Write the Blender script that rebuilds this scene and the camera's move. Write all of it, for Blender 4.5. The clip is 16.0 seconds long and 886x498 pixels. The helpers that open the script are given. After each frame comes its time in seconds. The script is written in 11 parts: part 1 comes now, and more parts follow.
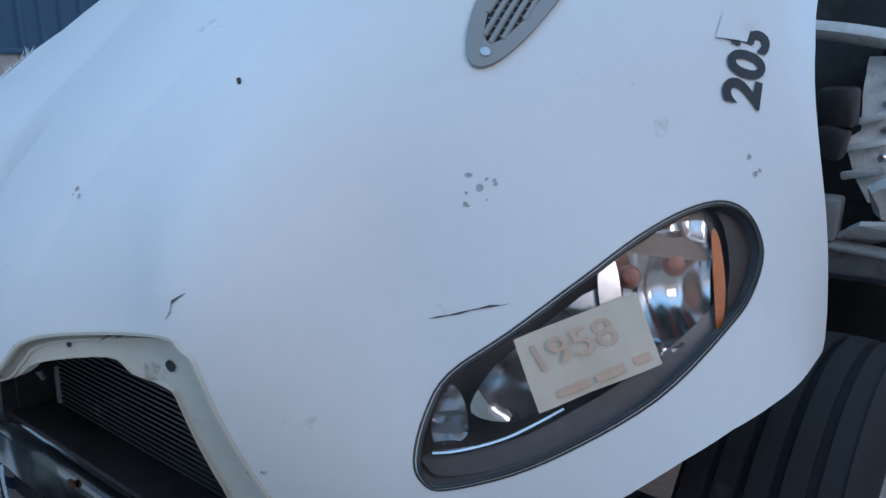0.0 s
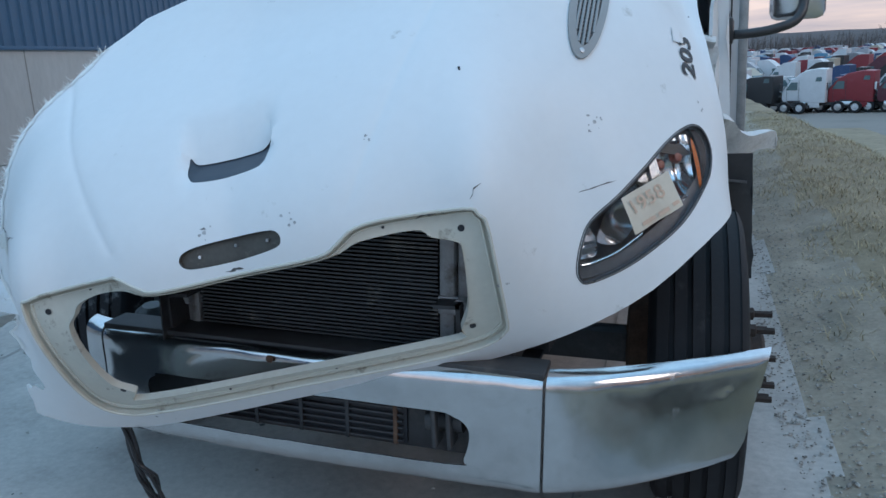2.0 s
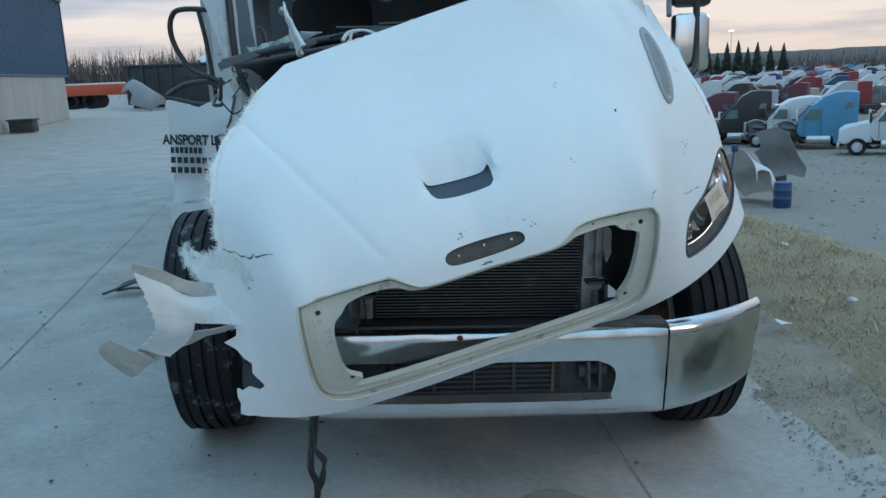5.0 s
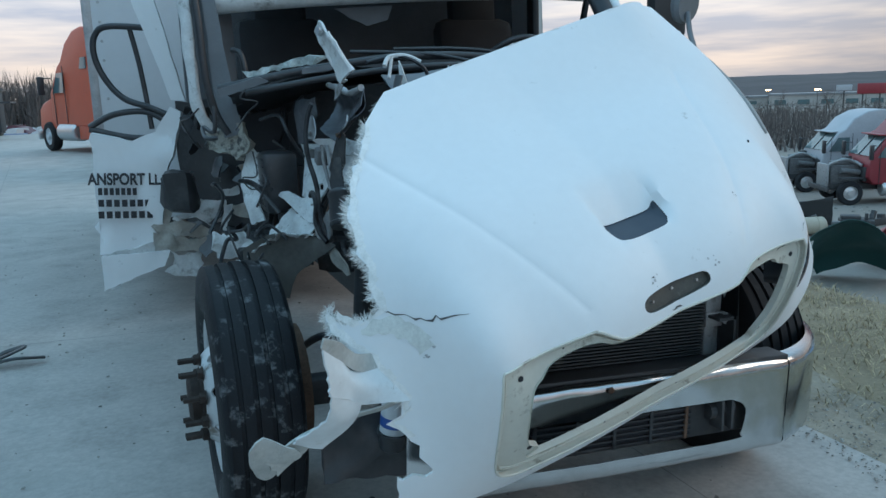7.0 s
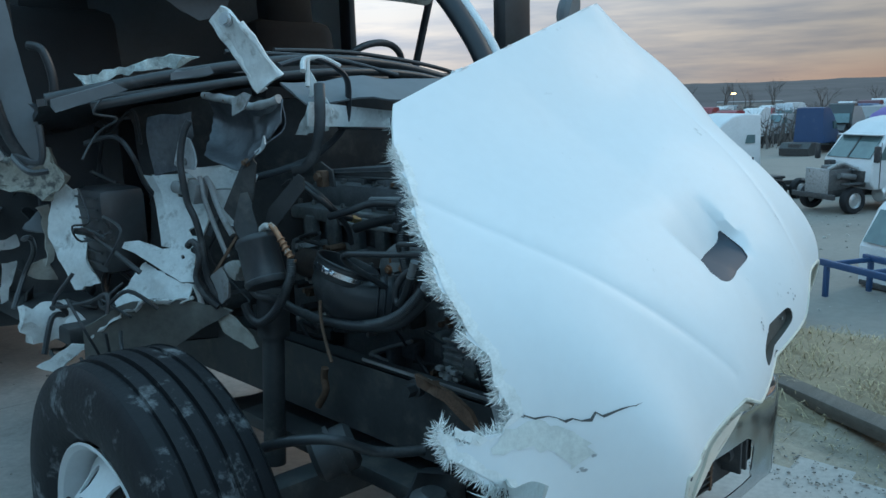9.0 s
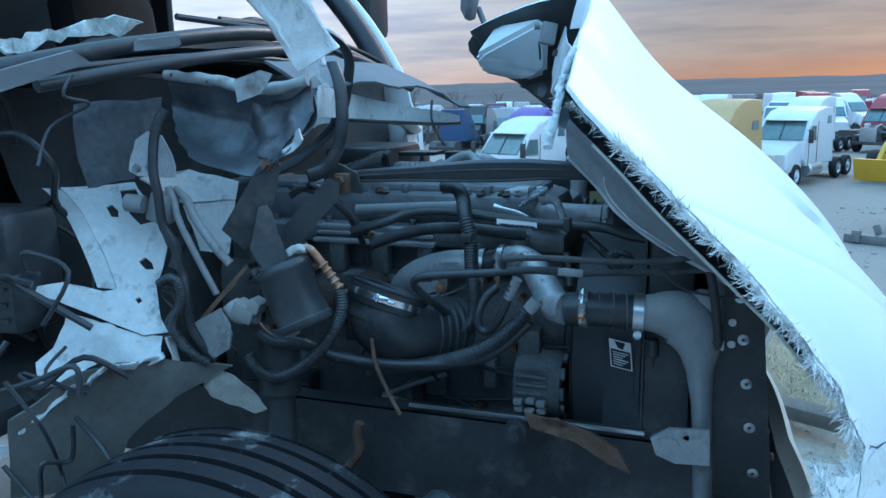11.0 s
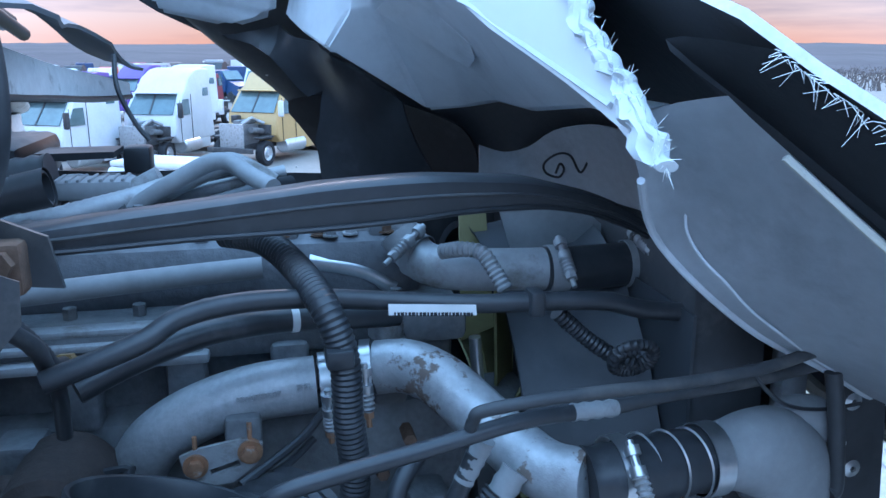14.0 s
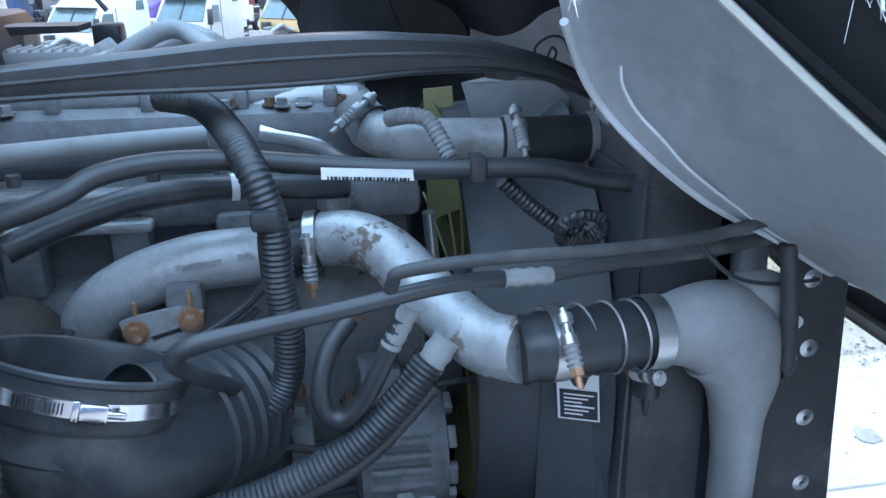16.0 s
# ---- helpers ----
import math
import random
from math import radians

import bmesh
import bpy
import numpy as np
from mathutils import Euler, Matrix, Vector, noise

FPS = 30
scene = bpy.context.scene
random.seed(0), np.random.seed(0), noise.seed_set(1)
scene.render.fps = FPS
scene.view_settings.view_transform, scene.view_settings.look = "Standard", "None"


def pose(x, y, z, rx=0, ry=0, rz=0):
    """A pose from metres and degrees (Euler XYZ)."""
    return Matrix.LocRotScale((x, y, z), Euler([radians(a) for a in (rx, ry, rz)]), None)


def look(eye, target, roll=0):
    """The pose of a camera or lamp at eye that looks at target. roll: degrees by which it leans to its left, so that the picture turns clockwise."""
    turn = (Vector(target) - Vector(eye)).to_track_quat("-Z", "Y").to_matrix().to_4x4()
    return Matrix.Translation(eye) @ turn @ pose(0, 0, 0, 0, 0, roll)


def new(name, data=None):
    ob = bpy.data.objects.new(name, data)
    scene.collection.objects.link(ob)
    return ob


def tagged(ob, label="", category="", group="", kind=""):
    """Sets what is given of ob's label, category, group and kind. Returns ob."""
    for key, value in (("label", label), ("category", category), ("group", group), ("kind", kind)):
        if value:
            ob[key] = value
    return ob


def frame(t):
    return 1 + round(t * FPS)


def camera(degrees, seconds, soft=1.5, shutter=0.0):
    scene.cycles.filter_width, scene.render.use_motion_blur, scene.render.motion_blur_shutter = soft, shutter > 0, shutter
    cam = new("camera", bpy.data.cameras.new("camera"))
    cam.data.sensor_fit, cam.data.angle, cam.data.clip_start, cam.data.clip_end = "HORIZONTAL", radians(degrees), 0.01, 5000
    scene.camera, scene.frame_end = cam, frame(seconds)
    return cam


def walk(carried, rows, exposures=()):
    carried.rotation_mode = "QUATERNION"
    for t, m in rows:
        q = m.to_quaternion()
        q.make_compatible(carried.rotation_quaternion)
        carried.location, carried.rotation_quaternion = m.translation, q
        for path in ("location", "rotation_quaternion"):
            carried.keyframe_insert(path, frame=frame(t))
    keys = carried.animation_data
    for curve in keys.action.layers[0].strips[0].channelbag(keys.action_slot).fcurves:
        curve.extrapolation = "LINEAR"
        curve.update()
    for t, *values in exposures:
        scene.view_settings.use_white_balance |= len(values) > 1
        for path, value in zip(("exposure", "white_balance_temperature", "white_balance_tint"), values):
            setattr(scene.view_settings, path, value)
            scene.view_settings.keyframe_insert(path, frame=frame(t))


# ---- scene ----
# camera
cam = camera(58.47, 16.0, shutter=0.0)
PATH = [  # seconds, place, turn
    (0.00, 1.366, -0.603, 1.358, 78.21, 2.12, 39.64),
    (0.50, 1.354, -0.951, 1.361, 78.10, 2.72, 33.89),
    (1.00, 1.259, -1.183, 1.364, 77.53, 3.06, 27.75),
    (1.50, 1.072, -1.432, 1.376, 77.06, 3.17, 22.31),
    (2.00, 0.991, -1.764, 1.396, 76.46, 3.06, 17.29),
    (2.50, 0.881, -2.000, 1.375, 76.09, 3.04, 12.94),
    (3.00, 0.661, -2.084, 1.324, 76.18, 3.15, 9.68),
    (3.50, 0.430, -2.213, 1.403, 76.36, 3.04, 6.11),
    (4.00, 0.193, -2.426, 1.458, 76.75, 2.90, 2.62),
    (4.20, 0.111, -2.478, 1.484, 76.66, 2.70, 1.20),
    (5.25, -0.478, -2.545, 1.522, 77.67, 2.14, -6.77),
    (6.30, -1.065, -2.253, 1.518, 78.64, 1.79, -15.75),
    (6.50, -1.177, -2.153, 1.546, 78.74, 1.86, -17.42),
    (7.00, -1.386, -1.991, 1.557, 78.83, 1.82, -21.16),
    (7.50, -1.613, -1.825, 1.582, 79.00, 1.84, -26.52),
    (8.00, -1.689, -1.506, 1.542, 78.90, 1.75, -33.48),
    (8.50, -1.767, -1.196, 1.555, 79.01, 1.58, -39.08),
    (9.00, -1.881, -0.941, 1.576, 79.18, 1.58, -45.66),
    (9.20, -1.903, -0.844, 1.561, 79.41, 1.60, -48.36),
    (10.25, -2.129, -0.213, 1.561, 79.31, 1.16, -61.55),
    (11.30, -2.097, 0.283, 1.554, 78.58, 0.89, -73.73),
    (11.50, -2.000, 0.378, 1.552, 78.51, 0.87, -75.65),
    (12.00, -1.858, 0.530, 1.543, 78.25, 0.91, -80.03),
    (12.50, -1.723, 0.635, 1.554, 77.66, 1.09, -86.28),
    (13.00, -1.538, 0.707, 1.559, 76.76, 0.68, -96.61),
    (13.50, -1.290, 0.729, 1.549, 76.42, 0.35, -101.19),
    (14.00, -1.184, 0.757, 1.535, 76.01, -0.01, -102.04),
    (14.50, -1.177, 0.799, 1.520, 75.27, -0.26, -101.51),
    (15.00, -1.178, 0.806, 1.504, 73.71, -0.22, -100.48),
    (15.50, -1.175, 0.730, 1.481, 71.68, 0.05, -99.80),
    (16.00, -1.184, 0.648, 1.474, 69.71, 0.10, -99.52),
]
EXPO = [(0.0, 0.0, 6150, 22), (1.5, 0.22, 6350, 20), (4.0, 0.19, 6550, 11), (8.0, 0.32, 6600, 9), (9.0, 0.37, 6450, 6), (11.5, 1.22, 5500, 10), (13.0, 1.6, 5650, 21), (14.5, 1.85, 5850, 26), (16.0, 2.25, 6800, 27)]
walk(cam, [(t, pose(x, y, z, rx, ry, rz)) for t, x, y, z, rx, ry, rz in PATH], EXPO)

# ---- sky and light ----
world = bpy.data.worlds.new("dusk_sky")
scene.world = world
world.use_nodes = True
SUN_AZ = radians(105)  # from +y towards +x, where the glow is


def make_sky():
    nt = world.node_tree
    nt.nodes.clear()
    N, L = nt.nodes.new, nt.links.new
    out, bg = N("ShaderNodeOutputWorld"), N("ShaderNodeBackground")
    co, sep = N("ShaderNodeTexCoord"), N("ShaderNodeSeparateXYZ")
    L(co.outputs["Generated"], sep.inputs[0])
    ramp = N("ShaderNodeValToRGB")
    cr = ramp.color_ramp
    cr.elements[0].position, cr.elements[0].color = 0.0, (0.52, 0.475, 0.455, 1)
    cr.elements[1].position, cr.elements[1].color = 1.0, (0.36, 0.74, 1.04, 1)
    for pos, col in ((0.035, (0.60, 0.55, 0.53, 1)), (0.10, (0.56, 0.58, 0.63, 1)), (0.22, (0.55, 0.67, 0.79, 1)), (0.5, (0.43, 0.74, 1.0, 1))):
        e = cr.elements.new(pos)
        e.color = col
    L(sep.outputs[2], ramp.inputs[0])
    # long flat clouds
    mp = N("ShaderNodeMapping")
    mp.inputs["Scale"].default_value = (1.6, 1.6, 16)
    L(co.outputs["Generated"], mp.inputs[0])
    cl = N("ShaderNodeTexNoise")
    cl.inputs["Scale"].default_value, cl.inputs["Detail"].default_value, cl.inputs["Roughness"].default_value = 2.2, 5, 0.55
    L(mp.outputs[0], cl.inputs[0])
    clr = N("ShaderNodeValToRGB")
    clr.color_ramp.elements[0].position, clr.color_ramp.elements[0].color = 0.40, (0.70, 0.76, 0.86, 1)
    clr.color_ramp.elements[1].position, clr.color_ramp.elements[1].color = 0.60, (1.18, 1.12, 1.05, 1)
    L(cl.outputs[0], clr.inputs[0])
    mul = N("ShaderNodeMix")
    mul.data_type, mul.blend_type = "RGBA", "MULTIPLY"
    mul.inputs[0].default_value = 1
    L(ramp.outputs[0], mul.inputs[6]), L(clr.outputs[0], mul.inputs[7])
    # warm glow low over the place where the sun went down
    dot = N("ShaderNodeVectorMath")
    dot.operation = "DOT_PRODUCT"
    dot.inputs[1].default_value = (math.sin(SUN_AZ), math.cos(SUN_AZ), 0.0)
    L(co.outputs["Generated"], dot.inputs[0])
    facing = N("ShaderNodeMapRange")
    facing.inputs[1].default_value, facing.inputs[2].default_value = 0.74, 1.0
    L(dot.outputs["Value"], facing.inputs[0])
    low = N("ShaderNodeMapRange")
    low.inputs[1].default_value, low.inputs[2].default_value = 0.040, 0.003
    L(sep.outputs[2], low.inputs[0])
    both = N("ShaderNodeMath")
    both.operation = "MULTIPLY"
    L(facing.outputs[0], both.inputs[0]), L(low.outputs[0], both.inputs[1])
    glow = N("ShaderNodeMix")
    glow.data_type = "RGBA"
    glow.inputs[7].default_value = (0.80, 0.42, 0.29, 1)
    L(both.outputs[0], glow.inputs[0]), L(mul.outputs[2], glow.inputs[6])
    # clear-air part of the sky behind the clouds
    sky = N("ShaderNodeTexSky")
    sky.sky_type, sky.sun_disc, sky.sun_elevation, sky.sun_rotation = "NISHITA", False, radians(2), SUN_AZ
    add = N("ShaderNodeMix")
    add.data_type, add.blend_type = "RGBA", "ADD"
    add.inputs[0].default_value = 0.004
    dim = N("ShaderNodeMapRange")
    dim.inputs[1].default_value, dim.inputs[2].default_value, dim.inputs[3].default_value, dim.inputs[4].default_value = 0.45, 0.97, 1.0, 0.23
    L(dot.outputs["Value"], dim.inputs[0])
    bank = N("ShaderNodeMix")
    bank.data_type, bank.blend_type = "RGBA", "MULTIPLY"
    bank.inputs[0].default_value = 1
    L(glow.outputs[2], bank.inputs[6]), L(dim.outputs[0], bank.inputs[7])
    L(bank.outputs[2], add.inputs[6]), L(sky.outputs[0], add.inputs[7])
    L(add.outputs[2], bg.inputs[0])
    bg.inputs[1].default_value = SKY_STRENGTH
    L(bg.outputs[0], out.inputs[0])


SKY_STRENGTH = 1.1
make_sky()
sun = new("sun", bpy.data.lights.new("sun", "SUN"))
sun.data.energy, sun.data.angle, sun.data.color = 0.5, radians(25), (1.0, 0.86, 0.74)
sun.matrix_world = look((0, 0, 30), (-30 * math.sin(SUN_AZ), -30 * math.cos(SUN_AZ), 12))

# ---- materials ----
MATS = {}


def mat(name, base, rough=0.5, metal=0.0, vary=0.12, scale=6.0, fine=60.0, bump=0.0, bump_scale=80.0, dirt=None, dirt_amount=0.0, dirt_scale=3.0,
        coat=0.0, spec=0.5, island=0.0, rnd=0.0, stretch=(1, 1, 1), transmission=0.0, emit=None, emit_strength=0.0, dirt_edge=0.08, coords="Object"):
    """A node material with variation at two scales, dirt with a shape of its own and fine relief."""
    if name in MATS:
        return MATS[name]
    m = bpy.data.materials.new(name)
    m.use_nodes = True
    nt = m.node_tree
    N, L = nt.nodes.new, nt.links.new
    p = nt.nodes["Principled BSDF"]
    co = N("ShaderNodeTexCoord")
    mp = N("ShaderNodeMapping")
    mp.inputs["Scale"].default_value = stretch
    L(co.outputs[coords], mp.inputs[0])

    def noise_tex(s, detail=4, rough_=0.6):
        n = N("ShaderNodeTexNoise")
        n.inputs["Scale"].default_value, n.inputs["Detail"].default_value, n.inputs["Roughness"].default_value = s, detail, rough_
        L(mp.outputs[0], n.inputs[0])
        return n.outputs[0]

    def math_node(op, a, b):
        n = N("ShaderNodeMath")
        n.operation = op
        for i, v in enumerate((a, b)):
            if isinstance(v, (int, float)):
                n.inputs[i].default_value = v
            else:
                L(v, n.inputs[i])
        return n.outputs[0]

    big, small = noise_tex(scale), noise_tex(fine)
    mixv = math_node("ADD", math_node("MULTIPLY", big, 0.62), math_node("MULTIPLY", small, 0.38))
    if island or rnd:
        src = N("ShaderNodeNewGeometry").outputs["Random Per Island"] if island else N("ShaderNodeObjectInfo").outputs["Random"]
        mixv = math_node("ADD", mixv, math_node("MULTIPLY", math_node("SUBTRACT", src, 0.5), island or rnd))
    lo, hi = [max(0, c * (1 - 2.4 * vary)) for c in base], [min(1, c * (1 + 2.4 * vary)) for c in base]
    mr = N("ShaderNodeMapRange")
    mr.inputs[1].default_value, mr.inputs[2].default_value = 0.2, 0.8
    L(mixv, mr.inputs[0])
    mx = N("ShaderNodeMix")
    mx.data_type = "RGBA"
    mx.inputs[6].default_value, mx.inputs[7].default_value = (*lo, 1), (*hi, 1)
    L(mr.outputs[0], mx.inputs[0])
    col = mx.outputs[2]
    rgh = math_node("ADD", rough - 0.08, math_node("MULTIPLY", small, 0.16))
    if dirt:
        d1 = noise_tex(dirt_scale, 7, 0.68)
        dm = N("ShaderNodeMapRange")
        cut = 0.66 - 0.3 * dirt_amount
        dm.inputs[1].default_value, dm.inputs[2].default_value = cut, cut + dirt_edge
        L(d1, dm.inputs[0])
        fac = math_node("MULTIPLY", dm.outputs[0], 0.9)
        mx2 = N("ShaderNodeMix")
        mx2.data_type = "RGBA"
        mx2.inputs[7].default_value = (*dirt, 1)
        L(fac, mx2.inputs[0]), L(col, mx2.inputs[6])
        col = mx2.outputs[2]
        rgh = math_node("ADD", rgh, math_node("MULTIPLY", fac, max(0, 0.85 - rough)))
        if metal:
            L(math_node("MULTIPLY", math_node("SUBTRACT", 1, fac), metal), p.inputs["Metallic"])
    L(col, p.inputs["Base Color"])
    L(rgh, p.inputs["Roughness"])
    if not (dirt and metal):
        p.inputs["Metallic"].default_value = metal
    p.inputs["Coat Weight"].default_value = coat
    p.inputs["Specular IOR Level"].default_value = spec
    p.inputs["Transmission Weight"].default_value = transmission
    if emit:
        p.inputs["Emission Color"].default_value = (*emit, 1)
        p.inputs["Emission Strength"].default_value = emit_strength
    if bump:
        b = N("ShaderNodeBump")
        b.inputs["Strength"].default_value, b.inputs["Distance"].default_value = min(1, bump), 0.01
        L(noise_tex(bump_scale, 5), b.inputs["Height"])
        L(b.outputs[0], p.inputs["Normal"])
    MATS[name] = m
    return m


def glass(name, tint=(0.9, 0.95, 0.97), rough=0.02):
    m = bpy.data.materials.new(name)
    m.use_nodes = True
    p = m.node_tree.nodes["Principled BSDF"]
    p.inputs["Base Color"].default_value = (*tint, 1)
    p.inputs["Roughness"].default_value, p.inputs["Transmission Weight"].default_value, p.inputs["IOR"].default_value = rough, 1.0, 1.3
    MATS[name] = m
    return m


WHITE = mat("white_paint", (0.78, 0.80, 0.81), 0.5, vary=0.02, scale=2.0, fine=30, coat=0.06, spec=0.35, bump=0.02, bump_scale=3, dirt=(0.55, 0.56, 0.55), dirt_amount=0.02, dirt_scale=9)
WHITE_IN = mat("grey_gelcoat", (0.66, 0.69, 0.71), 0.55, vary=0.06, scale=3, fine=40, bump=0.1, bump_scale=30, dirt=(0.45, 0.47, 0.48), dirt_amount=0.3, dirt_scale=2.5, dirt_edge=0.25)
FIBRE = mat("torn_glass_fibre", (0.80, 0.81, 0.77), 0.8, vary=0.12, scale=30, fine=200, island=0.5)
FLANGE = mat("cream_flange", (0.62, 0.61, 0.54), 0.5, vary=0.05, scale=5, fine=60, dirt=(0.30, 0.27, 0.22), dirt_amount=0.22, dirt_scale=14)
CHROME = mat("dull_chrome", (0.62, 0.63, 0.64), 0.17, metal=1.0, vary=0.06, scale=5, fine=40, bump=0.05, bump_scale=4, dirt=(0.45, 0.45, 0.44), dirt_amount=0.04, dirt_scale=9, dirt_edge=0.3)
CHROME_HI = mat("bright_chrome", (0.80, 0.81, 0.83), 0.2, metal=1.0, vary=0.02)
TYRE = mat("tyre_rubber", (0.018, 0.019, 0.022), 0.7, spec=0.3, vary=0.2, scale=6, fine=70, bump=0.12, bump_scale=60, dirt=(0.10, 0.10, 0.10), dirt_amount=0.16, dirt_scale=7, dirt_edge=0.25)
TYRE_SCUFF = mat("scuffed_rubber", (0.012, 0.013, 0.016), 0.62, spec=0.3, vary=0.2, scale=9, fine=80, bump=0.2, bump_scale=50, dirt=(0.26, 0.27, 0.28), dirt_amount=0.37, dirt_scale=11, dirt_edge=0.16)
RIM = mat("white_wheel_paint", (0.62, 0.64, 0.65), 0.45, vary=0.06, dirt=(0.2, 0.17, 0.14), dirt_amount=0.25, dirt_scale=9)
LUG = mat("dark_oily_steel", (0.05, 0.038, 0.033), 0.7, metal=0.3, vary=0.3, scale=20, fine=120, bump=0.3, bump_scale=120)
RUST = mat("rusty_steel", (0.13, 0.075, 0.05), 0.85, vary=0.3, scale=20, fine=120, bump=0.3, bump_scale=120)
BLACK = mat("black_plastic", (0.036, 0.038, 0.042), 0.38, vary=0.2, scale=5, fine=50, dirt=(0.12, 0.122, 0.125), dirt_amount=0.38, dirt_scale=5, dirt_edge=0.3)
BLACK_MET = mat("black_painted_steel", (0.044, 0.045, 0.048), 0.55, vary=0.25, scale=6, fine=50, dirt=(0.13, 0.12, 0.11), dirt_amount=0.42, dirt_scale=8, dirt_edge=0.2)
RUBBER = mat("black_hose_rubber", (0.034, 0.036, 0.040), 0.36, vary=0.2, scale=9, fine=60, dirt=(0.15, 0.15, 0.15), dirt_amount=0.36, dirt_scale=8, dirt_edge=0.3)
ALU = mat("cast_aluminium", (0.42, 0.43, 0.44), 0.46, metal=0.4, vary=0.18, scale=12, fine=120, bump=0.12, bump_scale=140, dirt=(0.22, 0.21, 0.20), dirt_amount=0.2, dirt_scale=9, dirt_edge=0.2)
ALU_DIRTY = mat("dirty_aluminium", (0.34, 0.345, 0.35), 0.5, metal=0.3, vary=0.14, scale=14, fine=90, bump=0.1, bump_scale=90, dirt=(0.14, 0.12, 0.10), dirt_amount=0.42, dirt_scale=12, dirt_edge=0.15)
ALU_RUST = mat("rust_flaked_pipe", (0.40, 0.41, 0.42), 0.42, metal=0.4, vary=0.2, scale=14, fine=90, bump=0.18, bump_scale=50, dirt=(0.15, 0.10, 0.075), dirt_amount=0.37, dirt_scale=26, dirt_edge=0.05)
IRON = mat("engine_iron", (0.15, 0.155, 0.16), 0.6, metal=0.1, vary=0.25, scale=10, fine=80, bump=0.25, bump_scale=60, dirt=(0.22, 0.21, 0.20), dirt_amount=0.4, dirt_scale=9, dirt_edge=0.2)
STEEL = mat("galvanised_steel", (0.55, 0.56, 0.57), 0.32, metal=0.9, vary=0.08, scale=20, fine=120)
TANK = mat("dusty_grey_plastic", (0.25, 0.255, 0.26), 0.62, vary=0.16, scale=5, fine=60, dirt=(0.34, 0.345, 0.35), dirt_amount=0.35, dirt_scale=4, dirt_edge=0.4)
FAN = mat("olive_fan_plastic", (0.33, 0.30, 0.15), 0.55, vary=0.12)
COPPER = mat("corroded_copper", (0.42, 0.22, 0.13), 0.5, metal=0.5, vary=0.2, scale=30, fine=150, dirt=(0.5, 0.46, 0.42), dirt_amount=0.3, dirt_scale=25)
FIN = mat("condenser_fins", (0.075, 0.08, 0.085), 0.5, metal=0.35, vary=0.15, scale=6, fine=200, dirt=(0.24, 0.23, 0.21), dirt_amount=0.22, dirt_scale=9)
CONCRETE = mat("worn_concrete", (0.43, 0.397, 0.370), 0.85, vary=0.19, scale=2.2, fine=34, bump=0.2, bump_scale=50, dirt=(0.25, 0.24, 0.22), dirt_amount=0.42, dirt_scale=1.1, dirt_edge=0.25)
GRAVEL = mat("gravel_lot", (0.25, 0.225, 0.20), 0.9, vary=0.14, scale=0.25, fine=6, bump=0.2, bump_scale=20, dirt=(0.22, 0.19, 0.16), dirt_amount=0.5, dirt_scale=0.25, dirt_edge=0.3)
VERGE = mat("gravelly_verge_soil", (0.33, 0.28, 0.22), 0.95, vary=0.2, scale=2.5, fine=40, bump=0.4, bump_scale=70, dirt=(0.22, 0.20, 0.17), dirt_amount=0.4, dirt_scale=3, dirt_edge=0.25)
SOIL = mat("dry_winter_turf", (0.29, 0.23, 0.155), 0.95, vary=0.22, scale=1.2, fine=30, bump=0.4, bump_scale=60, dirt=(0.24, 0.19, 0.13), dirt_amount=0.4, dirt_scale=1.6, dirt_edge=0.25)
GRASS = mat("dry_grass", (0.41, 0.33, 0.21), 0.9, vary=0.2, scale=1.5, fine=20, island=0.6)
BLUE = mat("blue_wall_panel", (0.035, 0.105, 0.19), 0.45, vary=0.06, scale=0.6, fine=8, metal=0.0, bump=0.02)
BASE_CONC = mat("cast_concrete_wall", (0.42, 0.42, 0.41), 0.85, vary=0.1, scale=0.6, fine=9, bump=0.1, bump_scale=30, dirt=(0.25, 0.245, 0.23), dirt_amount=0.28, dirt_scale=1.2, dirt_edge=0.3, stretch=(1, 1, 0.4))
PANEL = mat("white_box_panel", (0.62, 0.64, 0.66), 0.4, vary=0.03, scale=1.2, fine=20, dirt=(0.45, 0.45, 0.44), dirt_amount=0.15, dirt_scale=2)
CRUMPLE = mat("crumpled_white_paint", (0.66, 0.68, 0.68), 0.45, vary=0.13, scale=8, fine=70, bump=0.5, bump_scale=22, dirt=(0.15, 0.14, 0.125), dirt_amount=0.36, dirt_scale=13, dirt_edge=0.16)
CLOTH = mat("dark_seat_cloth", (0.03, 0.032, 0.036), 0.9, vary=0.15, fine=90, bump=0.2, bump_scale=150)
PAPER = mat("yellowed_card", (0.66, 0.58, 0.47), 0.8, vary=0.06, scale=6, fine=60)
INK = mat("black_vinyl", (0.02, 0.022, 0.028), 0.5, vary=0.1)
CLEAR = glass("clear_plastic")

# ---- building helpers ----
from mathutils.geometry import delaunay_2d_cdt


def obj_from(name, bm, material, smooth=True):
    me = bpy.data.meshes.new(name)
    bm.to_mesh(me)
    bm.free()
    if smooth:
        me.polygons.foreach_set("use_smooth", [True] * len(me.polygons))
        me.set_sharp_from_angle(angle=radians(38))
    for mm in material if isinstance(material, (list, tuple)) else [material]:
        me.materials.append(mm)
    return new(name, me)


def thing(name, label, category, group="", kind="", at=(0, 0, 0)):
    ob = new(name)
    ob.empty_display_size = 0.1
    ob.location = at
    ob.matrix_basis = Matrix.Translation(at)
    return tagged(ob, label, category, group, kind)


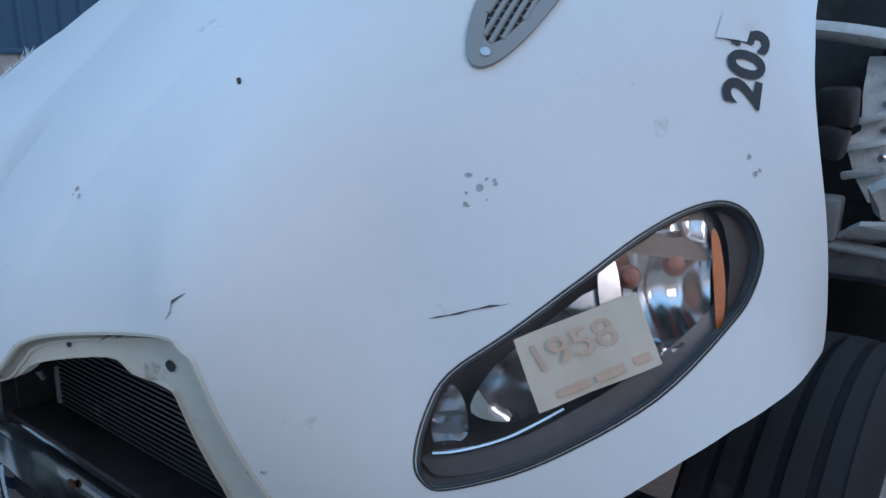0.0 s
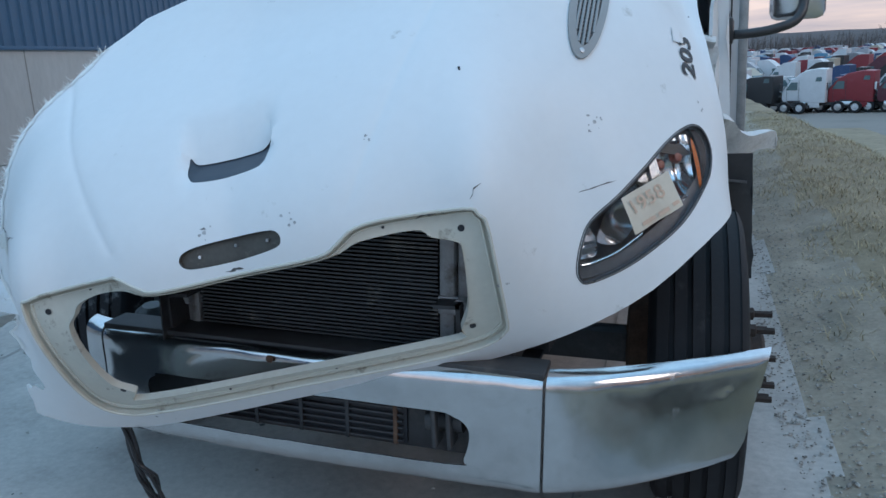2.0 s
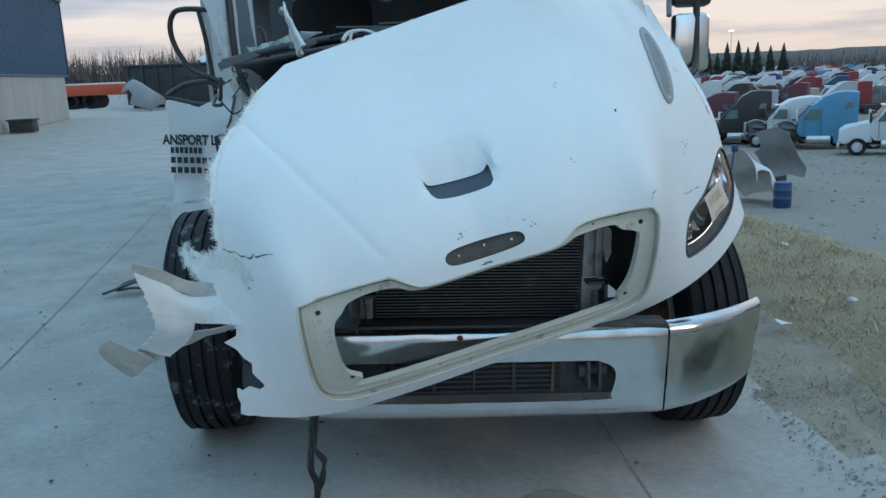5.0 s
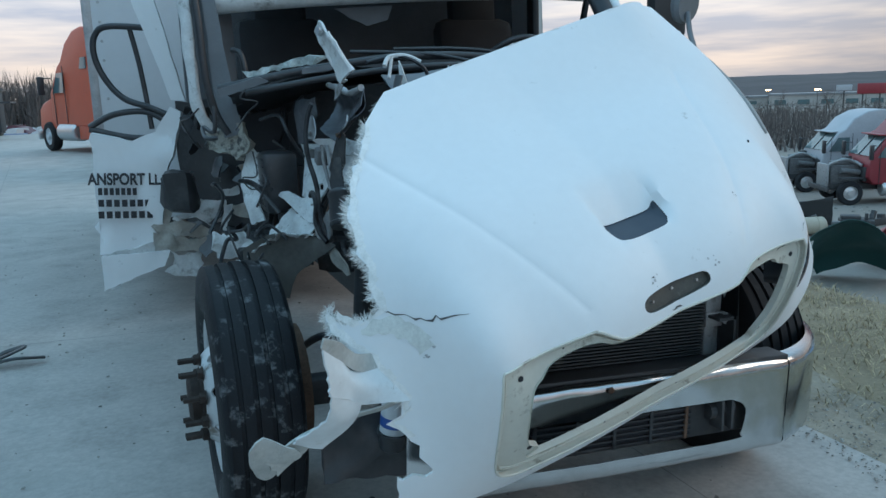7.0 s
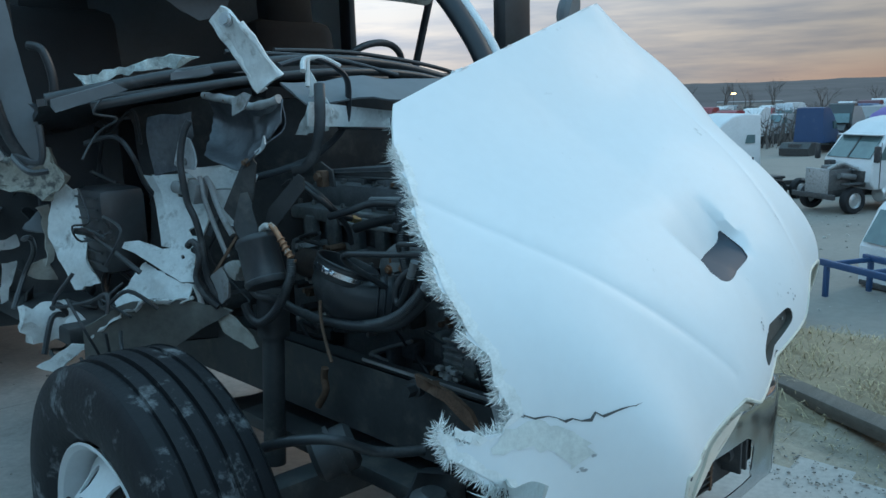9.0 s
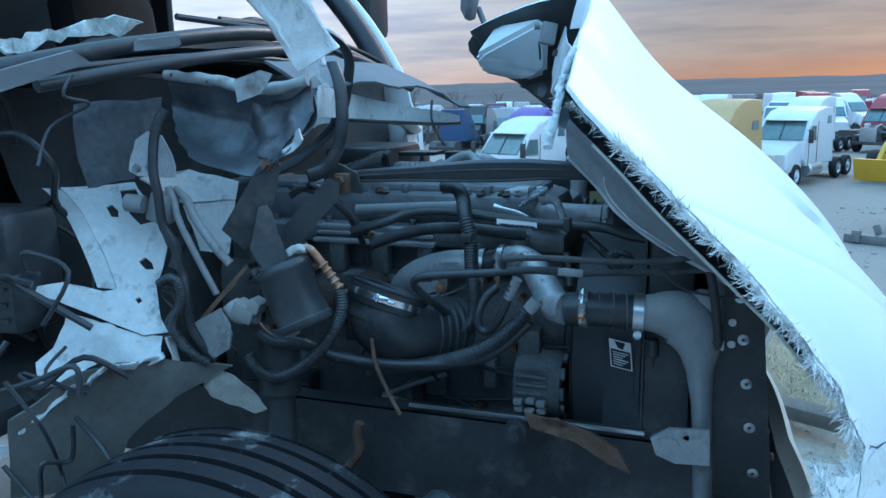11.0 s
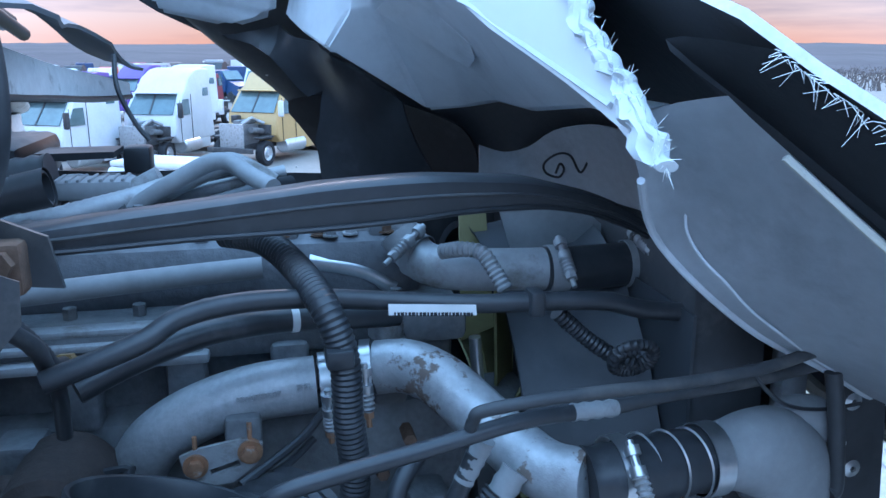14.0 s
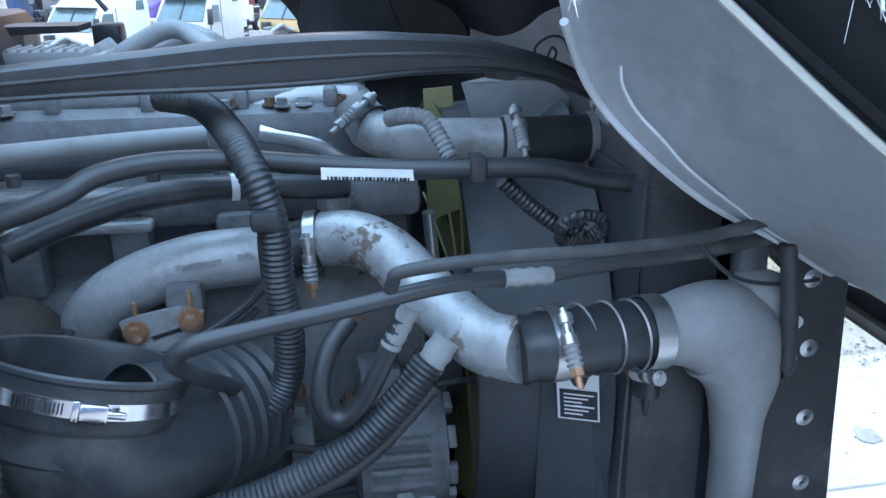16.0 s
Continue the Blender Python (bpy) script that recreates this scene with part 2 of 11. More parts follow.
def part(name, bm, material, parent, label="", smooth=True):
    """One mesh under a thing or a part; the mesh is in world coordinates."""
    ob = obj_from(name, bm, material, smooth)
    ob.parent = parent
    m = parent.matrix_basis.copy()
    if parent.parent:
        m = parent.parent.matrix_basis @ parent.matrix_parent_inverse @ m
    ob.matrix_parent_inverse = m.inverted()
    if label:
        tagged(ob, label)
    return ob


def solo(name, bm, material, label, category, group="", kind="", smooth=True):
    return tagged(obj_from(name, bm, material, smooth), label, category, group, kind)


def join(*bms):
    out = bms[0]
    for b in bms[1:]:
        me = bpy.data.meshes.new("tmp")
        b.to_mesh(me)
        b.free()
        out.from_mesh(me)
        bpy.data.meshes.remove(me)
    return out


def box(cx, cy, cz, sx, sy, sz, bevel=0.0, m=None, seg=2):
    bm = bmesh.new()
    bmesh.ops.create_cube(bm, size=1)
    for v in bm.verts:
        v.co = Vector((v.co.x * sx, v.co.y * sy, v.co.z * sz))
    if bevel:
        bmesh.ops.bevel(bm, geom=list(bm.edges), offset=bevel, segments=seg, profile=0.5, affect="EDGES")
    mm = Matrix.Translation((cx, cy, cz))
    bm.transform(mm @ m if m else mm)
    return bm


def rot(rx=0, ry=0, rz=0):
    return pose(0, 0, 0, rx, ry, rz)


def lathe(profile, seg=32, m=None, close=False):
    """Turns (radius, height) pairs round z, then places the result by m."""
    bm = bmesh.new()
    rings = []
    for r, z in profile:
        if r < 1e-5:
            rings.append([bm.verts.new((0, 0, z))])
        else:
            rings.append([bm.verts.new((r * math.cos(2 * math.pi * k / seg), r * math.sin(2 * math.pi * k / seg), z)) for k in range(seg)])
    pairs = list(zip(rings, rings[1:])) + ([(rings[-1], rings[0])] if close else [])
    for a, b in pairs:
        for k in range(seg):
            j = (k + 1) % seg
            vs = [a[k % len(a)], a[j % len(a)], b[j % len(b)], b[k % len(b)]]
            u = []
            for v in vs:
                if v not in u:
                    u.append(v)
            if len(u) > 2:
                bm.faces.new(u)
    bmesh.ops.recalc_face_normals(bm, faces=bm.faces)
    if m:
        bm.transform(m)
    return bm


def along(a, b):
    """Matrix that lays z from a towards b."""
    d = Vector(b) - Vector(a)
    return Matrix.Translation(a) @ d.to_track_quat("Z", "Y").to_matrix().to_4x4()


def cyl(a, b, r, seg=20, r2=None, bevel=0.0):
    n = (Vector(b) - Vector(a)).length
    r2 = r if r2 is None else r2
    if bevel:
        prof = [(0, 0), (r - bevel, 0), (r, bevel), (r2, n - bevel), (r2 - bevel, n), (0, n)]
    else:
        prof = [(0, 0), (r, 0), (r2, n), (0, n)]
    return lathe(prof, seg, along(a, b))


def spline(points, per=8, closed=False):
    """Catmull-Rom through the points."""
    p = [Vector(q) for q in points]
    n = len(p)
    if n < 3:
        return p
    out = []
    for i in range(n if closed else n - 1):
        if closed:
            a, b, c, d = p[(i - 1) % n], p[i], p[(i + 1) % n], p[(i + 2) % n]
        else:
            a, b, c, d = p[max(i - 1, 0)], p[i], p[i + 1], p[min(i + 2, n - 1)]
        for k in range(per):
            t = k / per
            out.append(0.5 * ((2 * b) + (c - a) * t + (2 * a - 5 * b + 4 * c - d) * t * t + (3 * b - a - 3 * c + d) * t ** 3))
    if not closed:
        out.append(p[-1])
    return out


def tube(points, r, seg=14, per=8, ribs=0.0, pitch=0.012, smooth_path=True, squash=1.0, cap=True, taper=None):
    """A pipe or hose along a smooth path. ribs: depth of corrugation. taper: end radius."""
    path = spline(points, per) if smooth_path else [Vector(q) for q in points]
    if ribs:
        total = sum((b - a).length for a, b in zip(path, path[1:]))
        n = max(4, int(total / (pitch / 2)))
        acc, fine, i, pos = 0.0, [], 0, 0.0
        seglen = [(b - a).length for a, b in zip(path, path[1:])]
        for k in range(n + 1):
            s = total * k / n
            while i < len(seglen) - 1 and s > pos + seglen[i]:
                pos += seglen[i]
                i += 1
            fine.append(path[i].lerp(path[i + 1], min(1, max(0, (s - pos) / max(seglen[i], 1e-6)))))
        path = fine
    bm = bmesh.new()
    up, rings, n = None, [], len(path)
    for i, p in enumerate(path):
        d = (path[min(i + 1, n - 1)] - path[max(i - 1, 0)]).normalized()
        if up is None:
            up = d.orthogonal().normalized()
            if abs(d.z) < 0.9:
                up = (Vector((0, 0, 1)) - d * d.z).normalized()
        up = (up - d * up.dot(d)).normalized()
        side = d.cross(up)
        rr = r if taper is None else r + (taper - r) * i / (n - 1)
        if ribs and i % 2:
            rr -= ribs
        rings.append([bm.verts.new(p + (up * math.cos(2 * math.pi * k / seg) * squash + side * math.sin(2 * math.pi * k / seg)) * rr) for k in range(seg)])
    for a, b in zip(rings, rings[1:]):
        for k in range(seg):
            bm.faces.new((a[k], a[(k + 1) % seg], b[(k + 1) % seg], b[k]))
    if cap:
        bm.faces.new(list(reversed(rings[0])))
        bm.faces.new(rings[-1])
    return bm


def inside(p, poly):
    x, y, c = p[0], p[1], False
    for (x1, y1), (x2, y2) in zip(poly, poly[1:] + poly[:1]):
        if (y1 > y) != (y2 > y) and x < (x2 - x1) * (y - y1) / (y2 - y1) + x1:
            c = not c
    return c


def resample(poly, step, closed=True):
    out = []
    n = len(poly)
    for i in range(n if closed else n - 1):
        a, b = poly[i], poly[(i + 1) % n]
        k = max(1, round(math.dist(a, b) / step))
        out += [(a[0] + (b[0] - a[0]) * j / k, a[1] + (b[1] - a[1]) * j / k) for j in range(k)]
    return out


def smooth2(poly, per=5, closed=True):
    return [(v.x, v.y) for v in spline([(x, y, 0) for x, y in poly], per, closed)]


def patch(outline, holes, step, fn, thick=0.0, seed=1, lines=()):
    """A sheet whose flat pattern is outline less holes, laid into space by fn(list of (u, v)) -> points; with thickness on its far side."""
    rng = random.Random(seed)
    loops = [resample(p, step) for p in [outline] + list(holes)]
    pts, edges = [], []
    for lp in loops:
        o = len(pts)
        pts += lp
        edges += [(o + i, o + (i + 1) % len(lp)) for i in range(len(lp))]
    border = np.array(pts)
    extra = [q for ln in lines for q in resample(ln, step * 0.8, False) if inside(q, loops[0]) and not any(inside(q, h) for h in loops[1:])]
    pts += extra
    near = np.array(pts)
    x0, y0, x1, y1 = border[:, 0].min(), border[:, 1].min(), border[:, 0].max(), border[:, 1].max()
    for i in range(int((x1 - x0) / step) + 1):
        for j in range(int((y1 - y0) / step) + 1):
            q = (x0 + (i + 0.5 * (j % 2)) * step, y0 + j * step)
            if inside(q, loops[0]) and not any(inside(q, h) for h in loops[1:]):
                if np.min(np.hypot(near[:, 0] - q[0], near[:, 1] - q[1])) > step * 0.55:
                    pts.append(q)
    vs, es, fs, *_ = delaunay_2d_cdt([Vector(p) for p in pts], edges, [], 0, 1e-6)
    flat = [(v.x, v.y) for v in vs]
    tris = []
    for t in fs:
        c = (sum(flat[i][0] for i in t) / 3, sum(flat[i][1] for i in t) / 3)
        if inside(c, loops[0]) and not any(inside(c, h) for h in loops[1:]):
            tris.append(t)
    co = [Vector(c) for c in fn(flat)]
    bm = bmesh.new()
    bv = [bm.verts.new(c) for c in co]
    for t in tris:
        bm.faces.new([bv[i] for i in t])
    bm.normal_update()
    if thick:
        nor = [v.normal.copy() for v in bv]
        back = [bm.verts.new(c - n * thick) for c, n in zip(co, nor)]
        bm.verts.index_update()
        for e in list(bm.edges):
            if len(e.link_faces) == 1:
                f = e.link_faces[0]
                lp = [l for l in f.loops if l.edge == e][0]
                a, b = lp.vert.index, lp.link_loop_next.vert.index
                bm.faces.new((bv[b], bv[a], back[a], back[b]))
        for t in tris:
            bm.faces.new([back[i] for i in reversed(t)])
    loose = [v for v in bm.verts if not v.link_faces]
    bmesh.ops.delete(bm, geom=loose, context="VERTS")
    return bm


def crumple(bm, amount, scale, seed=0, sharp=True):
    """Dents a mesh with noise, folded where sharp."""
    for v in bm.verts:
        q = v.co * scale + Vector((seed * 7.3, seed * 3.1, seed * 5.7))
        d = noise.noise_vector(q)
        if sharp:
            d = Vector([math.copysign(abs(c) ** 0.7, c) for c in d])
        v.co += d * amount
    return bm


def plate(points, thick=0.004, step=0.03, dent=0.0, dent_scale=6, seed=0, holes=(), bend=None):
    """A flat or dented sheet through a 3D polygon that lies roughly in one plane. holes: polygons in the sheet's own metres from its centre."""
    P = [Vector(p) for p in points]
    c = sum(P, Vector()) / len(P)
    n = Vector()
    for a, b in zip(P, P[1:] + P[:1]):
        n += (a - c).cross(b - c)
    n.normalize()
    ex = (P[1] - P[0])
    ex = (ex - n * ex.dot(n)).normalized()
    ey = n.cross(ex)
    flat = [((p - c).dot(ex), (p - c).dot(ey)) for p in P]
    lift = [(p - c).dot(n) for p in P]

    def fn(uvs):
        out = []
        for u, v in uvs:
            w = [1 / (math.dist((u, v), q) ** 2 + 1e-4) for q in flat]
            z = sum(a * b for a, b in zip(w, lift)) / sum(w)
            if bend:
                z += bend(u, v)
            p = c + ex * u + ey * v + n * z
            if dent:
                q = p * dent_scale + Vector((seed * 7.3, seed * 3.1, seed * 5.7))
                p = p + noise.noise_vector(q) * dent + noise.noise_vector(q * 2.7) * dent * 0.4
            out.append(p)
        return out

    return patch(flat, holes, step, fn, thick, seed)


def letters(text, size, m, depth=0.001, bold=False):
    """Flat raised writing; x to the right, y up in the plane of m."""
    cu = bpy.data.curves.new("writing", "FONT")
    cu.body, cu.size, cu.extrude = text, size, depth
    cu.align_x, cu.align_y = "CENTER", "CENTER"
    if bold:
        cu.offset = size * 0.032
    ob = bpy.data.objects.new("writing", cu)
    scene.collection.objects.link(ob)
    dg = bpy.context.evaluated_depsgraph_get()
    me = bpy.data.meshes.new_from_object(ob.evaluated_get(dg))
    bm = bmesh.new()
    bm.from_mesh(me)
    bpy.data.objects.remove(ob)
    bpy.data.curves.remove(cu)
    bpy.data.meshes.remove(me)
    bm.transform(m)
    return bm

# ---- ground ----
def lot_level(x, y):
    """Height of the ground: flat yard, grass bank, lower lot."""
    edge = 3.3 - 0.04 * (y - 4) - max(0, y - 6) * 0.03
    t = min(1, max(0, (x - edge) / 7.5))
    low = -2.8 - 0.034 * min(60, max(0, y)) + 0.01 * min(0, y)
    t = max(t, min(1, max(0, (y - 50) / 9.0)))  # the yard ends behind too
    z = low * (1 - (1 - t) ** 1.7) if x > edge else low * (3 * t * t - 2 * t ** 3)
    if 1.5 < x < edge + 1:
        z += 0.05 * math.exp(-((x - edge + 0.7) / 0.9) ** 2)
    if -0.6 < x < 2.3:  # the slab dips under the driver's side
        k = min(1, (x + 0.6) / 1.6) * min(1, (2.3 - x) / 0.9)
        z -= 0.085 * k * k * (3 - 2 * k)
    return z


def ground_sheet():
    xs = [-900, -300, -100, -40, -20, -12, -8, -6, -5, -4, -3, -2, -1, -0.6, -0.3, 0, 0.3, 0.6, 0.8, 1.0] + [1.15 + 0.06 * i for i in range(16)] + [2.1 + 0.1 * i for i in range(20)] + [4.1 + 0.22 * i for i in range(46)] + [15, 18, 22, 28, 36, 50, 80, 150, 400, 900, 1600]
    ys = [-900, -300, -100, -40, -20, -10] + [-8 + 0.6 * i for i in range(7)] + [-3.8 + 0.24 * i for i in range(82)] + [16.2 + 0.6 * i for i in range(10)] + [24, 28, 34, 42, 49, 51, 53, 55, 57, 60, 80, 150, 400, 900, 1600]
    bm = bmesh.new()
    rows = []
    for x in xs:
        row = []
        for y in ys:
            z = lot_level(x, y)
            if 1.7 < x < 14:
                z += 0.05 * noise.noise(Vector((x * 0.9, y * 0.9, 0))) + 0.02 * noise.noise(Vector((x * 3.1, y * 3.1, 3)))
            row.append(bm.verts.new((x, y, z - 0.012)))
        rows.append(row)
    for i, x in enumerate(xs[:-1]):
        for j, y in enumerate(ys[:-1]):
            f = bm.faces.new((rows[i][j], rows[i + 1][j], rows[i + 1][j + 1], rows[i][j + 1]))
            mx = (x + xs[i + 1]) / 2
            e = mx + 0.16 * noise.noise(Vector((mx * 1.5, y * 1.1, 5))) + 0.09 * noise.noise(Vector((mx * 6, y * 6, 2)))
            f.material_index = 2 if y > 59 else (0 if e < 1.5 else (3 if e < 1.98 else (1 if mx < 12.0 else 2)))
    return bm


ground = solo("ground", ground_sheet(), [CONCRETE, SOIL, GRAVEL, VERGE], "grey yard, dry grass bank and gravel lot below", "ground", kind="structure")

# ---- wheels and bumper ----
def tyre_mesh(r, w, m):
    """A ribbed truck tyre round z."""
    prof = [(r * 0.585, -w * 0.40), (r * 0.66, -w * 0.49), (r * 0.80, -w * 0.52), (r * 0.92, -w * 0.49), (r * 0.965, -w * 0.455), (r * 0.985, -w * 0.42)]
    ribs = 5
    tw = w * 0.84
    x = -tw / 2
    rib, gap = tw / ribs - 0.013, 0.013 * ribs / (ribs - 1)
    for k in range(ribs):
        crown = lambda z: r - 0.012 * (2 * z / tw) ** 2
        prof += [(crown(x), x), (crown(x + rib), x + rib)]
        if k < ribs - 1:
            prof += [(r - 0.016, x + rib + 0.001), (r - 0.016, x + rib + gap - 0.001)]
        x += rib + gap
    prof += [(a, -z) for a, z in reversed(prof[:6])]
    prof += [(r * 0.57, w * 0.3), (r * 0.57, -w * 0.3)]
    return lathe(prof, 72, m, close=True)


def rim_mesh(r, w, m):
    """A dished disc wheel with hand holes; outer side towards +z."""
    bm = lathe([(r * 0.985, w * 0.42), (r * 1.0, w * 0.44), (r * 0.98, w * 0.455), (r * 0.93, w * 0.42), (r * 0.90, w * 0.30), (r * 0.86, w * 0.10), (r * 0.84, -w * 0.45), (r * 0.80, -w * 0.45), (r * 0.82, w * 0.05)], 60, None)
    disc_out = [(r * 0.84 * math.cos(2 * math.pi * k / 60), r * 0.84 * math.sin(2 * math.pi * k / 60)) for k in range(60)]
    holes = []
    for k in range(8):
        a = 2 * math.pi * (k + 0.5) / 8
        holes.append([(r * 0.66 * math.cos(a) + r * 0.09 * math.cos(b), r * 0.66 * math.sin(a) + r * 0.09 * math.sin(b)) for b in [2 * math.pi * j / 14 for j in range(14)]])
    hub = [(r * 0.36 * math.cos(2 * math.pi * k / 36), r * 0.36 * math.sin(2 * math.pi * k / 36)) for k in range(36)]

    def dish(q):
        out = []
        for x, y in q:
            d = math.hypot(x, y) / r
            out.append((x, y, w * (0.22 + 0.36 * max(0, min(1, (0.82 - d) / 0.30)) ** 1.1)))
        return out

    bm = join(bm, patch(disc_out, holes + [hub], 0.022, dish, 0.008))
    bm.transform(m)
    return bm


def front_wheel(name, at, m, tyre_mat, label, r=0.49, w=0.275):
    wh = part_empty(name, wreck, label)
    part("tyre", tyre_mesh(r, w, m), tyre_mat, wh)
    rr = r * 0.59
    part("rim", rim_mesh(rr, w, m), RIM, wh, "white painted steel disc wheel")
    part("hub", lathe([(rr * 0.36, -0.1), (rr * 0.36, w * 0.57), (rr * 0.30, w * 0.63), (rr * 0.30, w * 0.74), (rr * 0.24, w * 0.78), (0, w * 0.78)], 30, m), LUG, wh, "dark oily wheel hub")
    for k in range(10):
        a = 2 * math.pi * k / 10
        c = Vector((rr * 0.50 * math.cos(a), rr * 0.50 * math.sin(a), 0))
        nut = join(lathe([(0.021, w * 0.575), (0.021, w * 0.65), (0.015, w * 0.66), (0.0115, w * 0.665), (0.0115, w * 0.86), (0, w * 0.865)], 6, Matrix.Translation(c)), lathe([(0.026, w * 0.575), (0.026, w * 0.59), (0, w * 0.59)], 14, Matrix.Translation(c)))
        nut.transform(m)
        part("lug_nut", nut, LUG, wh)
    part("drum", lathe([(0, -w * 0.1), (rr * 0.78, -w * 0.1), (rr * 0.78, -w * 0.75), (rr * 0.5, -w * 0.8), (0, -w * 0.8)], 36, m), RUST, wh)
    return wh


def part_empty(name, parent, label=""):
    ob = new(name)
    ob.empty_display_size = 0.05
    ob.parent = parent
    ob.matrix_parent_inverse = parent.matrix_basis.inverted()
    return tagged(ob, label)


wreck = thing("wrecked_truck", "white medium-duty box truck with a smashed front corner", "truck", at=(0, 2.0, 0))
front_wheel("front_wheel", 0, pose(-1.085, 0.94, 0.478, 0, -90, 0.5), TYRE_SCUFF, "scuffed tyre on a white wheel")
front_wheel("front_wheel", 0, pose(1.005, 0.88, 0.385, 0, 90, 1), TYRE, "worn black tyre on a white wheel")


def bumper_curve(x):
    """How far the bumper bends back at x."""
    a = abs(x)
    return 0.02 * min(1, a / 0.65) ** 2 + max(0, a - 0.62) ** 1.6 * 1.05


BUMP_M = Matrix.Translation((0, 0, 0.655)) @ rot(0, 3.0, 0)


def bumper_section(x0, x1, holes, n=40):
    """Bumper face: flat pattern of run along x and height, with rolled top and bottom edges."""
    def fn(q):
        out = []
        for x, z in q:
            xx = x
            y = bumper_curve(xx)
            zz = z
            if z > -0.03:
                k = (z + 0.03) / 0.08
                y += 0.055 * k * k
                zz = -0.03 + 0.035 * math.sin(min(1, k) * 1.57)
            if z < -0.30:
                k = (-0.30 - z) / 0.05
                y += 0.03 * k * k
                zz = -0.30 - 0.03 * k
            y += 0.004 * noise.noise(Vector((x * 5, z * 5, 1))) + 0.003 * noise.noise(Vector((x * 13, z * 11, 4)))
            low = -0.15 * max(0, abs(x) - 0.65) ** 2 * (1 if z > -0.1 else 0.3)
            out.append(BUMP_M @ Vector((xx, y, zz + low)))
        return out
    cut = 0.10 if x1 > 1 else 0.0  # the outer end leans in towards its foot
    ol = [(x0, -0.35), (x1 - cut, -0.35), (x1 - cut * 0.6, -0.27), (x1, 0.05), (x0, 0.05)]
    return patch(ol, holes, 0.022, fn, 0.004)


INTAKE = smooth2([(-0.50, -0.16), (-0.47, -0.125), (-0.40, -0.115), (0.30, -0.115), (0.42, -0.125), (0.465, -0.165), (0.45, -0.245), (0.42, -0.262), (0.0, -0.262), (-0.42, -0.262), (-0.47, -0.245)], 4)
bumper = part_empty("bumper", wreck, "dull dented chrome steel bumper in sections")
part("centre_section", bumper_section(-0.648, 0.648, [INTAKE]), CHROME, bumper)
part("end_section", bumper_section(0.656, 1.215, []), CHROME, bumper)
part("end_section", bumper_section(-0.735, -0.656, []), CHROME, bumper)
part("backing_channel", join(box(0, 0.10, 0.50, 1.18, 0.06, 0.22, 0.01, rot(0, 3, 0)), box(0, 0.08, 0.655, 1.30, 0.10, 0.02, 0.004, rot(0, 3, 0))), BLACK_MET, bumper)
for x in (-0.089, 0.089):
    part("plate_bolt", lathe([(0.011, 0), (0.011, 0.006), (0.006, 0.009), (0, 0.009)], 6, pose(x, -0.001, 0.631 - x * 0.05, 90)), RUST, bumper)

# ---- the hood: one moulded shell, tipped and turned on the frame ----
HOOD = Matrix.Translation((-0.020, -0.233, 1.000)) @ rot(0, 0, 9.1) @ rot(0, -11.2, 0)
H_A = np.array([0, 0.3, 0.5, 0.62, 0.75, 0.82, 0.9, 1.05, 1.2])
H_H = np.array([-0.6, -0.4, -0.2, 0, 0.2, 0.4, 0.6, 0.8, 0.95])
H_Q = np.array([  # depth of the shell behind its nose, by distance from the middle and by height
    (0.686, 0.310, 0.090, 0.020, 0.078, 0.209, 0.385, 0.525, 0.632),
    (0.688, 0.308, 0.079, 0.001, 0.057, 0.191, 0.370, 0.515, 0.622),
    (0.669, 0.331, 0.113, 0.028, 0.076, 0.204, 0.378, 0.518, 0.622),
    (0.632, 0.343, 0.147, 0.051, 0.104, 0.232, 0.390, 0.525, 0.628),
    (0.577, 0.358, 0.249, 0.220, 0.220, 0.290, 0.407, 0.583, 0.726),
    (0.552, 0.377, 0.285, 0.259, 0.265, 0.322, 0.434, 0.604, 0.742),
    (0.528, 0.399, 0.322, 0.300, 0.317, 0.382, 0.505, 0.663, 0.790),
    (0.491, 0.437, 0.411, 0.411, 0.439, 0.502, 0.625, 0.770, 0.890),
    (0.463, 0.474, 0.492, 0.517, 0.558, 0.665, 0.815, 0.925, 1.000),
])


def nat_rows(xs, x):
    n, h = len(xs), np.diff(xs)
    A, B = np.eye(n), np.zeros((n, n))
    for i in range(1, n - 1):
        A[i, i - 1:i + 2] = h[i - 1], 2 * (h[i - 1] + h[i]), h[i]
        B[i, i - 1:i + 2] = 6 / h[i - 1], -6 / h[i - 1] - 6 / h[i], 6 / h[i]
    M = np.linalg.solve(A, B)
    i = np.clip(np.searchsorted(xs, x) - 1, 0, n - 2)
    hh = h[i]
    a = (xs[i + 1] - x) / hh
    b = 1 - a
    out = ((a ** 3 - a) * hh * hh / 6)[:, None] * M[i] + ((b ** 3 - b) * hh * hh / 6)[:, None] * M[i + 1]
    k = np.arange(len(x))
    out[k, i] += a
    out[k, i + 1] += b
    return out


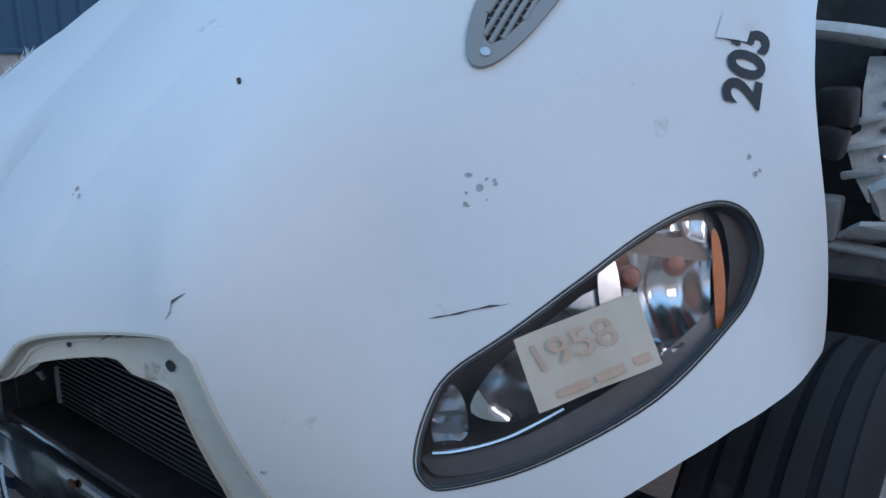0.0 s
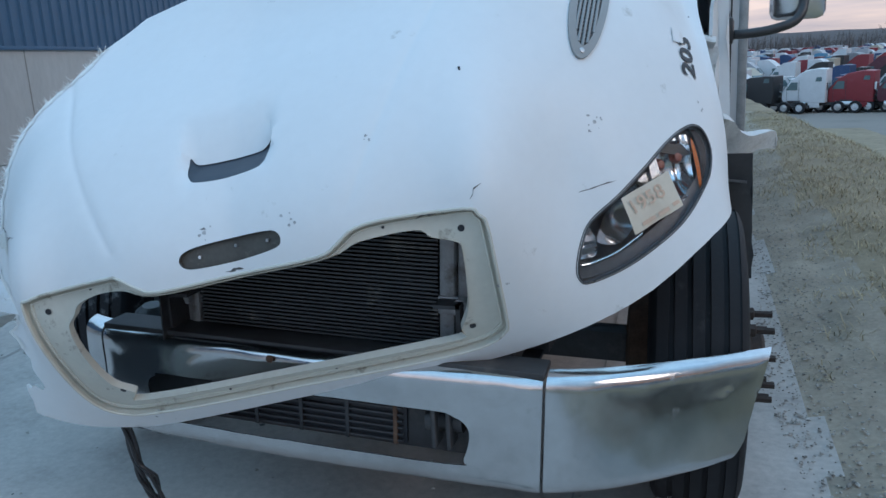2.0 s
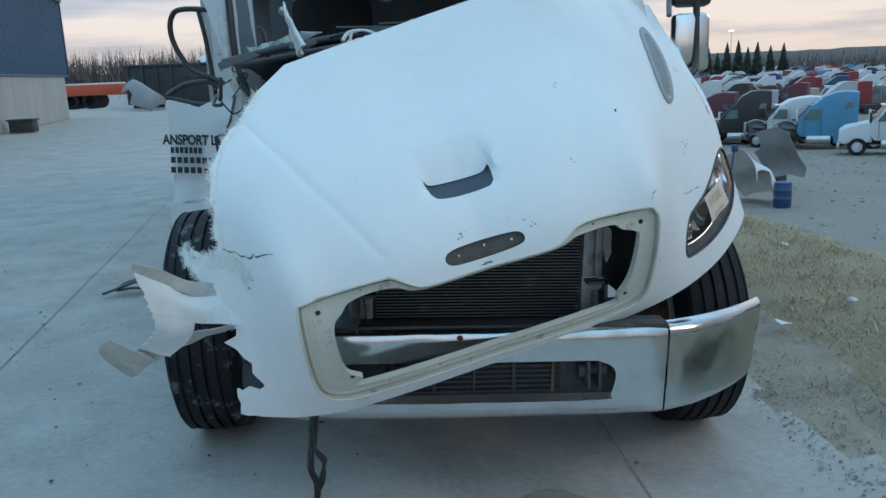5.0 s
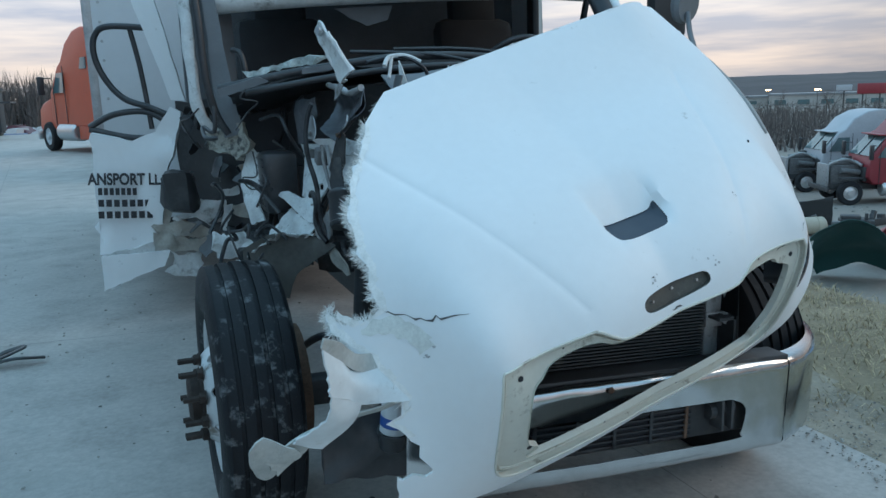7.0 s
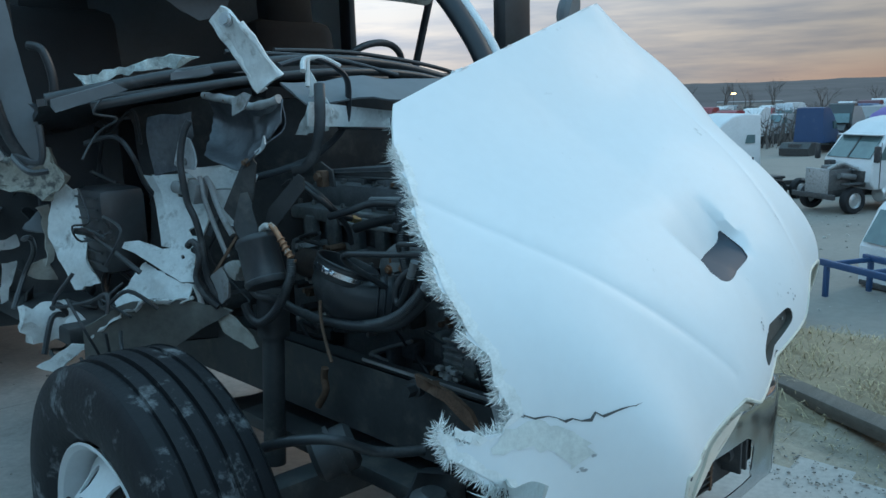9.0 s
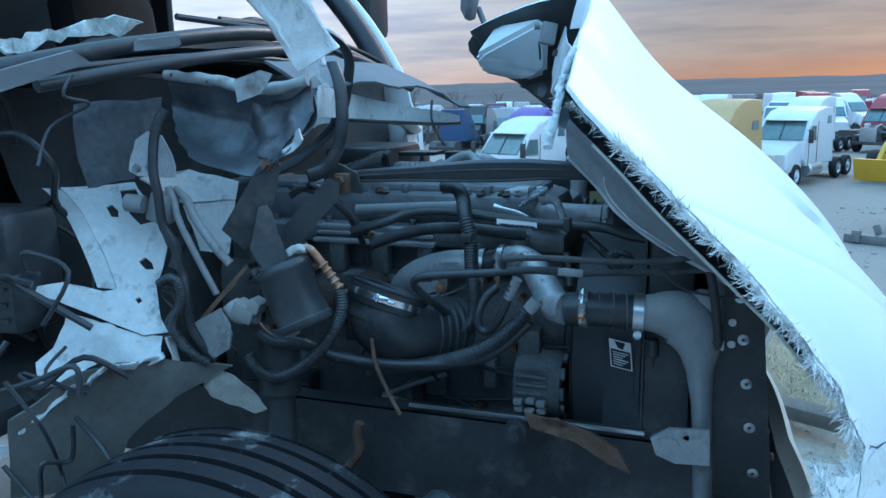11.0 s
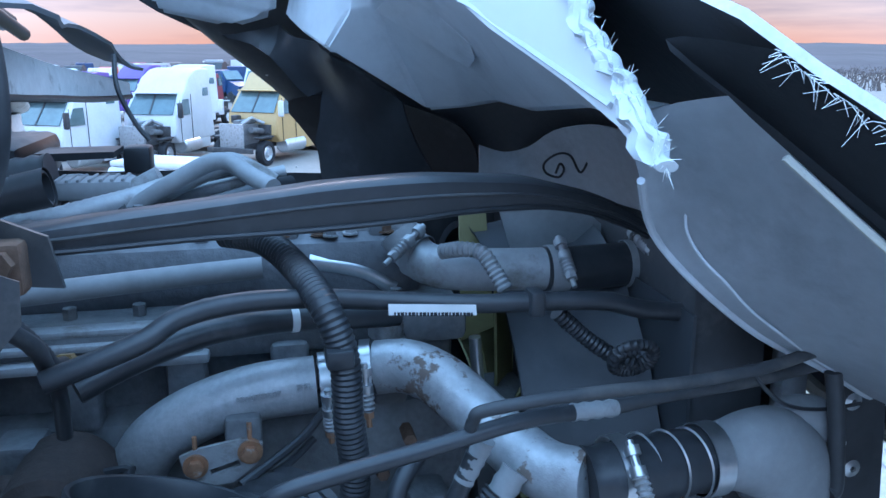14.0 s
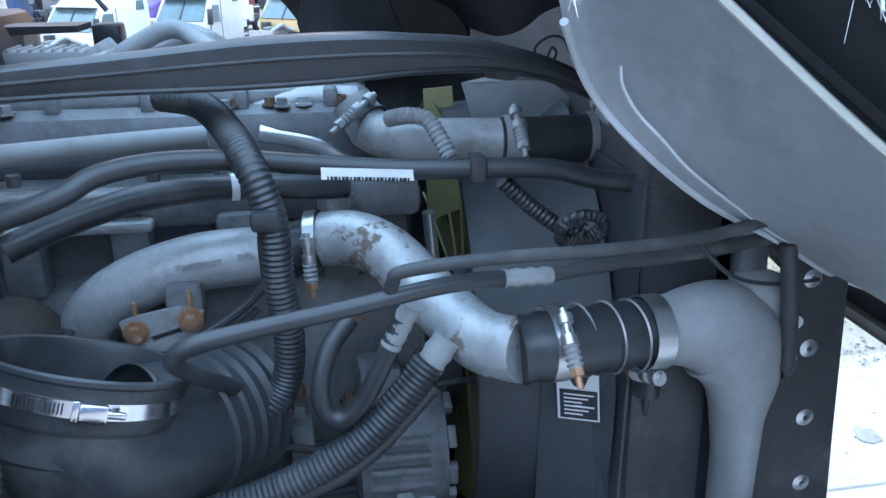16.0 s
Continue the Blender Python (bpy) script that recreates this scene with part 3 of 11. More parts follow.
def hood_raw(u, h):
    s = np.abs(u)
    a = np.where(s < 1.0, s, 1.0 + 0.21 * np.tanh((s - 1) / 0.21))
    k = np.clip((s - 1.17) / 0.14, 0, 1.3) * (u > 0)  # the driver's fender stands out towards its rear edge
    a = a + 0.036 * k * k * np.clip((h + 0.08) / 0.35, -0.2, 1.15)
    q = np.einsum("ki,ij,kj->k", nat_rows(H_A, np.minimum(a, 1.2)), H_Q, nat_rows(H_H, h)) + (s - a)
    twist = np.clip((h - 0.35) / 0.5, 0, 1.3) ** 1.5  # the rear of the shell is wrung towards the torn side
    q = q - twist * np.where(u > 0, 0.11, 0.16) * np.clip(u, -0.45, 0.7) * np.clip((0.95 - u) / 0.25, 0, 1)
    return np.stack([np.sign(u) * a, h * 0.225 + q * 0.974, h * 0.974 - q * 0.225], 1)


CREASES = [[(-0.60, 0.62), (-0.45, 0.326), (-0.30, 0.04)], [(0.57, 0.60), (0.394, 0.233), (0.292, 0.03)]]


def line_distance(u, h, ln):
    best = np.full(len(u), 9.0)
    for (x1, y1), (x2, y2) in zip(ln, ln[1:]):
        t = np.clip(((u - x1) * (x2 - x1) + (h - y1) * (y2 - y1)) / ((x2 - x1) ** 2 + (y2 - y1) ** 2), 0, 1)
        best = np.minimum(best, np.hypot(u - x1 - t * (x2 - x1), h - y1 - t * (y2 - y1)))
    return best


def hood_at(uvs, lift=0.0, detail=True, m=None):
    """Points of the shell for pairs (across, up), lifted off it; in the world."""
    u, h = np.array(uvs, float).T
    e = 1e-3
    p = hood_raw(u, h)
    n = np.cross(hood_raw(u + e, h) - p, hood_raw(u, h + e) - p)
    n /= np.linalg.norm(n, axis=1)[:, None]
    d = np.full(len(u), lift) if np.isscalar(lift) else np.array(lift)
    if detail:
        for ln in CREASES:
            d = d - 0.0032 * np.exp(-(line_distance(u, h, ln) / 0.011) ** 2)
        # intake ramp that sinks towards its slot
        side = np.clip((0.122 + 0.12 * (h - 0.24) - np.abs(u + 0.003)) / 0.026, 0, 1)
        ramp = np.clip((0.365 - h) / 0.125, 0, 1) ** 1.4 * np.clip((h - 0.174) / 0.068, 0, 1) * side * side * (3 - 2 * side)
        d = d - 0.036 * ramp
    p = p + n * d[:, None]
    return [HOOD @ Vector(q) for q in p]


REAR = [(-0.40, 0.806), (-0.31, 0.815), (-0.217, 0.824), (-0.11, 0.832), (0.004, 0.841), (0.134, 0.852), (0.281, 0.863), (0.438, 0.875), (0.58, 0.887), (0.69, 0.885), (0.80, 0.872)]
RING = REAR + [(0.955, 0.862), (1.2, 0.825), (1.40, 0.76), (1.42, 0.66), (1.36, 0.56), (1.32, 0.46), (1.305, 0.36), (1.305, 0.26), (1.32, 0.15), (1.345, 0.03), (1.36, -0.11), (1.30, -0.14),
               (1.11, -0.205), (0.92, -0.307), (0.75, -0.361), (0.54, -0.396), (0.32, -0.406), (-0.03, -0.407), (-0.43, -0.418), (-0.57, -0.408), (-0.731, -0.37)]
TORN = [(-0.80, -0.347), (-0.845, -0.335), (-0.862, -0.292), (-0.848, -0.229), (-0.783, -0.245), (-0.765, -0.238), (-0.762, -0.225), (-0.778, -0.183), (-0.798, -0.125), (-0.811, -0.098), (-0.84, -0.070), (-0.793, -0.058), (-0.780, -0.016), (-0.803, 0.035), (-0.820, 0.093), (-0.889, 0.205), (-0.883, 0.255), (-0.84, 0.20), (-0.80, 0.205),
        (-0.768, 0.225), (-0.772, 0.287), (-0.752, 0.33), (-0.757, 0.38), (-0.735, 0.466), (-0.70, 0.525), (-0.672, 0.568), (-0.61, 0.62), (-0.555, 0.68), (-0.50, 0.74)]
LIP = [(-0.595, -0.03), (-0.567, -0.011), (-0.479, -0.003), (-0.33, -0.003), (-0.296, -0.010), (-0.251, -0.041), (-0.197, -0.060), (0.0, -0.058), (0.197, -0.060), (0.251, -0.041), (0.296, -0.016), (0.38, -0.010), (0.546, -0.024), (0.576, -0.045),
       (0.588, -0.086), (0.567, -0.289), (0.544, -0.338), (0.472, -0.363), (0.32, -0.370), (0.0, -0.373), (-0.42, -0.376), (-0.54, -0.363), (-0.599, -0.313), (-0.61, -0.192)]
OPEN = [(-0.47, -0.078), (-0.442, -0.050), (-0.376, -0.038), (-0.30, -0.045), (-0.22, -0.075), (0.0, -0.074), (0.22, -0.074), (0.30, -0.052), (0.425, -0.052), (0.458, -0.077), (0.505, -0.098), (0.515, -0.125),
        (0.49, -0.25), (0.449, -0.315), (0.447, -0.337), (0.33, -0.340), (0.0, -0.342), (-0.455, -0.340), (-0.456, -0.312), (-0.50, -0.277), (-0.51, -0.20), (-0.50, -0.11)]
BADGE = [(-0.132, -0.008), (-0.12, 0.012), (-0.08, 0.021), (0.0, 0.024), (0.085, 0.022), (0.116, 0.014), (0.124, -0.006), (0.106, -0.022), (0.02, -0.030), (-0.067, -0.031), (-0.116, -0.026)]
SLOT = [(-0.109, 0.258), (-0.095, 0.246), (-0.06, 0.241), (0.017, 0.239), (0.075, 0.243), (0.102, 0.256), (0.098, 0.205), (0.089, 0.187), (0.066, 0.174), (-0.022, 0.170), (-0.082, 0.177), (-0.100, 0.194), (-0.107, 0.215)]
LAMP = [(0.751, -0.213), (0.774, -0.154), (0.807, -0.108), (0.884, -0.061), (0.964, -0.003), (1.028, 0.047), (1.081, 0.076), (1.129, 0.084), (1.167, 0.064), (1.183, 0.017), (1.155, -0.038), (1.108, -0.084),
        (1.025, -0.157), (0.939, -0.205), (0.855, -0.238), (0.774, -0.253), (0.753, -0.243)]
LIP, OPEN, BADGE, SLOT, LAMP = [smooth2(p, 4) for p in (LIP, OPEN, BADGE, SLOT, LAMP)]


def ragged(ln, amount, step, seed):
    rng = random.Random(seed)
    out = []
    for q in resample(ln, step, False):
        out.append((q[0] + rng.uniform(-1, 1) * amount, q[1] + rng.uniform(-1, 1) * amount))
    return out


def offset_lines(ln, widths):
    out = []
    for w in widths:
        out.append([(x + w, y) for x, y in ln])
    return out



hood = thing("truck_hood", "torn white fibreglass truck hood without grille, tipped over the bumper", "truck hood", at=(-0.02, -0.23, 0.6))
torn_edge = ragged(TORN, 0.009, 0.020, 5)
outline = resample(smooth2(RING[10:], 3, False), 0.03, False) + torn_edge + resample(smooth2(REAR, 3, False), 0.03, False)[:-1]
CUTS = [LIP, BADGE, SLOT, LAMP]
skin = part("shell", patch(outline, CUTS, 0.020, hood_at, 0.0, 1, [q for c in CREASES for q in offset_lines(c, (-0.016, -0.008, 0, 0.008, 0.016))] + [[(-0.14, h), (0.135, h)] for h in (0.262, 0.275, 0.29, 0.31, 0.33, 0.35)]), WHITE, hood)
# the dark base colour holds the shade inside the shell
SHADED_IN = mat("shaded_shell_back", (0.07, 0.075, 0.082), 0.6, vary=0.15, scale=4, fine=60, bump=0.15, bump_scale=70, dirt=(0.13, 0.135, 0.14), dirt_amount=0.3, dirt_scale=4, dirt_edge=0.4)
part("inner_face", patch(outline, CUTS, 0.045, lambda q: hood_at(q, [-0.009 - 0.04 * (abs(u) < 0.18 and 0.13 < h < 0.40) for u, h in q], False)), SHADED_IN, hood, "inner face of the shell, coloured dark for the shade inside")


def wall_strip(loop, l0, l1, closed=True, steps=1):
    """A narrow wall along a line of the shell from lift l0 to l1."""
    bm = bmesh.new()
    rows = []
    for k in range(steps + 1):
        rows.append([bm.verts.new(p) for p in hood_at(loop, l0 + (l1 - l0) * k / steps, False)])
    n = len(loop)
    for a, b in zip(rows, rows[1:]):
        for i in range(n if closed else n - 1):
            j = (i + 1) % n
            bm.faces.new((a[i], a[j], b[j], b[i]))
    bmesh.ops.recalc_face_normals(bm, faces=bm.faces)
    return bm


def grow(loop, d):
    """A closed line moved outwards by d."""
    n = len(loop)
    area = sum(loop[i][0] * loop[(i + 1) % n][1] - loop[(i + 1) % n][0] * loop[i][1] for i in range(n))
    s = 1 if area > 0 else -1
    out = []
    for i in range(n):
        (x0, y0), (x1, y1) = loop[i - 1], loop[(i + 1) % n]
        L = math.hypot(x1 - x0, y1 - y0) or 1
        out.append((loop[i][0] + s * d * (y1 - y0) / L, loop[i][1] - s * d * (x1 - x0) / L))
    return out


edge_rim = wall_strip(resample(outline, 0.02), 0.0, -0.009)
part("broken_rim", edge_rim, FIBRE, hood, "pale torn edge of the shell")

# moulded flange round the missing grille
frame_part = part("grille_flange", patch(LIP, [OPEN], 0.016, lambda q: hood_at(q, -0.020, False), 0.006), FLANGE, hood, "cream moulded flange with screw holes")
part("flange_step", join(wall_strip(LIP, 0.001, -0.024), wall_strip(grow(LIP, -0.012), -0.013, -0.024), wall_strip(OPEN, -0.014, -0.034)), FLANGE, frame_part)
part("flange_bead", join(*[tube(hood_at(grow(LIP, w) + [grow(LIP, w)[0]], l, False), r, 6, smooth_path=False, cap=False) for w, l, r in ((-0.003, 0.0, 0.004), (-0.014, -0.018, 0.003))]), FLANGE, frame_part)
for q in ((-0.535, -0.055), (0.525, -0.072), (0.478, -0.312), (-0.488, -0.302), (0.10, -0.357), (-0.2, -0.357), (0.36, -0.03), (-0.40, -0.02)):
    big = abs(q[0]) > 0.45
    a, b = hood_at([q], -0.0185, False)[0], hood_at([q], -0.010, False)[0]
    part("screw_hole", cyl(a, a + (b - a).normalized() * 0.001, 0.008 if big else 0.0035, 14), INK, frame_part)

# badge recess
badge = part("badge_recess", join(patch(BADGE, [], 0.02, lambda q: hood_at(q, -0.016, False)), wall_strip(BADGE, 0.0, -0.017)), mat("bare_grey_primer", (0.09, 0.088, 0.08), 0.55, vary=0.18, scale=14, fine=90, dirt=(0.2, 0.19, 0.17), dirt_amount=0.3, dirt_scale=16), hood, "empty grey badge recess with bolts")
for q in ((-0.085, -0.004), (0.0, 0.006), (0.085, 0.0)):
    a, b = hood_at([q], -0.0165, False)[0], hood_at([q], -0.009, False)[0]
    part("badge_stud", cyl(a, b, 0.004, 8), STEEL, badge)

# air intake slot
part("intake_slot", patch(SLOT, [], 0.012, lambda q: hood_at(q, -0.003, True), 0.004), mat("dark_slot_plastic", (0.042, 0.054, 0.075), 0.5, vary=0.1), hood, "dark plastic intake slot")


def uv_poly(name, poly, lift, material, parent, step=0.014, thick=0.0, label="", wave=None, smooth=4):
    pts = smooth2(poly, smooth) if smooth else poly
    def fn(q):
        l = [lift + (wave(u, h) if wave else 0) for u, h in q]
        return hood_at(q, l, False)
    return part(name, patch(pts, [], step, fn, thick), material, parent, label)


# headlight
HOUSING = mat("smoked_lamp_housing", (0.15, 0.16, 0.175), 0.35, vary=0.12, scale=12, fine=60)
AMBER = mat("amber_lens", (0.62, 0.16, 0.03), 0.25, vary=0.1)
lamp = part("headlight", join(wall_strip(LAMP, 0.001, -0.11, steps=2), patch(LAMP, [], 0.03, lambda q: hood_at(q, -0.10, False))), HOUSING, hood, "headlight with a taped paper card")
part("lamp_gasket", join(*[tube(hood_at(grow(LAMP, d) + [grow(LAMP, d)[0]], 0.0, False), r, 8, smooth_path=False, cap=False) for d, r in ((-0.002, 0.0028), (0.003, 0.0016))]), RUBBER, lamp)
uv_poly("lamp_lower_bezel", [(0.757, -0.235), (0.765, -0.215), (0.86, -0.205), (0.95, -0.165), (1.03, -0.115), (1.10, -0.06), (1.15, -0.015), (1.165, -0.03), (1.105, -0.09), (1.02, -0.165), (0.94, -0.205), (0.855, -0.238), (0.775, -0.250)], -0.030, HOUSING, lamp)
uv_poly("outer_bezel", [(1.13, 0.078), (1.165, 0.06), (1.178, 0.015), (1.15, -0.035), (1.13, -0.055), (1.14, 0.0), (1.138, 0.05)], -0.020, mat("brown_smoked_lens", (0.055, 0.045, 0.042), 0.25, vary=0.12), lamp)
bowl = lambda cu, ch, r, d: (lambda u, h: -d * max(0, 1 - ((u - cu) ** 2 + (h - ch) ** 2) / r ** 2))
uv_poly("reflector", [(1.005, 0.015), (1.04, 0.05), (1.085, 0.068), (1.115, 0.060), (1.122, 0.01), (1.115, -0.05), (1.07, -0.095), (1.02, -0.115), (1.0, -0.06)], -0.028, CHROME_HI, lamp, 0.009, wave=lambda u, h: bowl(1.06, -0.02, 0.075, 0.055)(u, h) + 0.004 * math.sin(u * 160))
uv_poly("reflector", [(0.82, -0.165), (0.85, -0.115), (0.90, -0.078), (0.985, -0.012), (0.99, -0.08), (0.95, -0.135), (0.88, -0.18)], -0.035, CHROME_HI, lamp, 0.009, wave=lambda u, h: bowl(0.91, -0.11, 0.08, 0.05)(u, h))
uv_poly("reflector", [(0.775, -0.17), (0.80, -0.125), (0.815, -0.15), (0.81, -0.195), (0.775, -0.205)], -0.03, mat("ribbed_grey_reflector", (0.3, 0.31, 0.33), 0.25, metal=0.7, vary=0.1), lamp, 0.008, wave=lambda u, h: 0.003 * math.sin(h * 500))
uv_poly("divider", [(0.985, 0.01), (1.003, 0.022), (1.006, -0.05), (0.992, -0.09), (0.984, -0.05)], -0.022, CHROME_HI, lamp)
uv_poly("amber_strip", [(1.118, 0.050), (1.128, 0.040), (1.131, -0.02), (1.122, -0.07), (1.112, -0.085), (1.114, -0.02)], -0.019, AMBER, lamp, label="amber side reflector")
for q in ((1.022, 0.000), (1.075, 0.012)):
    p = hood_at([q], -0.045, False)[0]
    part("bulb_cap", lathe([(0.0, 0.014), (0.011, 0.011), (0.016, 0.0), (0.013, -0.02), (0, -0.02)], 16, Matrix.Translation(p) @ rot(70, 0, 40)), mat("red_bulb_cap", (0.24, 0.06, 0.04), 0.35), lamp)
part("chrome_sill", tube(hood_at([(0.768, -0.213), (0.80, -0.212), (0.86, -0.198), (0.93, -0.165)], -0.022, False), 0.004, 8), CHROME_HI, lamp)
lens = uv_poly("lens", LAMP, -0.003, CLEAR, lamp, 0.03, 0.0, "clear plastic lens", smooth=0)
lens.visible_shadow = False
card = uv_poly("price_card", [(0.885, -0.069), (1.018, -0.022), (1.037, -0.115), (0.901, -0.163)], 0.002, PAPER, lamp, 0.02, 0.0, "yellowed paper card with faint orange writing", wave=lambda u, h: 0.003 * math.sin(u * 55 + h * 30), smooth=0)
FAINT = mat("faint_orange_ink", (0.62, 0.44, 0.33), 0.8, vary=0.1)


def uv_letters(text, size, cu, ch, ang, lift, name, material, parent, bold=False):
    """Writing laid on the shell; ang: degrees from across to up."""
    bm = letters(text, size, Matrix(), 0.0, bold)
    ca, sa = math.cos(radians(ang)), math.sin(radians(ang))
    vs = list(bm.verts)
    for v, p in zip(vs, hood_at([(cu + v.co.x * ca - v.co.y * sa, ch + v.co.x * sa + v.co.y * ca) for v in vs], lift, False)):
        v.co = p
    return part(name, bm, material, parent, smooth=False)


uv_letters("1958", 0.050, 0.945, -0.083, 20, 0.0065, "card_number", FAINT, card)
for k, (u, h, w) in enumerate(((0.925, -0.145, 0.035), (0.968, -0.130, 0.03), (1.008, -0.113, 0.018))):
    uv_poly("card_bar", [(u, h), (u + w, h + w * 0.35), (u + w - 0.003, h + w * 0.35 + 0.009), (u - 0.003, h + 0.009)], 0.0065, FAINT, card, 0.02, smooth=0)

# side vent
vc, vd = (0.918, 0.455), (0.058, 0.165)
vn = (0.045, -0.016)
oval = [(vc[0] + vd[0] * math.cos(t) + vn[0] * math.sin(t), vc[1] + vd[1] * math.cos(t) + vn[1] * math.sin(t)) for t in [2 * math.pi * k / 40 for k in range(40)]]
oval_in = [(vc[0] + 0.80 * vd[0] * math.cos(t) + 0.62 * vn[0] * math.sin(t), vc[1] + 0.80 * vd[1] * math.cos(t) + 0.62 * vn[1] * math.sin(t)) for t in [2 * math.pi * k / 40 for k in range(40)]]
VENT = mat("grey_vent_plastic", (0.30, 0.31, 0.31), 0.5, vary=0.06)
vent = part("side_vent", join(patch(oval, [oval_in], 0.015, lambda q: hood_at(q, 0.007, False)), wall_strip(oval, 0.007, -0.001), wall_strip(oval_in, 0.007, -0.0)), VENT, hood, "oval grey slatted vent")
part("vent_back", patch(oval_in, [], 0.03, lambda q: hood_at(q, 0.0012, False)), INK, vent)
vent_pt = lambda a, b: (vc[0] + vd[0] * a + vn[0] * b, vc[1] + vd[1] * a + vn[1] * b)
for b in (-0.46, -0.23, 0.0, 0.23, 0.46):
    reach = 0.80 * math.sqrt(1 - (b / 0.64) ** 2)
    part("slat", tube(hood_at([vent_pt(-reach + 2 * reach * k / 6, b) for k in range(7)], 0.0045, False), 0.0042, 10), VENT, vent)
for k in range(22):
    a = -0.72 + 1.44 * k / 21
    half = math.sqrt(max(0.02, 1 - (a / 0.80) ** 2)) * 0.58
    part("cross_bar", tube(hood_at([vent_pt(a, -half), vent_pt(a + 0.02, 0), vent_pt(a, half)], 0.0022, False), 0.0014, 6, smooth_path=False), VENT, vent)
p0 = hood_at([(vc[0] - vd[0] * 0.88, vc[1] - vd[1] * 0.88)], 0.006, False)[0]
part("vent_screw", lathe([(0.007, 0), (0.007, 0.003), (0.0, 0.004)], 10, along(p0, hood_at([(vc[0] - vd[0] * 0.88, vc[1] - vd[1] * 0.88)], 0.02, False)[0])), STEEL, vent)

# vinyl number on its film
film = uv_poly("number_film", [(1.128, 0.325), (1.178, 0.322), (1.192, 0.362), (1.14, 0.372)], 0.0038, WHITE, hood, 0.02, smooth=0, label="torn film with the number 203")
uv_letters("203", 0.088, 1.182, 0.285, 78, 0.0028, "number", INK, film, True)

# cracks, chips and scuffs in the paint
DARK_CRACK = mat("crack_shadow", (0.10, 0.10, 0.10), 0.9, vary=0.3)


def crack(line, width, seed, amount=0.006, material=None, lift=0.0010):
    rng = random.Random(seed)
    pts = ragged(line, amount, 0.012, seed)
    left, right = [], []
    for i, (x, y) in enumerate(pts):
        w = width * rng.uniform(0.25, 1.0) * (1 - abs(2 * i / max(1, len(pts) - 1) - 1) ** 3)
        left.append((x, y + w))
        right.append((x, y - w))
    part("crack", patch(left + right[::-1], [], 0.01, lambda q: hood_at(q, lift, True)), material or DARK_CRACK, hood)


crack([(-0.775, 0.228), (-0.74, 0.203), (-0.69, 0.162), (-0.672, 0.170), (-0.64, 0.155), (-0.59, 0.146)], 0.0035, 3)
crack([(0.565, -0.005), (0.58, 0.012), (0.60, 0.022)], 0.004, 4)
crack([(0.43, -0.03), (0.47, -0.022), (0.51, -0.024)], 0.003, 5)
crack([(-0.075, 0.055), (-0.06, 0.062), (-0.045, 0.05)], 0.003, 6)
crack([(-0.03, -0.045), (0.0, -0.048), (0.03, -0.047)], 0.006, 7)
crack([(0.79, -0.035), (0.84, -0.028), (0.90, -0.022)], 0.002, 8, 0.001)
SCUFF = mat("grey_scuff", (0.42, 0.43, 0.44), 0.7, vary=0.2, scale=60, fine=200)
rng = random.Random(11)
for cu, ch, n, sp in ((0.865, 0.125, 9, 0.022), (0.15, 0.03, 5, 0.02), (-0.06, 0.045, 5, 0.02), (-0.70, 0.09, 5, 0.02), (0.36, 0.18, 3, 0.03), (-0.43, -0.39, 4, 0.03), (1.2, 0.1, 3, 0.05), (0.6, -0.2, 3, 0.04)):
    for _ in range(n):
        u, h, r = cu + rng.uniform(-sp, sp), ch + rng.uniform(-sp, sp), rng.uniform(0.0015, 0.005)
        part("paint_chip", patch([(u + r * rng.uniform(0.5, 1.3) * math.cos(t), h + r * rng.uniform(0.5, 1.3) * math.sin(t)) for t in [math.pi * k / 4 for k in range(8)]], [], 0.02, lambda q: hood_at(q, 0.0010, True)), SCUFF, hood)


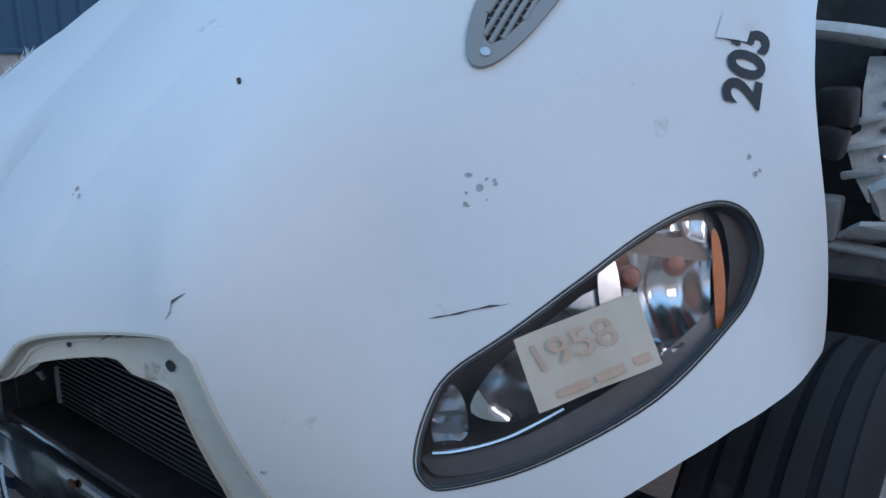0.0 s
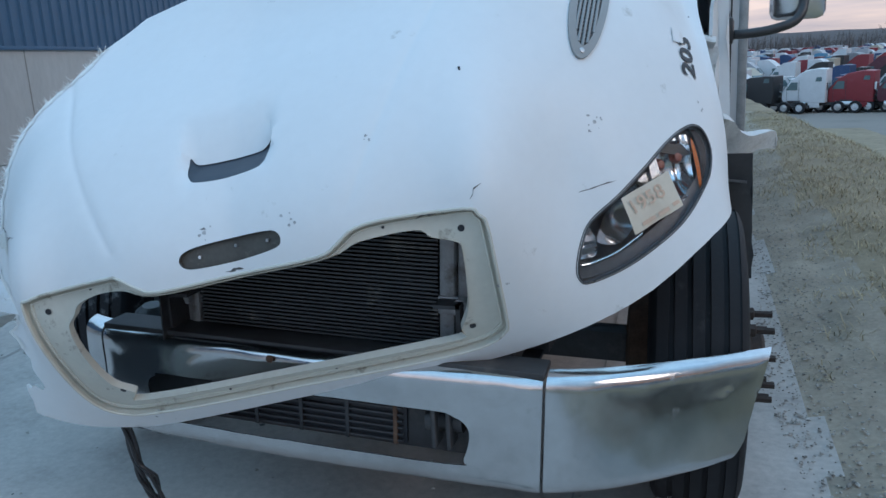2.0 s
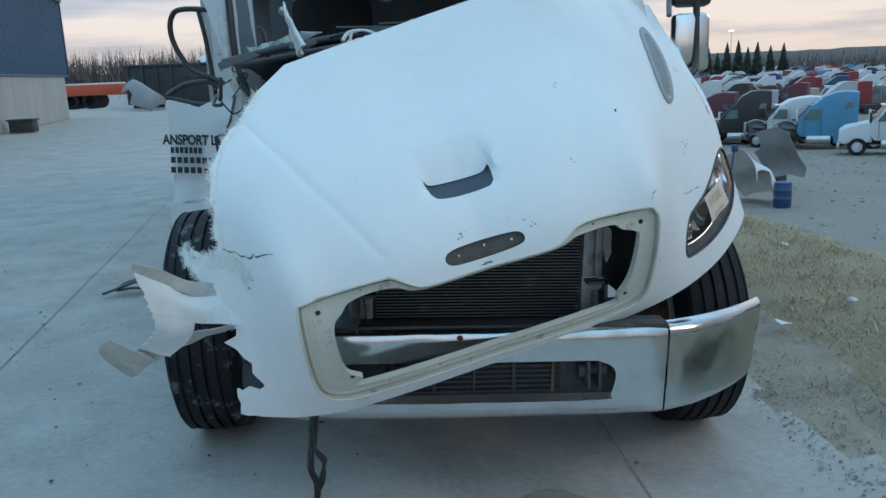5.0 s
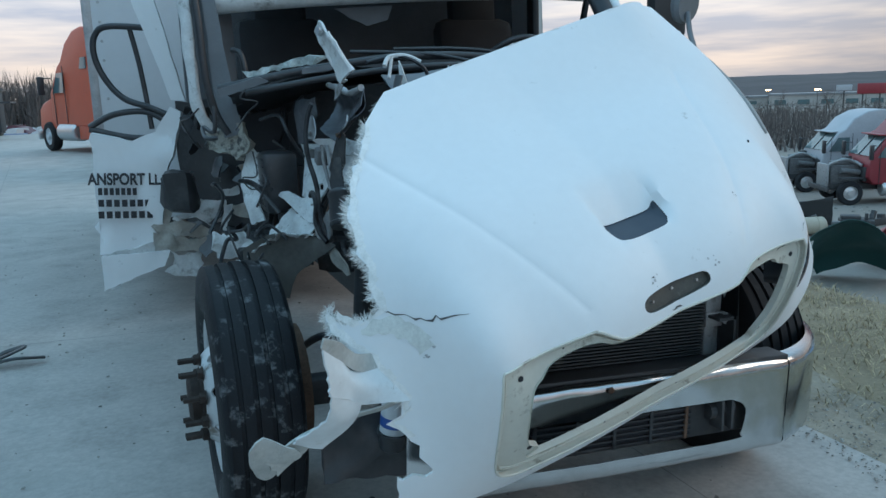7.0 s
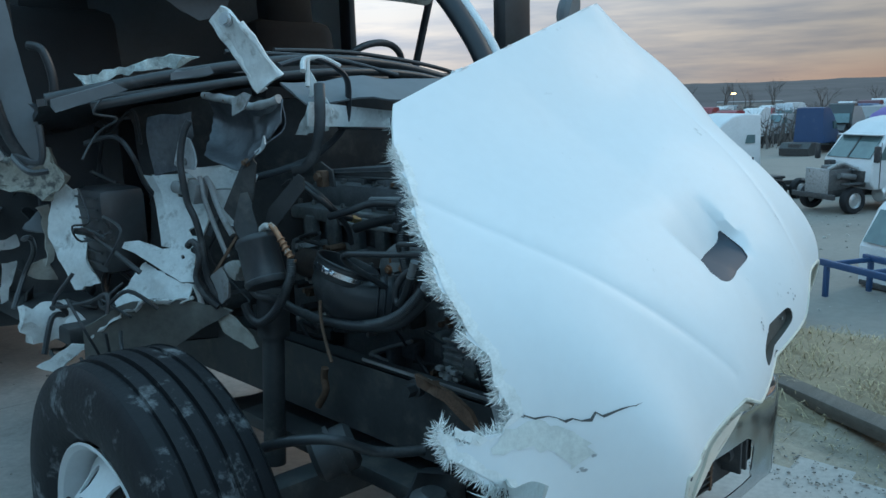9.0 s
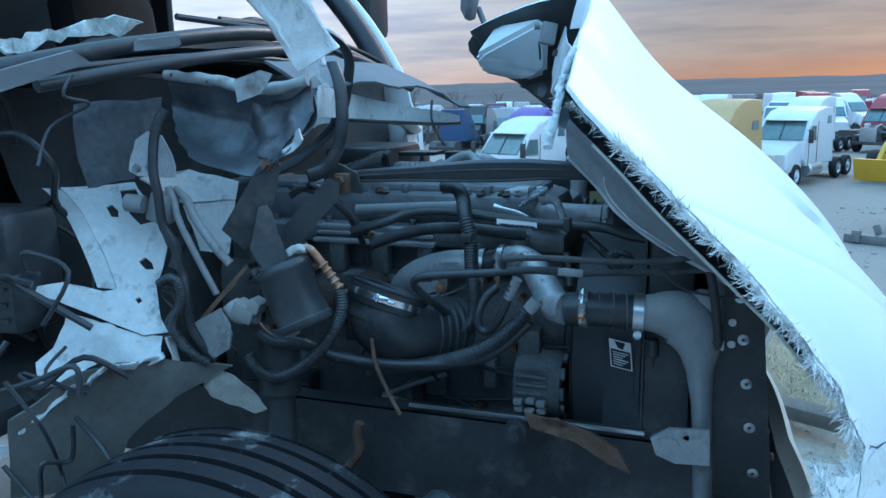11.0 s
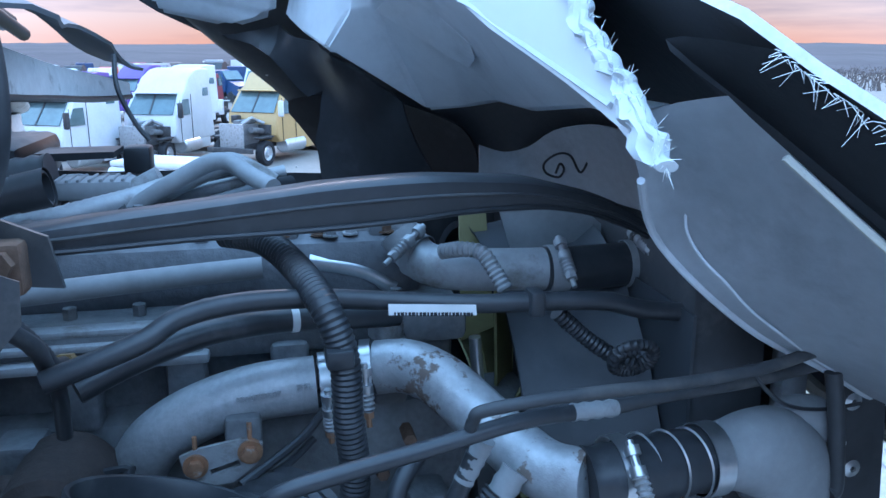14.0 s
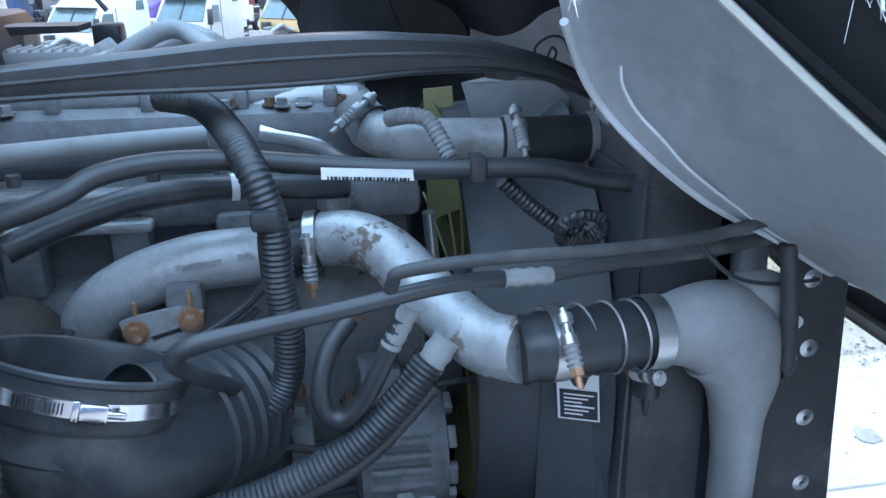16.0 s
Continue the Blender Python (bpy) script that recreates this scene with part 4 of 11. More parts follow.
# glass-fibre threads that stick out of the torn edge
def fibres(line, per, lmin, lmax, seed, lift=-0.005, out=-1):
    rng = random.Random(seed)
    bm = bmesh.new()
    pts = resample(line, 0.005, False)
    for i, (u, h) in enumerate(pts[1:-1], 1):
        du, dh = pts[i + 1][0] - pts[i - 1][0], pts[i + 1][1] - pts[i - 1][1]
        L = math.hypot(du, dh) or 1
        nu, nh = -dh / L, du / L
        base, tip0, top = hood_at([(u - nu * 0.006, h - nh * 0.006), (u + nu * 0.02, h + nh * 0.02), (u, h)], lift, False)
        nrm = (hood_at([(u, h)], 0.05, False)[0] - top).normalized()
        way0 = (tip0 - base).normalized()
        tang = way0.cross(nrm)
        clump = 0.5 + 0.5 * noise.noise(Vector((i * 0.09, seed, 0)))
        for _ in range(rng.randint(1, per)):
            way = (way0 + tang * rng.gauss(0, 0.55) + nrm * rng.gauss(-0.1, 0.45)).normalized()
            ln = rng.uniform(lmin, lmax) * (0.35 + 1.1 * clump)
            w = rng.uniform(0.0006, 0.0014)
            b = base + tang * rng.uniform(-0.004, 0.004) + nrm * rng.uniform(-0.004, 0.004)
            side = way.cross(Vector((rng.uniform(-1, 1), rng.uniform(-1, 1), rng.uniform(-1, 1)))).normalized() * w
            s2 = way.cross(side).normalized() * w
            mid = b + way * ln * 0.6 + Vector((0, 0, -0.15 * ln * rng.random()))
            v = [bm.verts.new(b + side), bm.verts.new(b - side * 0.5 + s2), bm.verts.new(b - side * 0.5 - s2)]
            m = [bm.verts.new(mid + side * 0.8), bm.verts.new(mid - side * 0.4 + s2 * 0.8), bm.verts.new(mid - side * 0.4 - s2 * 0.8)]
            t = bm.verts.new(b + way * ln)
            for k in range(3):
                bm.faces.new((v[k], v[(k + 1) % 3], m[(k + 1) % 3], m[k]))
                bm.faces.new((m[k], m[(k + 1) % 3], t))
    return bm


tagged(part("fibre_fringe", fibres([q for q in torn_edge if q[1] > -0.055], 20, 0.012, 0.040, 21), FIBRE, hood, "ragged pale glass fibres"), kind="stuff")
# frayed bands where paint has flaked off beside the tear
frayed = [q for q in TORN if q[1] > -0.13]
band_in = [(u + 0.020 + 0.012 * noise.noise(Vector((i * 0.9, 3, 0))), h) for i, (u, h) in enumerate(resample(frayed, 0.02, False))]
band = resample(frayed, 0.02, False)
part("frayed_band", patch(band + ragged(band_in, 0.005, 0.012, 9)[::-1], [], 0.014, lambda q: hood_at(q, [0.0018 + 0.002 * noise.noise(Vector((u * 60, h * 60, 0))) for u, h in q], True)), FIBRE, hood)
part("frayed_patch", patch(ragged([(-0.79, 0.205), (-0.74, 0.195), (-0.70, 0.15), (-0.69, 0.10), (-0.72, 0.085), (-0.735, 0.13), (-0.78, 0.16), (-0.83, 0.175), (-0.79, 0.205)], 0.006, 0.012, 12), [], 0.012, lambda q: hood_at(q, 0.0014, True)), mat("flaked_primer", (0.68, 0.70, 0.67), 0.8, vary=0.1, scale=30, fine=120), hood)

# inner duct wall that hangs below the torn edge
top = hood_at(smooth2([(-0.43, 0.79), (-0.55, 0.68), (-0.66, 0.565), (-0.72, 0.466), (-0.745, 0.37), (-0.755, 0.28), (-0.74, 0.20)], 4, False), -0.012, False)
low = spline([(-0.54, 0.440, 1.424), (-0.475, 0.392, 1.360), (-0.485, 0.345, 1.306), (-0.475, 0.262, 1.242), (-0.462, 0.170, 1.192), (-0.44, 0.085, 1.14), (-0.36, -0.03, 1.08)], 4)


def duct_wall(k0, k1):
    bm = bmesh.new()
    rows = []
    for i, (a, b) in enumerate(zip(top, low)):
        row = []
        for k in range(k0, k1 + 1):
            t = k / 20
            bulge = Vector((0.10, 0.03, 0.03)) * (0.48 * math.sin((t - 0.3) / 0.7 * math.pi) if t > 0.3 else 0.85 * math.sin(t / 0.3 * math.pi))
            row.append(bm.verts.new(a.lerp(b, t) + bulge))
        rows.append(row)
    for a, b in zip(rows, rows[1:]):
        for k in range(k1 - k0):
            bm.faces.new((a[k], a[k + 1], b[k + 1], b[k]))
    bmesh.ops.solidify(bm, geom=list(bm.faces), thickness=0.006)
    return bm


DUCT = mat("dull_grey_gelcoat", (0.56, 0.58, 0.60), 0.6, vary=0.10, scale=4, fine=50, bump=0.12, bump_scale=40, dirt=(0.20, 0.21, 0.22), dirt_amount=0.36, dirt_scale=4, dirt_edge=0.3)
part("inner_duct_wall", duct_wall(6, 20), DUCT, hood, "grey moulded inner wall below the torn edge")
# same wall above the bead, painted dark for the shaded cavity
part("duct_roof", duct_wall(0, 6), SHADED_IN, hood, "upper duct wall with its deep shade put into the colour")
part("seam_bead", tube([a.lerp(b, 0.30) + Vector((0.003, 0.0, -0.004)) for a, b in zip(top[2:], low[2:])], 0.0035, 8, smooth_path=False), FLANGE, hood, "cream sealant bead inside the hood")
tagged(part("fibre_fringe", join(*[tube([a, a + Vector((random.gauss(-0.004, 0.009), random.gauss(0, 0.009), -abs(random.gauss(0.003, 0.009))))], 0.00045, 3, smooth_path=False, taper=0.0002) for a in [p.lerp(q, k / 12) for p, q in zip(top, top[1:]) for k in range(12)] for _ in range(2)]), FIBRE, hood), kind="stuff")
def sheet(rows, n, thick, dent, scale, seed, ragged_end=0.0):
    """A bent sheet of even thickness through a few rows of guide points."""
    def spline(p, n):
        out = []
        for k in range(len(p) - 1):
            a, b, c, d = p[max(0, k - 1)], p[k], p[k + 1], p[min(len(p) - 1, k + 2)]
            for i in range(n):
                t = i / n
                out.append(0.5 * (2 * b + (c - a) * t + (2 * a - 5 * b + 4 * c - d) * t * t + (3 * b - a - 3 * c + d) * t ** 3))
        return out + [p[-1]]
    g = [spline([Vector(q) for q in r], n) for r in rows]
    g = [spline(list(c), n) for c in zip(*g)]
    rng = random.Random(seed)
    off = Vector((seed * 3.1, seed * 1.7, 0))
    w, h = len(g), len(g[0])
    nrm = [[(g[min(w - 1, i + 1)][j] - g[max(0, i - 1)][j]).cross(g[i][min(h - 1, j + 1)] - g[i][max(0, j - 1)]).normalized() for j in range(h)] for i in range(w)]
    if ragged_end:
        for j in range(h):
            g[0][j] = g[0][j] + (g[0][j] - g[1][j]).normalized() * rng.uniform(-0.5, 1) * ragged_end
    bm = bmesh.new()
    top, bot = [], []
    for i in range(w):
        top.append([]), bot.append([])
        for j in range(h):
            p = g[i][j] + nrm[i][j] * dent * noise.noise(g[i][j] * scale + off)
            top[i].append(bm.verts.new(p + nrm[i][j] * thick / 2))
            bot[i].append(bm.verts.new(p - nrm[i][j] * thick / 2))
    for i in range(w - 1):
        for j in range(h - 1):
            bm.faces.new((top[i][j], top[i + 1][j], top[i + 1][j + 1], top[i][j + 1]))
            bm.faces.new((bot[i][j], bot[i][j + 1], bot[i + 1][j + 1], bot[i + 1][j]))
    ring = [(i, 0) for i in range(w)] + [(w - 1, j) for j in range(1, h)] + [(i, h - 1) for i in range(w - 2, -1, -1)] + [(0, j) for j in range(h - 2, 0, -1)]
    for (a, b), (c, d) in zip(ring, ring[1:] + ring[:1]):
        bm.faces.new((top[a][b], bot[a][b], bot[c][d], top[c][d]))
    bmesh.ops.recalc_face_normals(bm, faces=bm.faces)
    return bm


DUCT_LIP = [(-0.500, 0.372, 1.385), (-0.505, 0.371, 1.365), (-0.514, 0.358, 1.341), (-0.522, 0.337, 1.319), (-0.520, 0.310, 1.292), (-0.508, 0.275, 1.266)] + [tuple(v + Vector((-0.012, 0, 0.006))) for v in low[15:23:2]]
part("duct_lip", tube(DUCT_LIP, 0.0016, 8), WHITE_IN, hood)
part("wall_edge", tube([v for v in low], 0.004, 8, smooth_path=False), DUCT, hood)
LIGHT_IN = mat("pale_grey_moulding", (0.62, 0.65, 0.67), 0.5, vary=0.06, scale=4, fine=40, bump=0.06, bump_scale=60, dirt=(0.3, 0.31, 0.32), dirt_amount=0.3, dirt_scale=3, dirt_edge=0.3)
FLAP = mat("torn_white_laminate", (0.72, 0.75, 0.76), 0.5, vary=0.05, scale=5, fine=50, bump=0.12, bump_scale=26, dirt=(0.40, 0.40, 0.38), dirt_amount=0.22, dirt_scale=11, dirt_edge=0.2)
# flange that turns down behind the rear edge, torn off at the passenger end
def flange_at(uk):
    """Points of the turned-down flange for pairs (across, down)."""
    us, hs = zip(*REAR)
    tops = hood_at([(u, float(np.interp(u, us, hs))) for u, k in uk], -0.004, False)
    return [p + Vector((0.05 * k, 0.10 * math.sqrt(max(k, 0)) + 0.03 * k, -k)) for p, (u, k) in zip(tops, uk)]


TORN_FLANGE = ragged([(-0.15, 0.0), (-0.19, 0.045), (-0.215, 0.058), (-0.285, 0.075), (-0.345, 0.10), (-0.39, 0.121)], 0.006, 0.010, 41)
part("rear_flange", patch([(0.69, 0.0)] + TORN_FLANGE + [(-0.36, 0.128), (-0.30, 0.119)] + [(-0.2 + 0.1 * k, 0.117) for k in range(10)], [], 0.03, flange_at, 0.007), WHITE, hood, "white flange turned down behind the hood edge")
torn = flange_at(TORN_FLANGE)
part("torn_inner_end", crumple(join(tube(torn, 0.005, 10, 4, squash=1.5), sheet((torn, [p + Vector((0.018, 0.010, 0.004)) for p in torn], [p + Vector((0.034, 0.006, 0.010)) for p in torn]), 2, 0.005, 0.008, 40, 5)), 0.0035, 60, 4), FLAP, hood, "ragged white torn end of the rear flange")
tagged(part("fibre_fringe", join(*[tube([a, a + Vector((random.gauss(-0.010, 0.006), random.gauss(0.004, 0.006), random.gauss(0.0, 0.008)))], 0.0006, 3, smooth_path=False, taper=0.0002) for a in [p.lerp(q, k / 9) for p, q in zip(torn, torn[1:]) for k in range(9)]]), FIBRE, hood), kind="stuff")
# moulded plenum under the rear edge: the faces that look back at the cab
STATIONS = (((-0.537, 0.475, 1.490), (-0.53, 0.46, 1.480), (-0.50, 0.44, 1.475)), ((-0.33, 0.497, 1.547), (-0.34, 0.46, 1.51), (-0.35, 0.419, 1.474)),
            ((-0.187, 0.513, 1.590), (-0.10, 0.44, 1.52), (0.05, 0.349, 1.441)), ((0.025, 0.546, 1.640), (0.05, 0.448, 1.544), (0.22, 0.363, 1.447)),
            ((0.12, 0.562, 1.662), (0.16, 0.47, 1.545), (0.32, 0.392, 1.431)), ((0.20, 0.575, 1.675), (0.268, 0.573, 1.610), (0.389, 0.458, 1.421)),
            ((0.27, 0.60, 1.690), (0.285, 0.62, 1.605), (0.312, 0.66, 1.540)), ((0.40, 0.63, 1.72), (0.47, 0.68, 1.64), (0.50, 0.69, 1.57)), ((0.55, 0.66, 1.76), (0.60, 0.70, 1.68), (0.622, 0.719, 1.607)))


def faceted(rows, seg=2, bevel=0.008):
    """A moulded panel of flat faces with softened edges."""
    bm = bmesh.new()
    g = [[bm.verts.new(p) for p in r] for r in rows]
    for a, b in zip(g, g[1:]):
        for k in range(len(a) - 1):
            bm.faces.new((a[k], a[k + 1], b[k + 1], b[k]))
    bmesh.ops.recalc_face_normals(bm, faces=bm.faces)
    bmesh.ops.bevel(bm, geom=[e for e in bm.edges if len(e.link_faces) == 2 and e.calc_face_angle(0) > 0.12], offset=bevel, segments=seg, affect="EDGES")
    bmesh.ops.solidify(bm, geom=list(bm.faces), thickness=0.005)
    return bm


plenum = part("rear_moulding", faceted([[*st, Vector(st[2]) + Vector((0.05, -0.07, 0.005))] for st in STATIONS]), LIGHT_IN, hood, "pale moulded plenum under the hood edge")
part("moulded_pad", faceted([[(0.212, 0.574, 1.606), (0.145, 0.427, 1.512)], [(0.135, 0.555, 1.632), (0.072, 0.434, 1.528)], [(0.092, 0.545, 1.640), (0.046, 0.448, 1.548)]], 2, 0.01), LIGHT_IN, plenum)
part("stamped_mark", join(*[box(0.36 + 0.012 * k, 0.648 + 0.006 * k, 1.668, 0.004, 0.006, 0.022 - 0.006 * (k % 2), 0, rot(10, 0, 28)) for k in range(4)]), BLACK, plenum)


def hull(points, bevel):
    bm = bmesh.new()
    for p in points:
        bm.verts.new(p)
    bmesh.ops.convex_hull(bm, input=bm.verts)
    bmesh.ops.dissolve_limit(bm, angle_limit=0.09, verts=bm.verts, edges=bm.edges)
    bmesh.ops.bevel(bm, geom=list(bm.edges), offset=bevel, segments=2, affect="EDGES")
    return bm


corner = part("corner_moulding", hull(((0.718, 1.0, 1.618), (0.669, 1.014, 1.678), (0.681, 0.83, 1.582), (0.622, 0.735, 1.607), (0.86, 0.985, 1.80), (0.58, 0.72, 1.80), (0.74, 0.80, 1.79), (0.82, 0.78, 1.66), (0.86, 0.95, 1.66)), 0.016), LIGHT_IN, hood, "pale moulded corner of the hood's rear edge")
part("latch_bracket", join(box(0.50, 0.705, 1.735, 0.03, 0.05, 0.07, 0.006, rot(12, 8, 24)), cyl((0.495, 0.73, 1.76), (0.49, 0.748, 1.762), 0.012, 12)), TANK, corner)
part("latch_hole", crumple(plate([(0.52, 0.74, 1.70), (0.56, 0.75, 1.72), (0.57, 0.752, 1.685), (0.54, 0.745, 1.655), (0.525, 0.742, 1.67)], 0.006, 0.02, 0.004, 30, 3), 0.003, 40, 3), BLACK, corner)
part("cowl_liner", crumple(plate([(0.73, 0.857, 1.573), (0.70, 0.718, 1.592), (0.58, 0.673, 1.556), (0.47, 0.642, 1.53), (0.45, 0.564, 1.482), (0.46, 0.49, 1.432), (0.5, 0.409, 1.26), (0.6, 0.645, 1.232), (0.62, 0.665, 1.345), (0.6, 0.64, 1.452), (0.62, 0.675, 1.436), (0.64, 0.724, 1.49), (0.66, 0.78, 1.54)], 0.006, 0.03, 0.006, 8, 5), 0.004, 14, 5), BLACK, hood, "black plastic liner behind the plenum")
# sheet added in the paler colour for the lit part of the inner face
part("nose_liner", sheet([[(0.66, 0.275, 1.318), (0.66, 0.215, 1.300), (0.60, 0.170, 1.318), (0.52, 0.140, 1.362), (0.40, 0.105, 1.385), (0.31, 0.085, 1.385), (0.20, 0.07, 1.38), (0.05, 0.06, 1.36)], [(0.64, 0.28, 1.255), (0.64, 0.20, 1.245), (0.60, 0.13, 1.26), (0.53, 0.09, 1.28), (0.44, 0.05, 1.28), (0.37, 0.04, 1.28), (0.25, 0.03, 1.28), (0.08, 0.02, 1.28)], [(0.63, 0.29, 1.17), (0.64, 0.20, 1.17), (0.60, 0.10, 1.17), (0.54, 0.05, 1.17), (0.46, 0.0, 1.17), (0.42, -0.02, 1.17), (0.28, -0.03, 1.17), (0.10, -0.03, 1.17)]], 3, 0.004, 0.002, 6, 4), DUCT, hood, "paler sheet over the shaded inner face of the nose")
part("loose_wire", tube([(0.46, 0.060, 1.376), (0.47, 0.065, 1.325), (0.48, 0.085, 1.272), (0.49, 0.108, 1.309), (0.50, 0.136, 1.312), (0.51, 0.162, 1.290), (0.51, 0.156, 1.268), (0.50, 0.130, 1.260), (0.50, 0.118, 1.277), (0.50, 0.128, 1.290), (0.50, 0.138, 1.268)], 0.0028, 8), BLACK, hood)
uv_poly("fender_liner", [(0.90, 0.10), (0.88, 0.26), (0.94, 0.32), (1.05, 0.36), (1.22, 0.38), (1.27, 0.34), (1.27, 0.15), (1.15, 0.02), (1.0, 0.04)], -0.035, BLACK, hood, 0.04, 0.004, "black plastic liner inside the fender")

# torn flap of the corner that hangs in front of the tyre
BACK = mat("bare_laminate_back", (0.47, 0.48, 0.46), 0.8, vary=0.12, scale=9, fine=70, bump=0.3, bump_scale=60, dirt=(0.3, 0.29, 0.26), dirt_amount=0.3, dirt_scale=12, dirt_edge=0.2)
flap = part("hanging_flap", sheet((
    ((-1.043, -0.295, 0.998), (-0.983, -0.211, 0.935), (-0.918, -0.132, 0.872), (-0.835, -0.085, 0.860)),
    ((-1.030, -0.268, 0.925), (-0.970, -0.208, 0.885), (-0.910, -0.160, 0.840), (-0.815, -0.108, 0.822)),
    ((-1.018, -0.252, 0.865), (-0.968, -0.202, 0.832), (-0.925, -0.150, 0.795), (-0.785, -0.125, 0.768))), 6, 0.005, 0.012, 9, 3, 0.008), FLAP, hood, "torn white flap bent outwards")
part("flap_rim", sheet((
    ((-1.036, -0.302, 1.026), (-0.985, -0.238, 0.990), (-0.930, -0.150, 0.928), (-0.850, -0.062, 0.890)),
    ((-1.043, -0.297, 0.999), (-0.983, -0.213, 0.936), (-0.918, -0.134, 0.873), (-0.836, -0.087, 0.861))), 6, 0.005, 0.006, 12, 5, 0.005), BACK, flap, "grey back of the rim folded over")
part("flap_tongue", sheet((
    ((-1.018, -0.253, 0.867), (-0.972, -0.204, 0.834), (-0.925, -0.151, 0.797)),
    ((-1.022, -0.222, 0.800), (-0.988, -0.198, 0.785), (-0.935, -0.146, 0.757)),
    ((-1.062, -0.176, 0.755), (-1.020, -0.158, 0.735), (-0.960, -0.137, 0.722)),
    ((-1.097, -0.141, 0.712), (-1.062, -0.122, 0.690), (-1.020, -0.115, 0.676))), 5, 0.005, 0.010, 11, 7, 0.008), FLAP, flap, "white tongue of the flap")
part("flap_fold", sheet((
    ((-1.166, -0.135, 0.677), (-1.098, -0.130, 0.719), (-0.997, -0.090, 0.730), (-0.800, -0.110, 0.772)),
    ((-1.130, -0.100, 0.619), (-1.059, -0.080, 0.659), (-0.978, -0.030, 0.689), (-0.800, -0.100, 0.756))), 6, 0.005, 0.008, 12, 9, 0.006), BACK, flap, "grey underside folded along the lower edge")
part("flap_tip", sheet((
    ((-1.172, -0.188, 0.765), (-1.128, -0.165, 0.728), (-1.092, -0.138, 0.702)),
    ((-1.206, -0.188, 0.738), (-1.155, -0.140, 0.688), (-1.072, -0.105, 0.664)),
    ((-1.205, -0.140, 0.680), (-1.172, -0.090, 0.630), (-1.102, -0.085, 0.640)),
    ((-1.185, -0.075, 0.615), (-1.160, -0.065, 0.602), (-1.135, -0.070, 0.618))), 4, 0.005, 0.010, 14, 11, 0.006), BACK, flap, "folded tip showing bare fibreglass")
tagged(part("fibre_fringe", fibres(ragged([(-0.86, 0.12), (-0.83, 0.06), (-0.80, 0.0), (-0.775, -0.065)], 0.01, 0.01, 31), 6, 0.02, 0.05, 33), FIBRE, hood), kind="stuff")

# ---- cab, smashed on the passenger side ----
DARK_IN = mat("dark_cab_lining", (0.045, 0.05, 0.058), 0.75, vary=0.15, scale=4, fine=50, bump=0.05)
GREY_IN = mat("grey_cab_panel", (0.16, 0.175, 0.19), 0.7, vary=0.1, scale=3, fine=40)
cab = part_empty("cab", wreck, "white day cab with its windscreen gone")


def cab_part(name, bm, m, label="", parent=None):
    return part(name, bm, m, parent or cab, label)


# shell: floor, rear wall, roof, driver's side
cab_part("cab_floor", box(0.05, 2.35, 0.86, 2.1, 1.5, 0.06, 0.01), BLACK_MET)
cab_part("rear_wall", plate([(-1.08, 3.02, 0.85), (1.10, 3.02, 0.85), (1.10, 3.02, 2.45), (-1.08, 3.02, 2.45)], 0.05, 0.15), GREY_IN)
cab_part("rear_lining", plate([(-1.0, 2.95, 0.95), (1.0, 2.95, 0.95), (1.0, 2.95, 1.55), (-1.0, 2.95, 1.55)], 0.03, 0.15, 0.01, 3, 1), DARK_IN)
cab_part("roof", join(box(0, 2.55, 2.47, 2.14, 1.05, 0.05, 0.02), box(0, 2.05, 2.25, 2.1, 0.06, 0.42, 0.02, rot(-28))), WHITE, "white roof skin")
cab_part("headliner", box(0, 2.5, 2.42, 2.0, 1.0, 0.03, 0.01), DARK_IN)
cab_part("windscreen_header", tube([(-1.02, 1.98, 2.00), (-0.6, 1.90, 2.03), (0, 1.88, 2.06), (0.6, 1.90, 2.08), (0.98, 1.96, 2.08)], 0.055, 14), CRUMPLE, "bent white windscreen header")
cab_part("sun_visor", plate([(-0.42, 1.95, 1.98), (-0.12, 1.95, 2.0), (-0.14, 1.98, 1.93), (-0.25, 1.98, 1.90)], 0.01, 0.05), GREY_IN)
cab_part("driver_pillar", tube([(0.93, 1.48, 1.64), (0.95, 1.60, 1.82), (0.96, 1.78, 2.03), (0.96, 1.98, 2.22)], 0.055, 14, squash=0.75), INK, "black windscreen pillar")
cab_part("driver_pillar_skin", tube([(1.00, 1.44, 1.62), (1.02, 1.58, 1.83), (1.03, 1.78, 2.06)], 0.028, 10), WHITE)
cab_part("door_post", join(box(1.02, 2.62, 1.95, 0.05, 0.10, 1.0, 0.02), box(1.02, 2.02, 1.92, 0.03, 0.035, 0.40, 0.01, rot(20))), DARK_IN)
dd = part_empty("driver_door", wreck, "closed white door with an unreadable panel of writing")
part("door_skin", plate([(1.06, 1.55, 1.62), (1.08, 2.60, 1.70), (1.10, 2.62, 0.80), (1.10, 1.62, 0.78), (1.08, 1.52, 1.0)], 0.04, 0.10), WHITE, dd)
part("door_handle", box(1.13, 2.42, 1.42, 0.02, 0.16, 0.05, 0.012), BLACK, dd)
for k in range(4):
    part("writing_bar", box(1.122, 2.05, 1.50 - 0.07 * k, 0.002, 0.42 - 0.06 * (k % 2), 0.035), mat("grey_vinyl", (0.35, 0.37, 0.4), 0.5), dd)
part("door_gap", box(1.115, 1.60, 1.2, 0.006, 0.012, 0.8), INK, dd)
cab_part("cab_side", plate([(1.06, 2.66, 2.40), (1.06, 3.02, 2.40), (1.10, 3.02, 0.80), (1.10, 2.66, 0.80)], 0.04, 0.12), WHITE)
